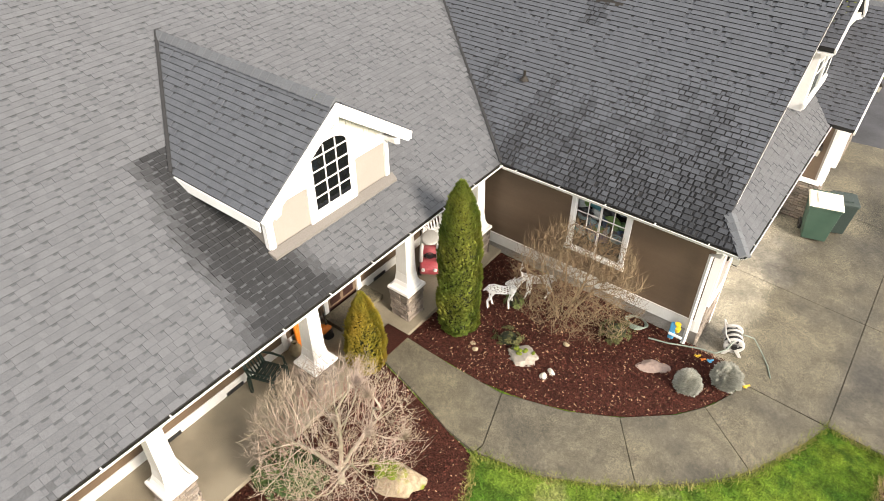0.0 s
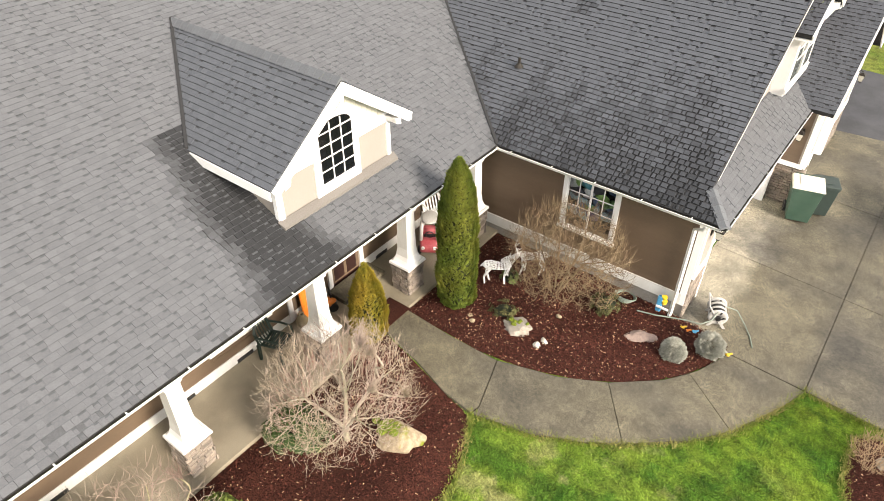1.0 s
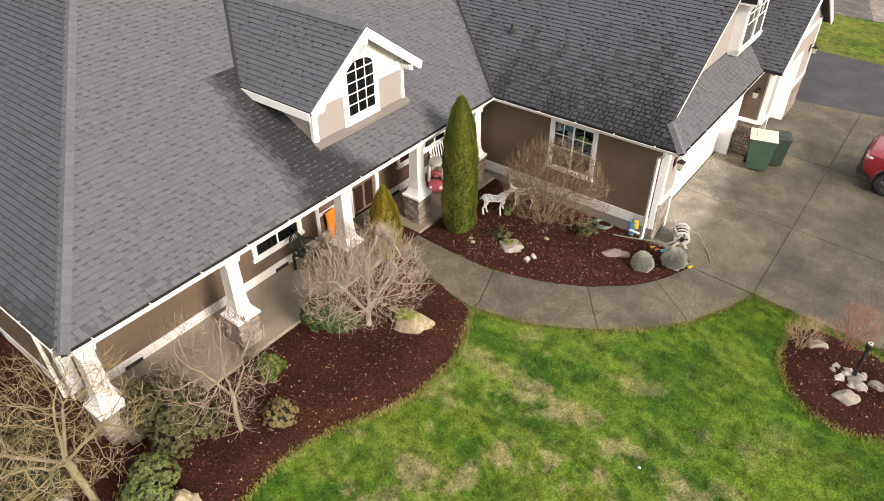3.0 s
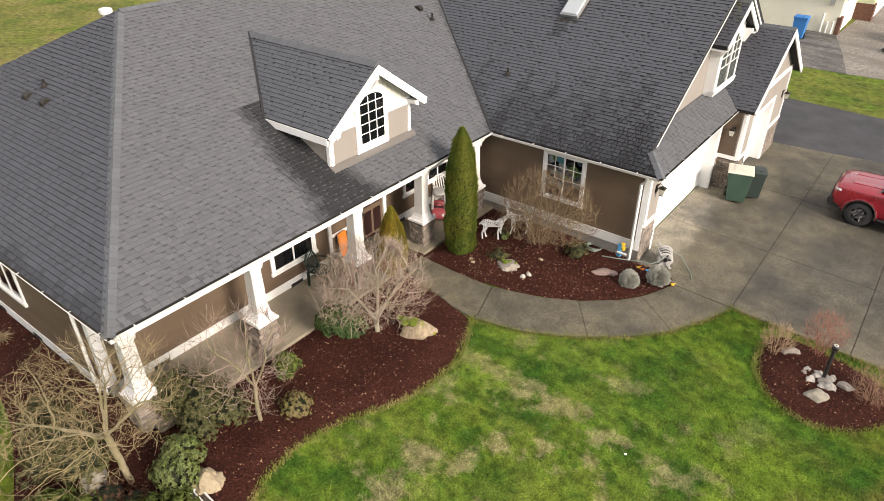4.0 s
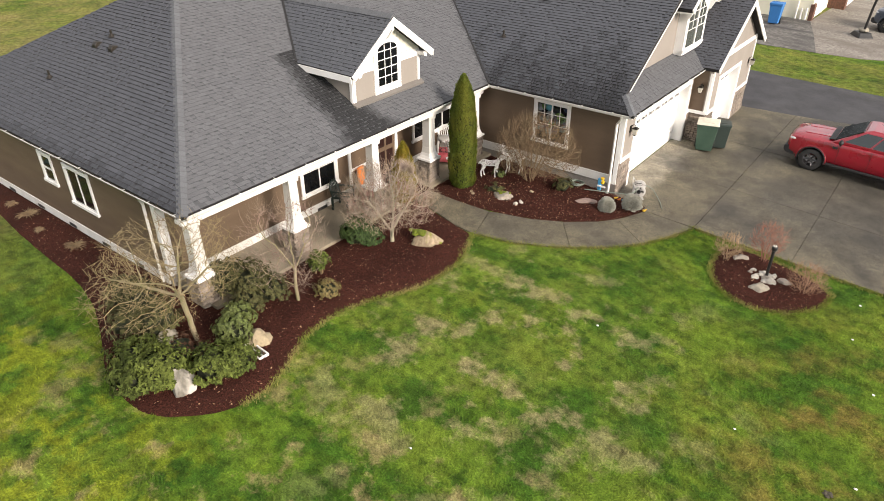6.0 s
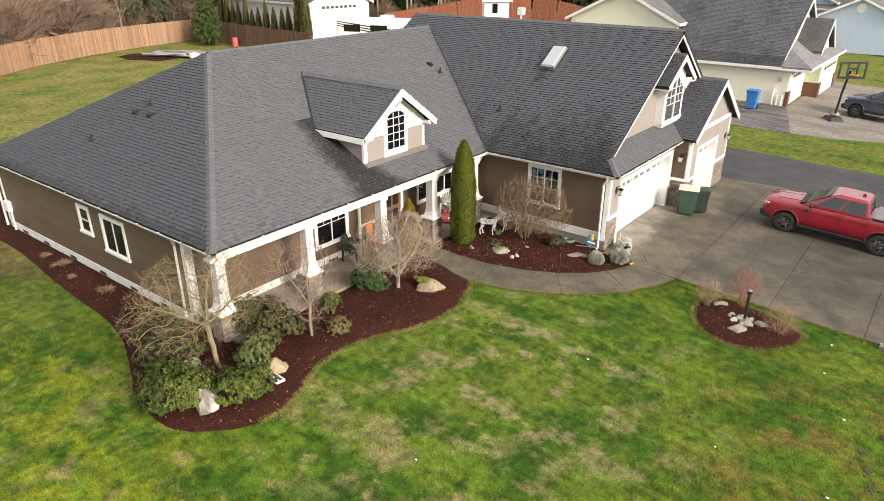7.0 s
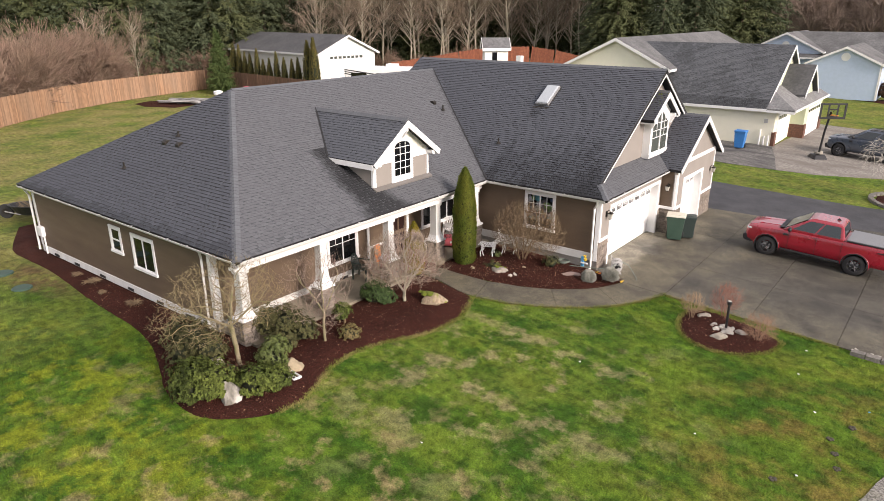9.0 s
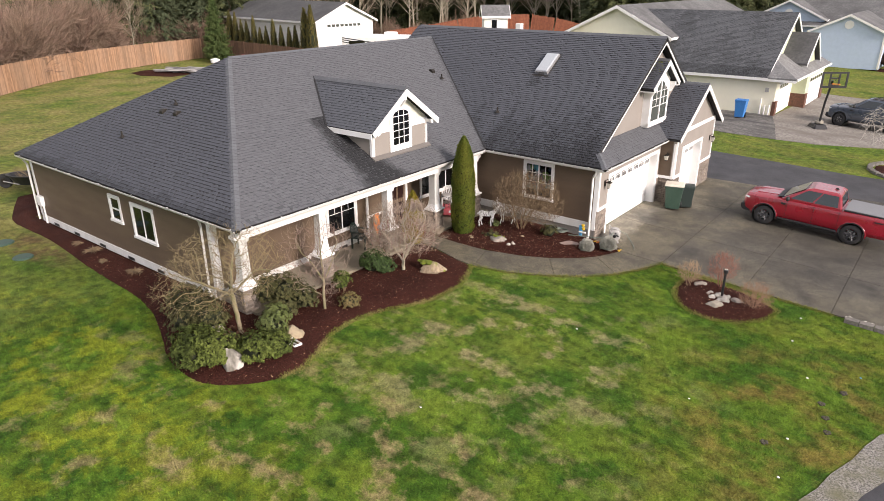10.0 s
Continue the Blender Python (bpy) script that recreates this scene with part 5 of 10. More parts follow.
def crown_tree(name, label, category, at, trunk, lobes, count, bark, twig, seed, step=0.1, reach=0.75, tip=0.0032, power=2.25, sag=0.0, tufts=2, tuft=0.16, rise=0.25, thick=0.009, wander=0.3):
    """A bare plant whose branches grow into the space of its crown: trunk lists the first stems as point chains, lobes the
    crown's ovals (x, y, z, radius, height radius, share), count the buds that draw the branches out."""
    rng = random.Random(seed)
    buds = []
    for x, y, z, r, h, share in lobes:
        for _ in range(int(count * share)):
            d = rv(rng)
            while d.length > 1:
                d = rv(rng)
            d = d * (d.length + 0.02) ** -0.35
            buds.append((x + d.x * r, y + d.y * r, z + d.z * h))
    buds = np.array(buds)
    node, up = [], []
    for chain in trunk:
        prev = -1
        for p, q in zip(chain, chain[1:]):
            p, q = Vector(p), Vector(q)
            if prev < 0:
                near = [i for i, o in enumerate(node) if (o - p).length < 1e-4]
                prev = near[0] if near else len(node)
                if not near:
                    node.append(p)
                    up.append(-1)
            k = max(1, round((q - p).length / step))
            for j in range(k):
                node.append(p.lerp(q, (j + 1) / k) + rv(rng, 0.012))
                up.append(prev)
                prev = len(node) - 1
            node[prev] = q
    near_d = np.full(len(buds), 1e9)
    near_i = np.zeros(len(buds), int)
    live = np.ones(len(buds), bool)
    done = 0
    for turn in range(70):
        for i in range(done, len(node)):
            d = np.linalg.norm(buds - np.array(node[i]), axis=1)
            m = d < near_d
            near_d[m], near_i[m] = d[m], i
        done = len(node)
        live &= near_d > step * 1.25
        pull = collections.defaultdict(lambda: Vector((0, 0, 0)))
        for b in np.nonzero(live & (near_d < reach))[0]:
            i = int(near_i[b])
            pull[i] += (Vector(buds[b]) - node[i]).normalized()
        if not pull:
            break
        for i, d in pull.items():
            old = (node[i] - node[up[i]]).normalized() if up[i] >= 0 else Vector((0, 0, 1))
            d = d.normalized() * 0.8 + old * 0.3 + rv(rng, wander) + Vector((0, 0, -sag))
            node.append(node[i] + d.normalized() * step)
            up.append(i)
    kids = collections.defaultdict(list)
    for i, p in enumerate(up):
        if p >= 0:
            kids[p].append(i)
    area = [0.0] * len(node)
    for i in sorted(range(len(node)), key=lambda i: -i):
        area[i] = sum(area[c] for c in kids[i]) or tip ** power
    rad = [x ** (1 / power) for x in area]
    limbs, twigs = Geo(), Geo()
    heads = [(i, None) for i, p in enumerate(up) if p < 0]
    while heads:
        i, base = heads.pop()
        line, rr = ([node[base]], [rad[i]]) if base is not None else ([], [])
        while True:
            line.append(node[i])
            rr.append(rad[i])
            if not kids[i]:
                break
            ks = sorted(kids[i], key=lambda c: -rad[c])
            heads += [(c, i) for c in ks[1:]]
            i = ks[0]
        cut = next((k for k, x in enumerate(rr) if x < thick), len(rr))
        if cut > 1:
            limbs.tube(line[:cut + 1], rr[:cut + 1], 8 if rr[0] > 0.02 else 5, cap=False)
        if len(rr) - max(0, cut - 1) > 1:
            twigs.tube(line[max(0, cut - 1):], rr[max(0, cut - 1):], 3, cap=False)
    for i, r in enumerate(rad):
        if r > thick * 0.75 or up[i] < 0:
            continue
        d = (node[i] - node[up[i]]).normalized()
        for _ in range(tufts if not kids[i] else (1 if rng.random() < 0.55 else 0)):
            e = (d * 0.7 + rv(rng, 0.7) + Vector((0, 0, rise))).normalized()
            L = tuft * rng.uniform(0.5, 1.5)
            twigs.tube([node[i], node[i] + e * L * 0.5 + rv(rng, 0.015), node[i] + (e + Vector((0, 0, rise * 0.6))) * L], [tip * 0.9, tip * 0.8, tip * 0.5], 3, cap=False)
    tr = thing(name, label, category)
    part("trunk", limbs, bark, tr, smooth=True)
    part("crown", twigs, twig, tr)
    tr.matrix_basis = Matrix.Translation(at)
    return tr


def leaf_cloud(geo, rng, centre, radii, count, size, aspect=0.35, droop=0.4, inner=0.55, seed=0, whorl=7):
    """Whorls of folded leaves on an uneven shell round a centre: each whorl faces out and its leaves spread and droop."""
    c = Vector(centre)
    off = Vector((seed * 2.3, seed * 1.1, seed * 0.7))
    for _ in range(max(1, count // whorl)):
        z = rng.uniform(-0.3, 1.0)
        a = rng.uniform(0, 2 * math.pi)
        h = math.sqrt(max(0.0, 1 - z * z))
        n = Vector((math.cos(a) * h, math.sin(a) * h, z))
        k = (1 + 0.3 * noise.noise(n * 2.2 + off) + 0.26 * noise.noise(n * 5 + off)) * rng.uniform(inner + 0.25, 1.03)
        p = c + Vector((n.x * radii[0], n.y * radii[1], n.z * radii[2])) * k
        axis = (n + Vector((0, 0, 0.5)) + rv(rng, 0.35)).normalized()
        e1 = axis.orthogonal().normalized()
        e2 = axis.cross(e1)
        a0 = rng.uniform(0, 6.283)
        grow_ = rng.uniform(0.75, 1.2)
        for j in range(whorl):
            b = a0 + 6.283 * j / whorl + rng.uniform(-0.25, 0.25)
            d = (e1 * math.cos(b) + e2 * math.sin(b) + axis * rng.uniform(0.0, 0.55) + Vector((0, 0, -droop * rng.uniform(0.3, 1.2)))).normalized()
            s = d.cross(axis)
            if s.length < 0.05:
                s = d.orthogonal()
            s.normalize()
            u = s.cross(d).normalized()
            L = size * grow_ * rng.uniform(0.75, 1.2)
            w = L * aspect * 0.5
            i = len(geo.v)
            geo.v += [tuple(p), tuple(p + d * L * 0.5 + s * w + u * w * 0.35), tuple(p + d * L - u * L * 0.15), tuple(p + d * L * 0.5 - s * w + u * w * 0.35), tuple(p + d * L * 0.52)]
            geo.f += [(i, i + 1, i + 4), (i + 1, i + 2, i + 4), (i + 2, i + 3, i + 4), (i + 3, i, i + 4)]


def leafy_shrub(name, label, at, lobes, count, size, material, seed, aspect=0.46, droop=0.4, stem=None):
    rng = random.Random(seed)
    g = Geo()
    tot = sum(l[3] * l[4] for l in lobes)
    core = Geo()
    for k, (x, y, z, rx, rz) in enumerate(lobes):
        leaf_cloud(g, rng, (x, y, z), (rx, rx * rng.uniform(0.9, 1.1), rz), int(count * rx * rz / tot), size, aspect, droop, seed=seed + k)
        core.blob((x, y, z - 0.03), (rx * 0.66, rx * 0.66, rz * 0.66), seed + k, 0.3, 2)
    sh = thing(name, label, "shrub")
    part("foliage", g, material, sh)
    part("inner_growth", core, M["shade_core"], sh)
    st = Geo()
    for k in range(7):
        a = rng.uniform(0, 6.28)
        x, y, z, rx, rz = rng.choice(lobes)
        st.tube([(0.08 * math.cos(a), 0.08 * math.sin(a), -0.05), (x * 0.6 + 0.1 * math.cos(a), y * 0.6 + 0.1 * math.sin(a), z * 0.6), (x + rx * 0.5 * math.cos(a), y + rx * 0.5 * math.sin(a), z + rz * 0.3)], [0.02, 0.014, 0.006], 5, cap=False)
    part("stem", st, stem or M["twig_brown"], sh)["kind"] = "stuff"
    sh.matrix_basis = Matrix.Translation(at)
    return sh


def columnar(name, label, at, height, prof, count, seed, size=0.085, material=None):
    """An evergreen of close upright sprays; prof gives the radius by height from 0 to 1."""
    rng = random.Random(seed)
    g, core = Geo(), Geo()

    def rad(t):
        for (t0, r0), (t1, r1) in zip(prof, prof[1:]):
            if t <= t1:
                return r0 + (r1 - r0) * (t - t0) / (t1 - t0)
        return prof[-1][1]
    off = Vector((seed * 1.7, 0.3, 0.9))
    for _ in range(count):
        t = rng.random() ** 0.9
        a = rng.uniform(0, 2 * math.pi)
        lump = 1 + 0.16 * noise.noise(Vector((math.cos(a) * 2, math.sin(a) * 2, t * height * 2.2)) + off) + 0.1 * noise.noise(Vector((math.cos(a) * 5, math.sin(a) * 5, t * height * 6)) + off)
        rr = rad(t) * lump * rng.uniform(0.86, 1.05)
        p = Vector((math.cos(a) * rr, math.sin(a) * rr, 0.04 + t * height))
        d = Vector((math.cos(a) * rng.uniform(0.2, 0.7), math.sin(a) * rng.uniform(0.2, 0.7), 1)) + rv(rng, 0.35)
        d.normalize()
        s = d.cross(Vector((math.cos(a), math.sin(a), 0.1))).normalized()
        u = d.cross(s)
        L = size * rng.uniform(0.6, 1.4)
        w = L * 0.28
        i = len(g.v)
        g.v += [tuple(p - s * w), tuple(p + s * w), tuple(p + u * w), tuple(p + d * L)]
        g.f += [(i, i + 1, i + 3), (i + 1, i + 2, i + 3), (i + 2, i, i + 3)]
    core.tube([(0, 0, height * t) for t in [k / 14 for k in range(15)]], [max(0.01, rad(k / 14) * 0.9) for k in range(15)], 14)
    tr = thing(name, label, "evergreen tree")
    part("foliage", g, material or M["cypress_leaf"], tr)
    part("inner_growth", core, M["shade_core"], tr, smooth=True)
    part("trunk", Geo().tube([(0, 0, -0.1), (0, 0, 0.25)], 0.05, 8), M["bark_plum"], tr)
    tr.matrix_basis = Matrix.Translation(at)
    return tr


COLPROF = [(0, 0.3), (0.06, 0.4), (0.25, 0.43), (0.55, 0.42), (0.78, 0.33), (0.9, 0.2), (0.97, 0.08), (1, 0.01)]
columnar("columnar_cypress", "tall narrow yellow-green cypress beside the porch", (-6.0, 8.4, 0.05), 3.72, COLPROF, 19000, 1, 0.074)
columnar("small_cypress", "small golden-green conical cypress by the walk", (-6.85, 6.42, 0.05), 1.95, [(0, 0.28), (0.1, 0.38), (0.35, 0.4), (0.6, 0.32), (0.85, 0.16), (1, 0.01)], 9000, 2, 0.07, M["golden_leaf"])
plum = crown_tree("plum_tree", "bare multi-stemmed plum tree with pinkish twigs", "tree", (-5.4, 4.15, 0.05), [[(0, 0, -0.1), (0.02, 0, 0.2), (0, 0.03, 0.4)], [(0, 0.03, 0.4), (-0.2, -0.2, 0.9), (-0.35, -0.45, 1.4)], [(0, 0.03, 0.4), (0.0, 0.1, 0.8), (-0.05, 0.2, 1.45)], [(0, 0.03, 0.4), (0.1, 0.2, 0.75), (0.3, 0.55, 1.3)], [(0.02, 0, 0.2), (0.2, -0.1, 0.7), (0.5, -0.15, 1.25)]],
                  [(0, 0, 1.62, 1.3, 0.78, 0.7), (0, 0, 1.25, 1.45, 0.45, 0.3)], 2900, M["bark_plum"], M["twig_pale"], 8, step=0.08, reach=0.55, tip=0.003, power=2.3, tufts=4, tuft=0.2, rise=0.4, wander=0.1)
rng = random.Random(88)
g = Geo()
for k in range(380):
    a, u = rng.uniform(0, 6.2832), rng.uniform(0.2, 1.0) ** 0.6
    e = 0.25 + 0.95 * (1 - u * u) ** 0.5 + rng.uniform(-0.15, 0.15)
    b = Vector((1.15 * u * math.cos(a), 1.15 * u * math.sin(a), 0.6 + 0.85 * e))
    d = (Vector((math.cos(a) * u * 0.6, math.sin(a) * u * 0.6, 1.0)) + rv(rng, 0.25)).normalized()
    L = rng.uniform(0.14, 0.34)
    g.tube([b, b + d * L * 0.5 + rv(rng, 0.02), b + (d + Vector((0, 0, 0.15))) * L], [0.0034, 0.003, 0.002], 3, cap=False)
part("shoot_growth", g, M["whip"], plum, "upright red young shoots")["kind"] = "stuff"
crown_tree("young_tree", "thin bare young tree with pinkish tan twigs", "tree", (-5.36, 0.57, 0.05), [[(0, 0, -0.1), (-0.02, 0.0, 0.5), (-0.03, 0.05, 0.95)], [(-0.02, 0.0, 0.5), (-0.45, -0.5, 0.95)], [(-0.03, 0.05, 0.95), (-0.25, -0.25, 1.7)], [(-0.03, 0.05, 0.95), (0.15, 0.3, 1.6)], [(-0.03, 0.05, 0.95), (-0.02, 0.0, 1.9)]],
           [(-0.1, -0.05, 1.9, 1.0, 0.85, 0.65), (-0.15, -0.15, 1.2, 1.1, 0.35, 0.15), (0, 0, 0.8, 0.35, 0.6, 0.2)], 680, M["bark_mossy"], M["twig_pink"], 12, step=0.1, reach=0.8, tip=0.0034, power=2.1, tufts=3, tuft=0.22, rise=0.4, wander=0.2)
crown_tree("maple_tree", "bare spreading maple with fine tan branches", "tree", (-6.05, -1.9, 0.05), [[(0, 0, -0.1), (-0.03, -0.04, 0.6), (-0.08, -0.1, 1.3)], [(-0.08, -0.1, 1.3), (-0.6, -0.75, 1.75)], [(-0.08, -0.1, 1.3), (-0.1, 0.05, 2.2)], [(-0.08, -0.1, 1.3), (0.3, 0.45, 1.9)], [(-0.08, -0.1, 1.3), (0.35, -0.4, 1.8)], [(-0.08, -0.1, 1.3), (-0.6, 0.3, 1.8)]],
           [(-0.1, -0.15, 2.25, 1.5, 0.85, 0.7), (-0.3, -0.45, 1.75, 1.65, 0.45, 0.3)], 1500, M["bark_mossy"], M["twig_tan"], 21, step=0.1, reach=0.75, tip=0.0034, power=2.05, sag=0.1, tufts=3, tuft=0.25, rise=0.1, wander=0.28)
crown_tree("deciduous_shrub", "large bare twiggy brown shrub in front of the garage wall", "shrub", (-4.4, 10.05, 0.05), [[(0.06 * math.cos(a), 0.06 * math.sin(a), -0.08), (0.35 * math.cos(a), 0.35 * math.sin(a), 0.6), (0.6 * math.cos(a), 0.5 * math.sin(a), 1.1)] for a in (0.2, 1.1, 2.0, 2.9, 3.7, 4.6, 5.5)],
           [(0.15, 0, 1.45, 1.3, 0.75, 0.6), (0.3, 0, 1.0, 1.45, 0.55, 0.4)], 2600, M["twig_brown"], M["twig_brown"], 31, step=0.085, reach=0.6, tip=0.0034, power=2.6, tufts=5, tuft=0.22, rise=0.45, thick=0.007, wander=0.25)
R = M["leaf_rhodo"]
leafy_shrub("rhododendron", "rounded green rhododendron at the bed's edge", (-5.75, -3.25, 0.0), [(-0.3, -0.05, 0.45, 0.6, 0.5), (0.3, 0.1, 0.48, 0.58, 0.5), (0.05, -0.35, 0.38, 0.55, 0.42)], 5200, 0.1, R, 41)
leafy_shrub("rhododendron", "low spreading green rhododendron beside a boulder", (-4.68, -2.12, 0.0), [(-0.12, -0.25, 0.36, 0.5, 0.4), (0.1, 0.2, 0.32, 0.48, 0.35)], 3200, 0.095, R, 42)
leafy_shrub("laurel_shrub", "light green broad-leaved shrub under the maple", (-5.3, -1.4, 0.0), [(0.0, 0.0, 0.42, 0.46, 0.42), (-0.2, 0.3, 0.5, 0.38, 0.38)], 3200, 0.07, M["leaf_light"], 43, aspect=0.5)
leafy_shrub("rhododendron", "tall olive rhododendron by the house corner", (-7.45, -2.3, 0.0), [(-0.65, 0.05, 0.62, 0.6, 0.55), (0.0, 0.0, 0.66, 0.62, 0.6), (0.6, 0.0, 0.56, 0.55, 0.5), (0.0, -0.4, 0.45, 0.5, 0.4)], 7000, 0.07, M["leaf_dull"], 44)
leafy_shrub("rhododendron", "tall dull green rhododendron against the porch", (-6.3, -0.2, 0.0), [(-0.5, -0.1, 0.65, 0.52, 0.55), (0.05, 0.15, 0.68, 0.55, 0.55), (0.5, 0.35, 0.5, 0.45, 0.42), (0.3, -0.2, 0.4, 0.42, 0.38)], 6500, 0.072, M["leaf_dull"], 45)
leafy_shrub("azalea", "low bare red-brown azalea at the maple's foot", (-5.9, -2.4, 0.0), [(0.0, 0.0, 0.26, 0.46, 0.3), (0.35, 0.25, 0.2, 0.35, 0.25)], 1500, 0.05, M["dark_shrub_leaf"], 52)
leafy_shrub("rhododendron", "dark green rhododendron under the plum tree", (-6.15, 3.55, 0.0), [(0.0, 0.0, 0.45, 0.45, 0.45), (0.2, 0.25, 0.3, 0.35, 0.3)], 2600, 0.1, M["leaf_deep"], 46)
leafy_shrub("small_rhododendron", "small green rhododendron between two bare trees", (-5.85, 1.75, 0.0), [(0.0, 0.0, 0.45, 0.28, 0.34)], 800, 0.1, R, 47)
leafy_shrub("low_shrub", "low yellowish shrub in the mulch", (-5.0, 1.24, 0.0), [(0.0, 0.0, 0.22, 0.34, 0.26)], 1400, 0.045, M["leaf_amber"], 48, aspect=0.5)
leafy_shrub("perennial_clump", "small ragged perennial clump in the mulch", (-4.95, 8.75, 0.0), [(0.0, 0.0, 0.12, 0.34, 0.2)], 260, 0.08, M["leaf_dull"], 49)
leafy_shrub("perennial_clump", "small green clump under the bare shrub", (-3.2, 10.2, 0.05), [(0.0, 0.0, 0.2, 0.36, 0.26)], 500, 0.07, M["leaf_dull"], 50)
leafy_shrub("small_green_plant", "small green plant beside the wire deer", (-5.45, 9.75, 0.05), [(0.0, 0.0, 0.15, 0.2, 0.18)], 160, 0.1, M["leaf_light"], 51)


def grey_shrub(at, r, seed):
    rng = random.Random(seed)
    g = Geo()
    for _ in range(10000):
        z = rng.uniform(-0.5, 1)
        a = rng.uniform(0, 6.283)
        h = math.sqrt(1 - z * z)
        n = Vector((math.cos(a) * h, math.sin(a) * h, z))
        k = 1 + 0.16 * noise.noise(n * 3 + Vector((seed, 0, 0))) + 0.14 * noise.noise(n * 8 + Vector((seed, 0, 0)))
        p = Vector((0, 0, r * 0.85)) + n * r * k * rng.uniform(0.72, 0.95)
        d = (n + rv(rng, 0.45)).normalized()
        s = d.orthogonal().normalized()
        u = d.cross(s)
        L = rng.uniform(0.018, 0.042)
        w = L * 0.34
        i = len(g.v)
        g.v += [tuple(p - s * w), tuple(p + s * w), tuple(p + u * w), tuple(p + d * L)]
        g.f += [(i, i + 1, i + 3), (i + 1, i + 2, i + 3), (i + 2, i, i + 3)]
    sh = thing("silver_shrub", "round silver-grey lavender shrub in mulch", "shrub", "silver shrubs by the walk")
    part("foliage", g, M["grey_leaf"], sh)
    part("inner_growth", Geo().blob((0, 0, r * 0.85), r * 0.66, seed, 0.2, 2), M["twig_brown"], sh)
    sh.matrix_basis = Matrix.Translation(at)


grey_shrub((-1.47, 9.9, gz(-1.47) + 0.03), 0.27, 3)
grey_shrub((-0.9, 10.5, gz(-0.9) + 0.03), 0.31, 4)


def twiggy_shrub(at, cz, r, count, seed, twig, nm):
    """A bare shrub: thin stems from one foot that spread into an uneven upright head of fine twigs."""
    rng = random.Random(seed)
    stems = []
    for k in range(9):
        a = 0.7 * k + rng.uniform(-0.2, 0.2)
        stems.append([(0.05 * math.cos(a), 0.05 * math.sin(a), -0.05), (r * 0.3 * math.cos(a), r * 0.3 * math.sin(a), cz * 0.55), (r * 0.5 * math.cos(a), r * 0.5 * math.sin(a), cz)])
    sh = crown_tree("twiggy_shrub", f"small bare twiggy {nm} shrub in the driveway bed", "shrub", at, stems, [(0, 0, cz, r, r * 0.9, 0.8), (rng.uniform(-0.1, 0.1), rng.uniform(-0.1, 0.1), cz * 0.7, r * 0.9, r * 0.6, 0.2)], count, twig, twig, seed, step=0.06, reach=0.35, tip=0.0032, power=2.9, tufts=4, tuft=0.13, rise=0.6, thick=0.007, wander=0.2)
    sh["group"] = "twiggy shrubs in the driveway bed"


twiggy_shrub((3.25, 10.3, gz(3.3) + 0.05), 0.72, 0.46, 750, 61, M["twig_red"], "russet")
twiggy_shrub((4.52, 9.35, gz(4.5) + 0.05), 0.45, 0.46, 800, 62, M["twig_rust"], "russet")
twiggy_shrub((2.4, 9.65, gz(2.4) + 0.05), 0.48, 0.38, 520, 63, M["twig_straw"], "tan")

# ---------------------------------------------------------------- rocks and garden things
M["rock_grey"] = mat("grey_boulder", (0.37, 0.33, 0.275), (0.25, 0.22, 0.18), rough=0.9, scale=3, fine=14, bump=0.5, c3=(0.22, 0.2, 0.18))
M["rock_moss"] = mat("mossy_boulder", (0.34, 0.27, 0.18), (0.22, 0.17, 0.11), rough=0.9, scale=1.6, fine=14, bump=0.5, c3=(0.15, 0.17, 0.012), patch=0.05)
M["rock_white"] = mat("white_stone", (0.52, 0.49, 0.43), (0.4, 0.37, 0.32), rough=0.85, scale=5, fine=20, bump=0.3)
M["rock_streak"] = mat("grey_and_white_boulder", (0.2, 0.185, 0.15), (0.13, 0.12, 0.1), rough=0.9, scale=2.2, fine=14, bump=0.5, c3=(0.5, 0.47, 0.42), patch=0.12, stretch=(1, 1, 0.5))
M["rock_tan"] = mat("tan_boulder", (0.4, 0.33, 0.21), (0.29, 0.235, 0.15), rough=0.9, scale=3, fine=14, bump=0.5, c3=(0.25, 0.2, 0.13))
M["rock_pink"] = mat("pinkish_slab", (0.34, 0.25, 0.21), (0.27, 0.2, 0.17), rough=0.85, scale=3, fine=18, bump=0.3)


def rock(at, r, material, label, seed, turn=0, sub=3, name="boulder", group=""):
    g = Geo().blob((0, 0, 0), 1.0, seed, 0.55, sub, 1.1)
    vs = []
    rng = random.Random(seed)
    cuts = [(Vector((rng.uniform(-1, 1), rng.uniform(-1, 1), rng.uniform(-0.2, 1))).normalized(), rng.uniform(0.55, 0.8)) for _ in range(7)]
    for p in g.v:
        q = Vector(p)
        for n, d in cuts:
            k = q.dot(n) - d
            if k > 0:
                q -= n * k * 0.9
        vs.append((q.x * r[0], q.y * r[1], q.z * r[2]))
    g.v = vs
    return solo(name, g, material, label, "rock", group, m=Matrix.Translation(at) @ pose(0, 0, 0, 0, 0, turn), bevel=0.0)


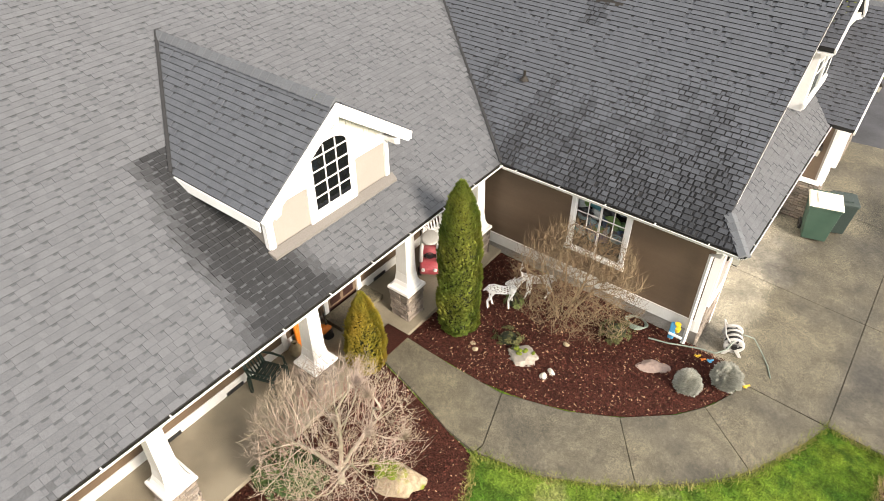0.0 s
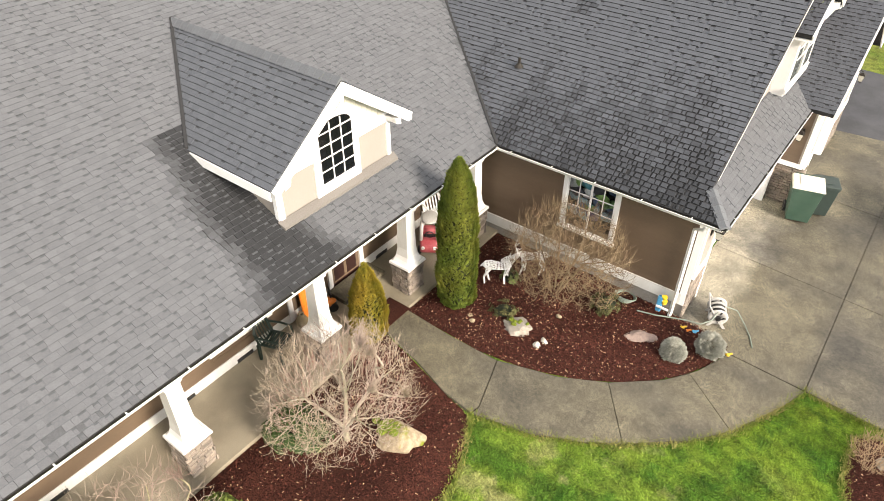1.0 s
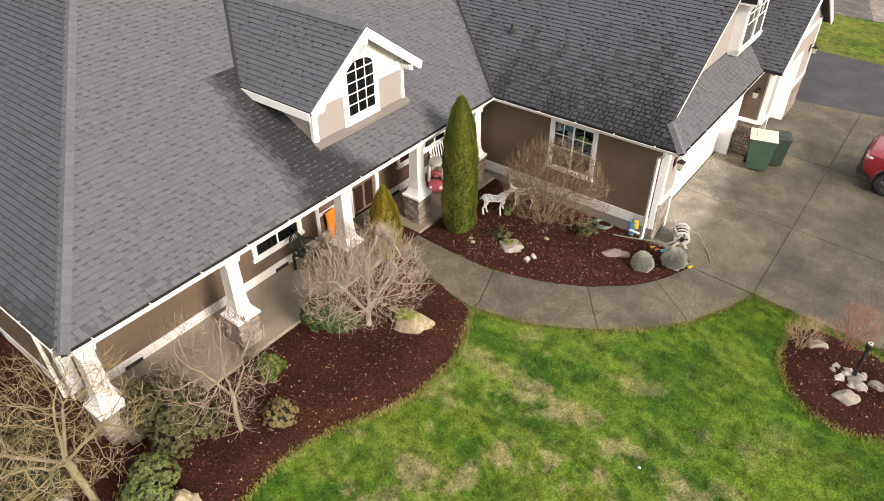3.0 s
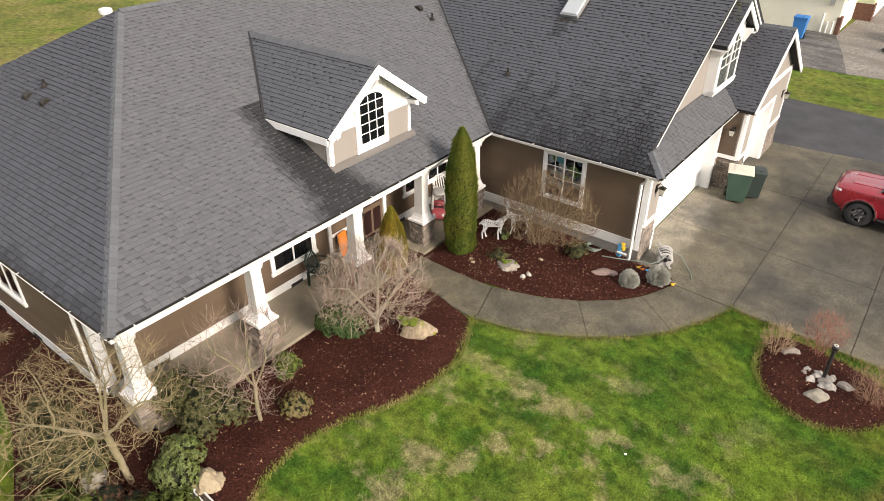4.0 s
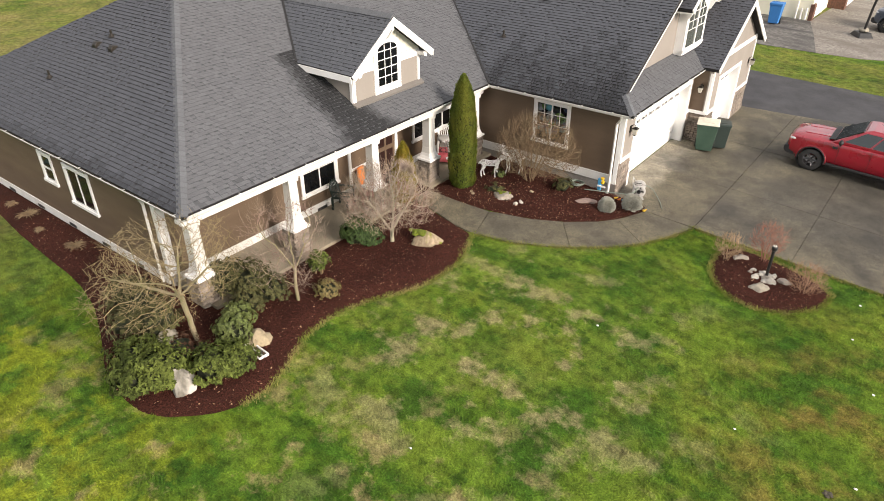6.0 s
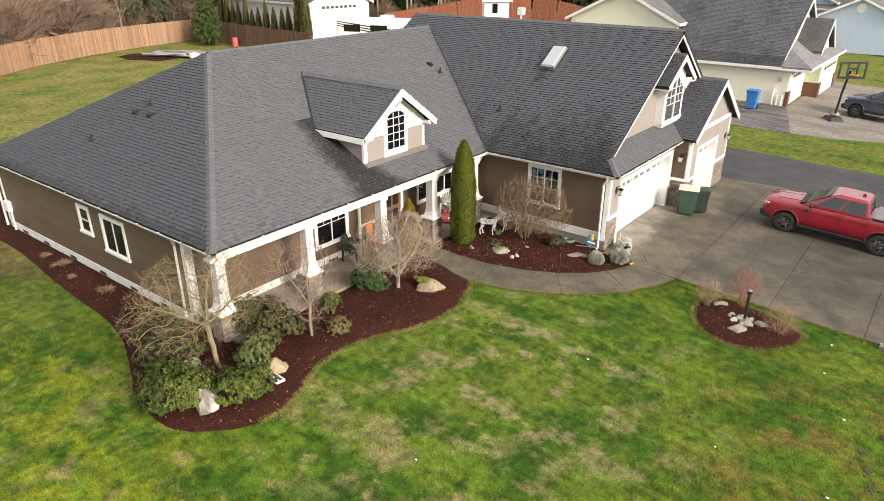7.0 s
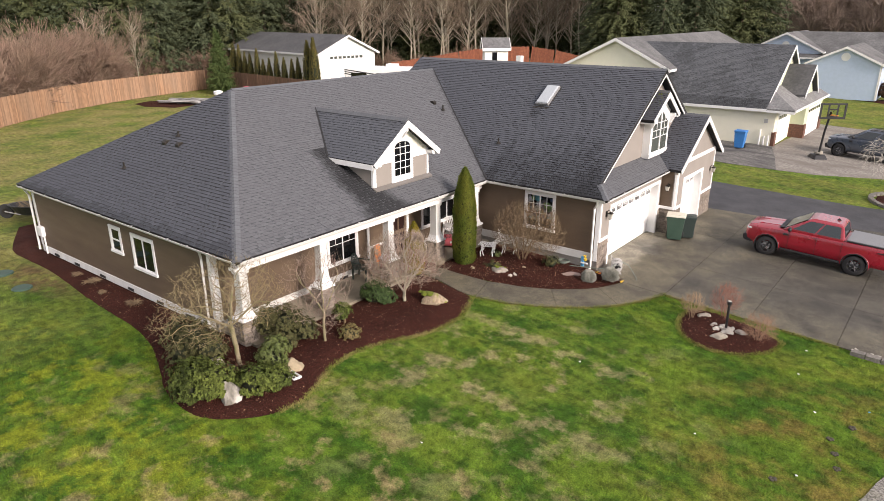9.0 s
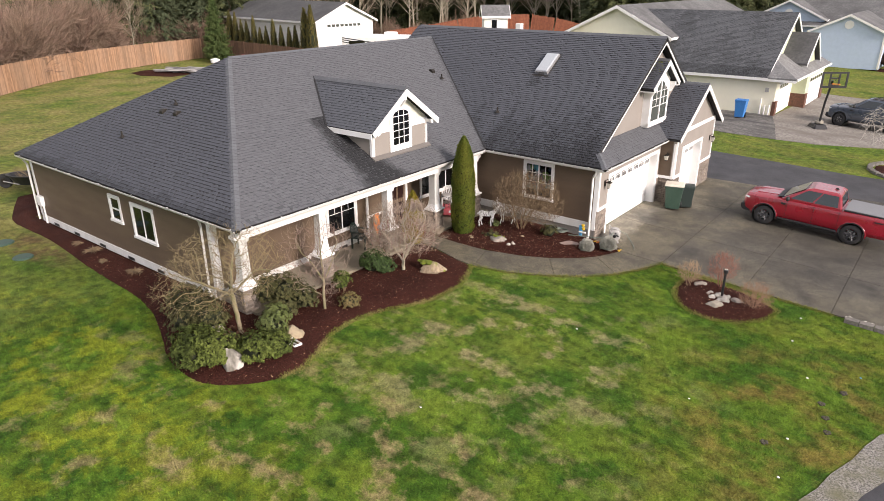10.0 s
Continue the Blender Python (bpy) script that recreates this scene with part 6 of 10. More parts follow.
rock((-4.6, 4.75, 0.15), (0.5, 0.36, 0.32), M["rock_moss"], "large tan boulder with green moss in mulch", 3, 20)
mg = Geo()
rng = random.Random(71)
for k in range(24):
    mg.blob((-4.82 + rng.gauss(0, 0.11), 4.66 + rng.gauss(0, 0.1), 0.38 + rng.uniform(-0.03, 0.02)), (rng.uniform(0.05, 0.1), rng.uniform(0.05, 0.1), 0.04), k, 0.3, 2)
solo("moss_cushion", mg, mat("boulder_moss", (0.14, 0.17, 0.012), (0.08, 0.11, 0.01), rough=0.95, fine=30, bump=0.7), "bright green moss cushion on a boulder", "moss", kind="stuff")
mg2 = Geo()
for k in range(12):
    mg2.blob((-4.5 + rng.gauss(0, 0.12), 8.55 + rng.gauss(0, 0.07), 0.245 + rng.uniform(-0.03, 0.01)), (rng.uniform(0.03, 0.06), rng.uniform(0.03, 0.06), 0.03), k + 40, 0.3, 2)
solo("moss_cushion", mg2, bpy.data.materials["boulder_moss"], "small green moss patches on a pale boulder", "moss", kind="stuff")
rock((-4.88, -2.98, 0.16), (0.32, 0.36, 0.42), M["rock_streak"], "upright grey and white boulder between rhododendrons", 5, 40)
rock((-4.93, -1.08, 0.15), (0.34, 0.3, 0.26), M["rock_tan"], "tan boulder beside the planter tray", 8, 10)
rock((-6.5, -2.35, 0.2), (0.34, 0.3, 0.3), M["rock"], "brown boulder half hidden by shrubs", 9, 0)
rock((-4.5, 8.55, 0.1), (0.42, 0.3, 0.22), M["rock_grey"], "pale grey boulder with moss in mulch", 12, 15)
rock((-2.3, 9.9, 0.03), (0.36, 0.22, 0.1), M["rock_pink"], "flat pinkish stone slab in mulch", 14, 40)
rock((-3.75, 8.5, 0.1), (0.11, 0.08, 0.08), M["rock_white"], "small white stone in mulch", 15, 0, 2, "stone", "white stones in the mulch")
rock((-3.85, 8.3, 0.1), (0.1, 0.09, 0.08), M["rock_white"], "small white stone in mulch", 16, 60, 2, "stone", "white stones in the mulch")
rock((-5.35, 8.1, 0.1), (0.08, 0.07, 0.06), M["rock_tan"], "small tan stone by the cypress", 17, 60, 2, "stone", "tan stones by the cypress")
rock((-5.5, 8.2, 0.1), (0.07, 0.06, 0.05), M["rock_tan"], "small tan stone by the cypress", 18, 10, 2, "stone", "tan stones by the cypress")
rock((-3.9, 9.35, 0.12), (0.08, 0.07, 0.06), M["rock_tan"], "small tan stone under the bare shrub", 19, 10, 2, "stone")
rng = random.Random(77)
for k in range(15):
    a = rng.uniform(0, 6.28)
    x, y = 3.44 + rng.uniform(-0.32, 0.32), 9.4 + rng.uniform(-0.28, 0.28)
    s = rng.uniform(0.06, 0.13)
    rock((x, y, gz(x) + 0.1), (s * 1.2, s, s * 0.8), rng.choice([M["rock_white"], M["rock_grey"]]), "rounded pale stone round the bed lamp", 90 + k, rng.uniform(0, 180), 2, "stone", "stones round the bed lamp")
rock((3.5, 8.72, gz(3.5) + 0.1), (0.26, 0.2, 0.15), M["rock"], "flat grey boulder in the driveway bed", 31, 20)
rock((3.72, 9.2, gz(3.72) + 0.14), (0.15, 0.12, 0.17), M["rock_white"], "upright white stone in the driveway bed", 34, 30)
rock((3.98, 9.5, gz(3.98) + 0.1), (0.22, 0.17, 0.12), M["rock_grey"], "grey boulder in the driveway bed", 35, 10)
rock((2.72, 9.98, gz(2.7) + 0.1), (0.24, 0.18, 0.13), M["rock_grey"], "grey boulder in the driveway bed", 33, 70)

# low post lamp in the driveway bed
lp = thing("bed_lamp", "slim black post lamp in the driveway bed", "garden lamp")
part("post", Geo().tube([(0, 0, 0), (0, 0, 0.86)], 0.04, 10), M["black"], lp)
part("head", Geo().lathe([(0.03, 0.84), (0.07, 0.88), (0.075, 0.97), (0.045, 1.0), (0.01, 1.02)], 12), M["black"], lp)
part("lens", Geo().lathe([(0.05, 0.95), (0.05, 1.012)], 10), M["lamp_glass"], lp, "pale lens")
lp.matrix_basis = Matrix.Translation((3.54, 9.5, gz(3.54) + 0.05))


# wire deer
def wire_deer(at, turn, head_up, s=1.0):
    """A deer of close white wire: barrel, haunches, neck, head, ears and thin bent legs."""
    g = Geo()
    w = 0.0095

    def sleeve(pts, radii, n=9, rings=3):
        pts = [Vector(p) for p in pts]
        radii = list(radii)
        pts = [q for a, b in zip(pts, pts[1:]) for q in (a, a.lerp(b, 0.5))] + pts[-1:]
        radii = [q for a, b in zip(radii, radii[1:]) for q in (a, (a + b) / 2)] + radii[-1:]
        fr = []
        for i, p in enumerate(pts):
            d = (pts[min(i + 1, len(pts) - 1)] - pts[max(i - 1, 0)]).normalized()
            sd = d.cross(Vector((0, 1, 0)))
            sd = sd.normalized() if sd.length > 0.1 else Vector((1, 0, 0))
            fr.append((sd, d.cross(sd)))
        for k in range(n):
            a = 6.2832 * k / n
            g.tube([p + (f[0] * math.cos(a + i * 0.25) + f[1] * math.sin(a + i * 0.25)) * r for i, (p, f, r) in enumerate(zip(pts, fr, radii))], w, 3, cap=False)
        for i, (p, f, r) in enumerate(zip(pts, fr, radii)):
            if r > 0.02:
                g.tube([p + (f[0] * math.cos(6.2832 * k / 8) + f[1] * math.sin(6.2832 * k / 8)) * r for k in range(9)], w, 3, cap=False)
    sleeve([(-0.4, 0, 0.64), (-0.34, 0, 0.66), (-0.2, 0, 0.66), (-0.06, 0, 0.63), (0.1, 0, 0.62), (0.24, 0, 0.65), (0.33, 0, 0.68)], [0.03, 0.1, 0.125, 0.105, 0.1, 0.115, 0.08], 11)
    tip = Vector((0.52, 0, 1.02)) if head_up else Vector((0.66, 0, 0.5))
    sleeve([(0.28, 0, 0.7), (0.4, 0, 0.72 + (0.14 if head_up else -0.04)), tip], [0.085, 0.055, 0.045], 8)
    sleeve([tip + Vector((-0.04, 0, 0.03)), tip + Vector((0.06, 0, 0.01)), tip + Vector((0.2, 0, -0.06))], [0.05, 0.06, 0.025], 8)
    for y in (-1, 1):
        sleeve([tip + Vector((-0.02, y * 0.04, 0.05)), tip + Vector((-0.05, y * 0.11, 0.11))], [0.025, 0.008], 4)
    if head_up:
        for y in (-1, 1):
            r0 = tip + Vector((-0.02, y * 0.03, 0.06))
            g.tube([r0, r0 + Vector((-0.08, y * 0.08, 0.14)), r0 + Vector((-0.02, y * 0.16, 0.3))], w, 4)
            g.tube([r0 + Vector((-0.08, y * 0.08, 0.14)), r0 + Vector((0.06, y * 0.1, 0.24))], w, 4)
    for x, k in ((-0.28, -1), (0.26, 1)):
        for y in (-0.075, 0.075):
            sw = 0.05 if y > 0 else -0.04
            sleeve([(x, y, 0.6), (x - 0.02 * k + sw, y, 0.42), (x - 0.05 + sw, y, 0.3), (x + sw * 1.6, y, 0.0)], [0.06, 0.032, 0.02, 0.014], 5)
    sleeve([(-0.4, 0, 0.68), (-0.47, 0, 0.6)], [0.025, 0.01], 4)
    return solo("wire_deer", g, M["white"], "white wire-frame deer decoration standing in mulch", "garden ornament", "wire deer", m=Matrix.Translation(at) @ pose(0, 0, 0, 0, 0, turn) @ Matrix.Scale(s, 4))


wire_deer((-5.62, 9.48, 0.08), 36, True, 0.86)
wire_deer((-5.15, 10.25, 0.1), 215, False, 0.85)

# bins
def wheeled_bin(body, lid, at, turn, s, label):
    b = thing("wheeled_bin", label, "wheeled bin", "bins by the garage")
    part("body", Geo().frustum(0, 0, 0.06, 0.92, 0.25, 0.31, 0.27, 0.35).frustum(0, 0, 0.92, 0.99, 0.335, 0.335, 0.37, 0.37), body, b, bevel=0.02)
    part("lid", Geo().frustum(0.01, 0, 0.99, 1.04, 0.35, 0.33, 0.385, 0.365), lid, b, "lid", bevel=0.015)
    part("lid_ridge", Geo().box(-0.2, 0.2, -0.2, 0.2, 1.04, 1.055), lid, b, bevel=0.006)
    part("handle", Geo().tube([(-0.33, -0.28, 0.95), (-0.43, -0.28, 0.98), (-0.43, 0.28, 0.98), (-0.33, 0.28, 0.95)], 0.018, 6), body, b)
    for y in (-0.3, 0.3):
        wv = part("wheel", Geo().tube([(-0.24, y - 0.035, 0.14), (-0.24, y + 0.035, 0.14)], 0.14, 18), M["black"], b, bevel=0.01)
        part("hub", Geo().tube([(-0.24, y - 0.042, 0.14), (-0.24, y + 0.042, 0.14)], 0.06, 12), M["metal_dark"], wv)
    b.matrix_basis = Matrix.Translation(at) @ pose(0, 0, 0, 0, 0, turn) @ Matrix.Diagonal((s[0], s[1], s[2], 1))
    return b


M["bin_green"] = mat("dark_green_plastic", (0.03, 0.066, 0.046), (0.024, 0.055, 0.038), rough=0.5, fine=12, bump=0.05, c3=(0.05, 0.09, 0.065))
M["bin_lid"] = mat("pale_weathered_plastic", (0.68, 0.64, 0.54), (0.6, 0.56, 0.47), rough=0.6, fine=14, bump=0.05)
M["bin_grey"] = mat("grey_green_plastic", (0.03, 0.045, 0.04), (0.022, 0.035, 0.03), rough=0.5, bump=0.05)
M["bin_blue"] = mat("blue_plastic", (0.04, 0.22, 0.56), (0.035, 0.18, 0.48), rough=0.5, bump=0.05)
wheeled_bin(M["bin_green"], M["bin_lid"], (-0.8, 16.85, gz(-0.8) + 0.03), -75, (1.1, 1.05, 1.1), "green wheeled bin with a pale faded lid")
wheeled_bin(M["bin_grey"], M["bin_grey"], (-0.45, 17.45, gz(-0.4) + 0.03), -70, (0.85, 0.85, 0.98), "dark grey-green wheeled bin behind the green one")
wheeled_bin(M["bin_blue"], M["bin_blue"], (-4.25, 39.5, gz(-3.7) + 0.02), -90, (1.05, 1.05, 1.25), "blue recycling bin by the neighbour's wall")

# hose reel and hose
hr = thing("hose_reel", "pale grey plastic hose reel with black hose at the garage corner", "hose reel")
M["pale_plastic"] = mat("pale_grey_plastic", (0.46, 0.45, 0.43), (0.38, 0.37, 0.35), rough=0.5, bump=0.04)
M["hose"] = mat("green_grey_hose", (0.2, 0.24, 0.2), (0.15, 0.18, 0.15), rough=0.6, bump=0.04)
# a lying drum with slotted flanges, hoops and a carrying frame
for y in (-0.24, 0.24):
    fl = part("flange", Geo()._lathe([(0.06, -0.02), (0.2, -0.02), (0.24, -0.012), (0.245, 0.0), (0.24, 0.012), (0.2, 0.02), (0.06, 0.02), (0.06, -0.02)], 28, 0, 0), M["pale_plastic"], hr, m=Matrix.Translation((0, y, 0.3)) @ pose(0, 0, 0, 90, 0, 0), smooth=True)
    for k in range(5):
        a = 72 * k
        part("slot", Geo().box(0.1, 0.19, -0.03, 0.03, -0.023, 0.023), M["black"], fl, "dark slot", m=pose(0, 0, 0, 0, 0, a), bevel=0.012)
    part("side_leg", Geo().prism([(-0.24, 0.0), (-0.16, 0.0), (0.05, 0.28), (0.05, 0.34), (-0.03, 0.34)], *sorted((y * 1.08, y * 1.2)), "y").prism([(0.24, 0.0), (0.16, 0.0), (-0.05, 0.28), (-0.05, 0.34), (0.03, 0.34)], *sorted((y * 1.205, y * 1.3)), "y"), M["pale_plastic"], hr, bevel=0.008)
for y in (-0.08, 0.08):
    part("hoop", Geo().lathe([(0.2, -0.025), (0.225, -0.025), (0.225, 0.025), (0.2, 0.025), (0.2, -0.025)], 24), M["pale_plastic"], hr, m=Matrix.Translation((0, y, 0.3)) @ pose(0, 0, 0, 90, 0, 0))
coil = Geo()
coil.tube([(0.165 * math.cos(6.2832 * i / 18), -0.2 + 0.4 * i / 198, 0.3 + 0.165 * math.sin(6.2832 * i / 18)) for i in range(199)], 0.021, 6, cap=False)
part("coiled_hose", coil, M["black"], hr)
part("hub", Geo().tube([(0, -0.33, 0.3), (0, 0.33, 0.3)], 0.065, 14), M["black"], hr)
part("handle", Geo().tube([(-0.06, -0.27, 0.32), (-0.26, -0.27, 0.62), (-0.26, 0.27, 0.62), (-0.06, 0.27, 0.32)], 0.02, 6), M["pale_plastic"], hr)
part("crank", Geo().tube([(0.0, -0.3, 0.3), (0.0, -0.37, 0.3), (0.13, -0.37, 0.4)], 0.014, 6), M["black"], hr)
hr.matrix_basis = Matrix.Translation((-1.15, 11.62, gz(-1.15) + 0.035)) @ pose(0, 0, 0, 0, 0, 22) @ Matrix.Scale(0.88, 4)
solo("garden_hose", Geo().tube([(-2.6, 10.6, 0.1), (-2.2, 10.68, 0.13), (-1.9, 10.85, 0.1), (-1.6, 10.95, 0.12), (-1.3, 11.0, 0.14), (-1.15, 11.2, 0.18), (-1.1, 11.4, 0.3)], 0.016, 6, cap=False), M["hose"], "pale green garden hose lying on mulch", "garden hose")
solo("loose_hose", Geo().tube([(-1.0, 11.7, 0.3), (-0.8, 11.9, 0.15), (-0.55, 11.85, -0.1), (-0.35, 11.6, -0.14), (-0.2, 11.3, -0.145)], 0.013, 6, cap=False), M["hose"], "grey hose end lying on the concrete", "garden hose")
coil = Geo()
for k in range(4):
    coil.tube([(-3.0 + (0.2 + 0.02 * k) * math.cos(6.2832 * i / 14 + k), 10.85 + (0.2 - 0.02 * k) * math.sin(6.2832 * i / 14 + k), 0.1 + 0.02 * k) for i in range(14)], 0.013, 5, cap=False)
solo("coiled_hose", coil, M["hose"], "coiled green hose under the garage wall", "garden hose")
M["toy_blue"] = mat("sky_blue_plastic", (0.08, 0.35, 0.6), (0.07, 0.3, 0.52), rough=0.45, bump=0.02)
M["toy_yellow"] = mat("yellow_plastic", (0.75, 0.5, 0.04), (0.68, 0.44, 0.03), rough=0.45, bump=0.02)
M["toy_orange"] = mat("orange_plastic", (0.75, 0.22, 0.03), (0.65, 0.18, 0.02), rough=0.45, bump=0.02)
M["toy_red"] = mat("faded_red_plastic", (0.42, 0.07, 0.085), (0.36, 0.055, 0.07), rough=0.5, bump=0.03, c3=(0.48, 0.15, 0.16))
bt = thing("water_toy", "sky blue plastic water toy with yellow cups beside the wall", "toy")
part("panel", Geo().box(-0.06, 0.06, -0.05, 0.05, 0.0, 0.42), M["toy_blue"], bt, bevel=0.02)
part("cup", Geo().lathe([(0.05, 0.25), (0.065, 0.34)], 12, 0.1, 0.0), M["toy_yellow"], bt, "yellow cup")
part("cup", Geo().lathe([(0.05, 0.38), (0.065, 0.45)], 12, 0.08, 0.0), M["toy_yellow"], bt, "yellow cup")
part("arm", Geo().box(-0.05, 0.24, -0.09, -0.05, 0.14, 0.2), M["white"], bt, "white arm", bevel=0.015)
bt.matrix_basis = Matrix.Translation((-2.25, 10.95, 0.05))
for x, y, mtl, nm in ((-1.62, 10.85, "toy_yellow", "yellow"), (-1.5, 10.82, "toy_orange", "orange"), (-1.36, 10.9, "toy_blue", "blue"), (-0.55, 10.72, "toy_yellow", "yellow")):
    solo("toy_piece", Geo().blob((0, 0, 0.04), (0.05, 0.036, 0.036), int(abs(x * 100)), 0.4, 2).tube([(0, 0, 0.05), (0.08, 0.04, 0.09)], 0.02, 6), M[mtl], f"small {nm} plastic toy lying on mulch", "toy", m=Matrix.Translation((x, y, gz(x) + 0.04)))
# planter tray
pt = thing("planter_tray", "white oblong tray planter lying in mulch", "planter")
part("rim", Geo().box(-0.33, 0.33, -0.13, -0.1, 0.0, 0.07).box(-0.33, 0.33, 0.1, 0.13, 0.0, 0.07).box(-0.33, -0.29, -0.1, 0.1, 0.0, 0.07).box(0.29, 0.33, -0.1, 0.1, 0.0, 0.07), M["white"], pt, bevel=0.012)
part("soil", Geo().box(-0.29, 0.29, -0.1, 0.1, 0.005, 0.025), M["joint"], pt, "dark soil")
part("inner_bar", Geo().box(-0.29, 0.29, -0.012, 0.012, 0.02, 0.045), M["white"], pt)
pt.matrix_basis = Matrix.Translation((-4.62, -1.36, 0.1)) @ pose(0, 0, 0, 0, 0, -4)

# porch things
def slat_chair(at, turn, material, label, s=1.0):
    c = thing("plastic_chair", label, "chair", "chairs on the porch")
    for y in (-1, 1):
        part("seat_rail", Geo().box(-0.24, 0.24, *sorted((y * 0.23, y * 0.2)), 0.38, 0.42), material, c)
    for k in range(6):
        x = -0.22 + k * 0.08
        part("seat_slat", Geo().box(x, x + 0.055, -0.2, 0.2, 0.395, 0.415), material, c)
    for k in range(6):
        a = -0.2 + k * 0.08
        part("back_slat", Geo().tube([(-0.22, a, 0.42), (-0.3, a * 1.05, 0.65), (-0.34, a * 0.9, 0.84)], 0.02, 4), material, c)
    bk = Geo()
    bk.tube([(-0.24, -0.25, 0.42), (-0.32, -0.25, 0.7), (-0.35, -0.14, 0.86), (-0.355, 0, 0.89), (-0.35, 0.14, 0.86), (-0.32, 0.25, 0.7), (-0.24, 0.25, 0.42)], 0.025, 6)
    part("back_frame", bk, material, c)
    for y in (-0.26, 0.26):
        part("armrest", Geo().tube([(-0.3, y, 0.62), (0.0, y * 1.06, 0.64), (0.22, y * 1.04, 0.62), (0.25, y, 0.4)], 0.026, 6), material, c)
        for x in (-0.24, 0.22):
            part("leg", Geo().frustum(x * 1.1, y, 0.0, 0.42, 0.026, 0.03), material, c)
    c.matrix_basis = Matrix.Translation(at) @ pose(0, 0, 0, 0, 0, turn) @ Matrix.Scale(s, 4)


M["chair_green"] = mat("dark_green_chair_plastic", (0.008, 0.022, 0.017), (0.007, 0.018, 0.014), rough=0.4, bump=0.02)
slat_chair((-8.0, 4.85, 0.1), 20, M["chair_green"], "dark green plastic armchair on the porch")
slat_chair((-8.05, 10.35, 0.1), -20, M["white"], "white slatted plastic chair on the porch", 1.05)
tc = thing("toy_car", "faded red and grey ride-in toy car on the porch", "toy car")
part("body", Geo().prism([(-0.36, 0.1), (0.38, 0.1), (0.43, 0.2), (0.4, 0.33), (0.26, 0.38), (0.12, 0.37), (0.08, 0.2), (-0.12, 0.2), (-0.16, 0.38), (-0.36, 0.36), (-0.41, 0.24)], -0.21, 0.21, "y"), M["toy_red"], tc, bevel=0.05)
for y in (-0.19, 0.19):
    part("pillar", Geo().tube([(0.24, y, 0.36), (0.16, y * 0.95, 0.62), (0.04, y * 0.85, 0.76), (-0.16, y * 0.85, 0.77), (-0.28, y * 0.95, 0.6), (-0.31, y, 0.36)], 0.045, 8), M["pale_plastic"], tc, smooth=True)
    part("headlamp", Geo().tube([(0.4, y * 0.7, 0.28), (0.44, y * 0.7, 0.27)], 0.04, 10), M["white"], tc)
part("roof", Geo().blob((-0.06, 0, 0.79), (0.26, 0.2, 0.05), 5, 0.06, 3), M["pale_plastic"], tc, "grey roof", smooth=True)
part("seat", Geo().box(-0.3, -0.08, -0.16, 0.16, 0.2, 0.27), M["black"], tc, bevel=0.03)
part("steering_wheel", Geo().tube([(0.1 + 0.02 * math.sin(6.2832 * k / 12), 0.09 * math.cos(6.2832 * k / 12), 0.42 + 0.09 * math.sin(6.2832 * k / 12)) for k in range(13)], 0.014, 5), M["black"], tc)
for x in (-0.24, 0.25):
    for y in (-0.22, 0.22):
        wv = part("wheel", Geo().tube([(x, y - 0.035, 0.1), (x, y + 0.035, 0.1)], 0.1, 16), M["black"], tc)
        part("hub", Geo().tube([(x, y - 0.04, 0.1), (x, y + 0.04, 0.1)], 0.05, 10), M["white"], wv)
tc.matrix_basis = Matrix.Translation((-7.72, 9.6, 0.1)) @ pose(0, 0, 0, 0, 0, -55) @ Matrix.Scale(1.08, 4)
ot = thing("ride_on_toy", "orange plastic ride-on toy by the front door", "toy")
part("body", Geo().blob((0, 0, 0.26), (0.3, 0.13, 0.13), 8, 0.15, 3), M["toy_orange"], ot, smooth=True)
part("seat", Geo().box(-0.25, 0.0, -0.1, 0.1, 0.36, 0.42), M["toy_blue"], ot, bevel=0.03)
part("handlebar", Geo().tube([(0.2, -0.16, 0.55), (0.2, 0, 0.5), (0.2, 0.16, 0.55)], 0.018, 6).tube([(0.2, 0, 0.3), (0.2, 0, 0.5)], 0.02, 6), M["black"], ot)
for x in (-0.2, 0.22):
    part("wheel", Geo().tube([(x, -0.1, 0.11), (x, 0.1, 0.11)], 0.11, 14), M["black"], ot)
ot.matrix_basis = Matrix.Translation((-8.15, 6.3, 0.1)) @ pose(0, 0, 0, 0, 0, 60)
po = thing("play_panel", "upright orange plastic play panel beside the front door", "toy")
part("panel", Geo().box(-0.03, 0.03, -0.17, 0.17, 0.0, 0.88), M["toy_orange"], po, bevel=0.02)
for k in range(4):
    part("rib", Geo().box(0.03, 0.045, -0.13, 0.13, 0.18 + 0.17 * k, 0.25 + 0.17 * k), M["toy_orange"], po, bevel=0.01)
po.matrix_basis = Matrix.Translation((-8.3, 6.02, 0.1)) @ pose(0, 0, 0, 0, -4, 8)
solo("garden_jar", Geo()._lathe([(0.0, 0.0), (0.08, 0.0), (0.13, 0.08), (0.13, 0.2), (0.07, 0.3), (0.05, 0.33), (0.07, 0.36), (0.05, 0.36), (0.03, 0.32)], 18, 0, 0), M["rock_tan"], "small tan ceramic jar on the porch", "jar", m=Matrix.Translation((-8.2, 5.72, 0.1)), smooth=True)
solo("doormat", Geo().box(-0.3, 0.3, -0.45, 0.45, 0.0, 0.02), M["mulch"], "dark reddish doormat on the porch edge", "doormat", m=Matrix.Translation((-6.98, 7.1, 0.1)), bevel=0.005)
solo("entry_step", Geo().box(-8.45, -7.9, 6.75, 8.1, 0.1, 0.22), M["concrete"], "low pale concrete step at the front door", "step", kind="structure", bevel=0.01)
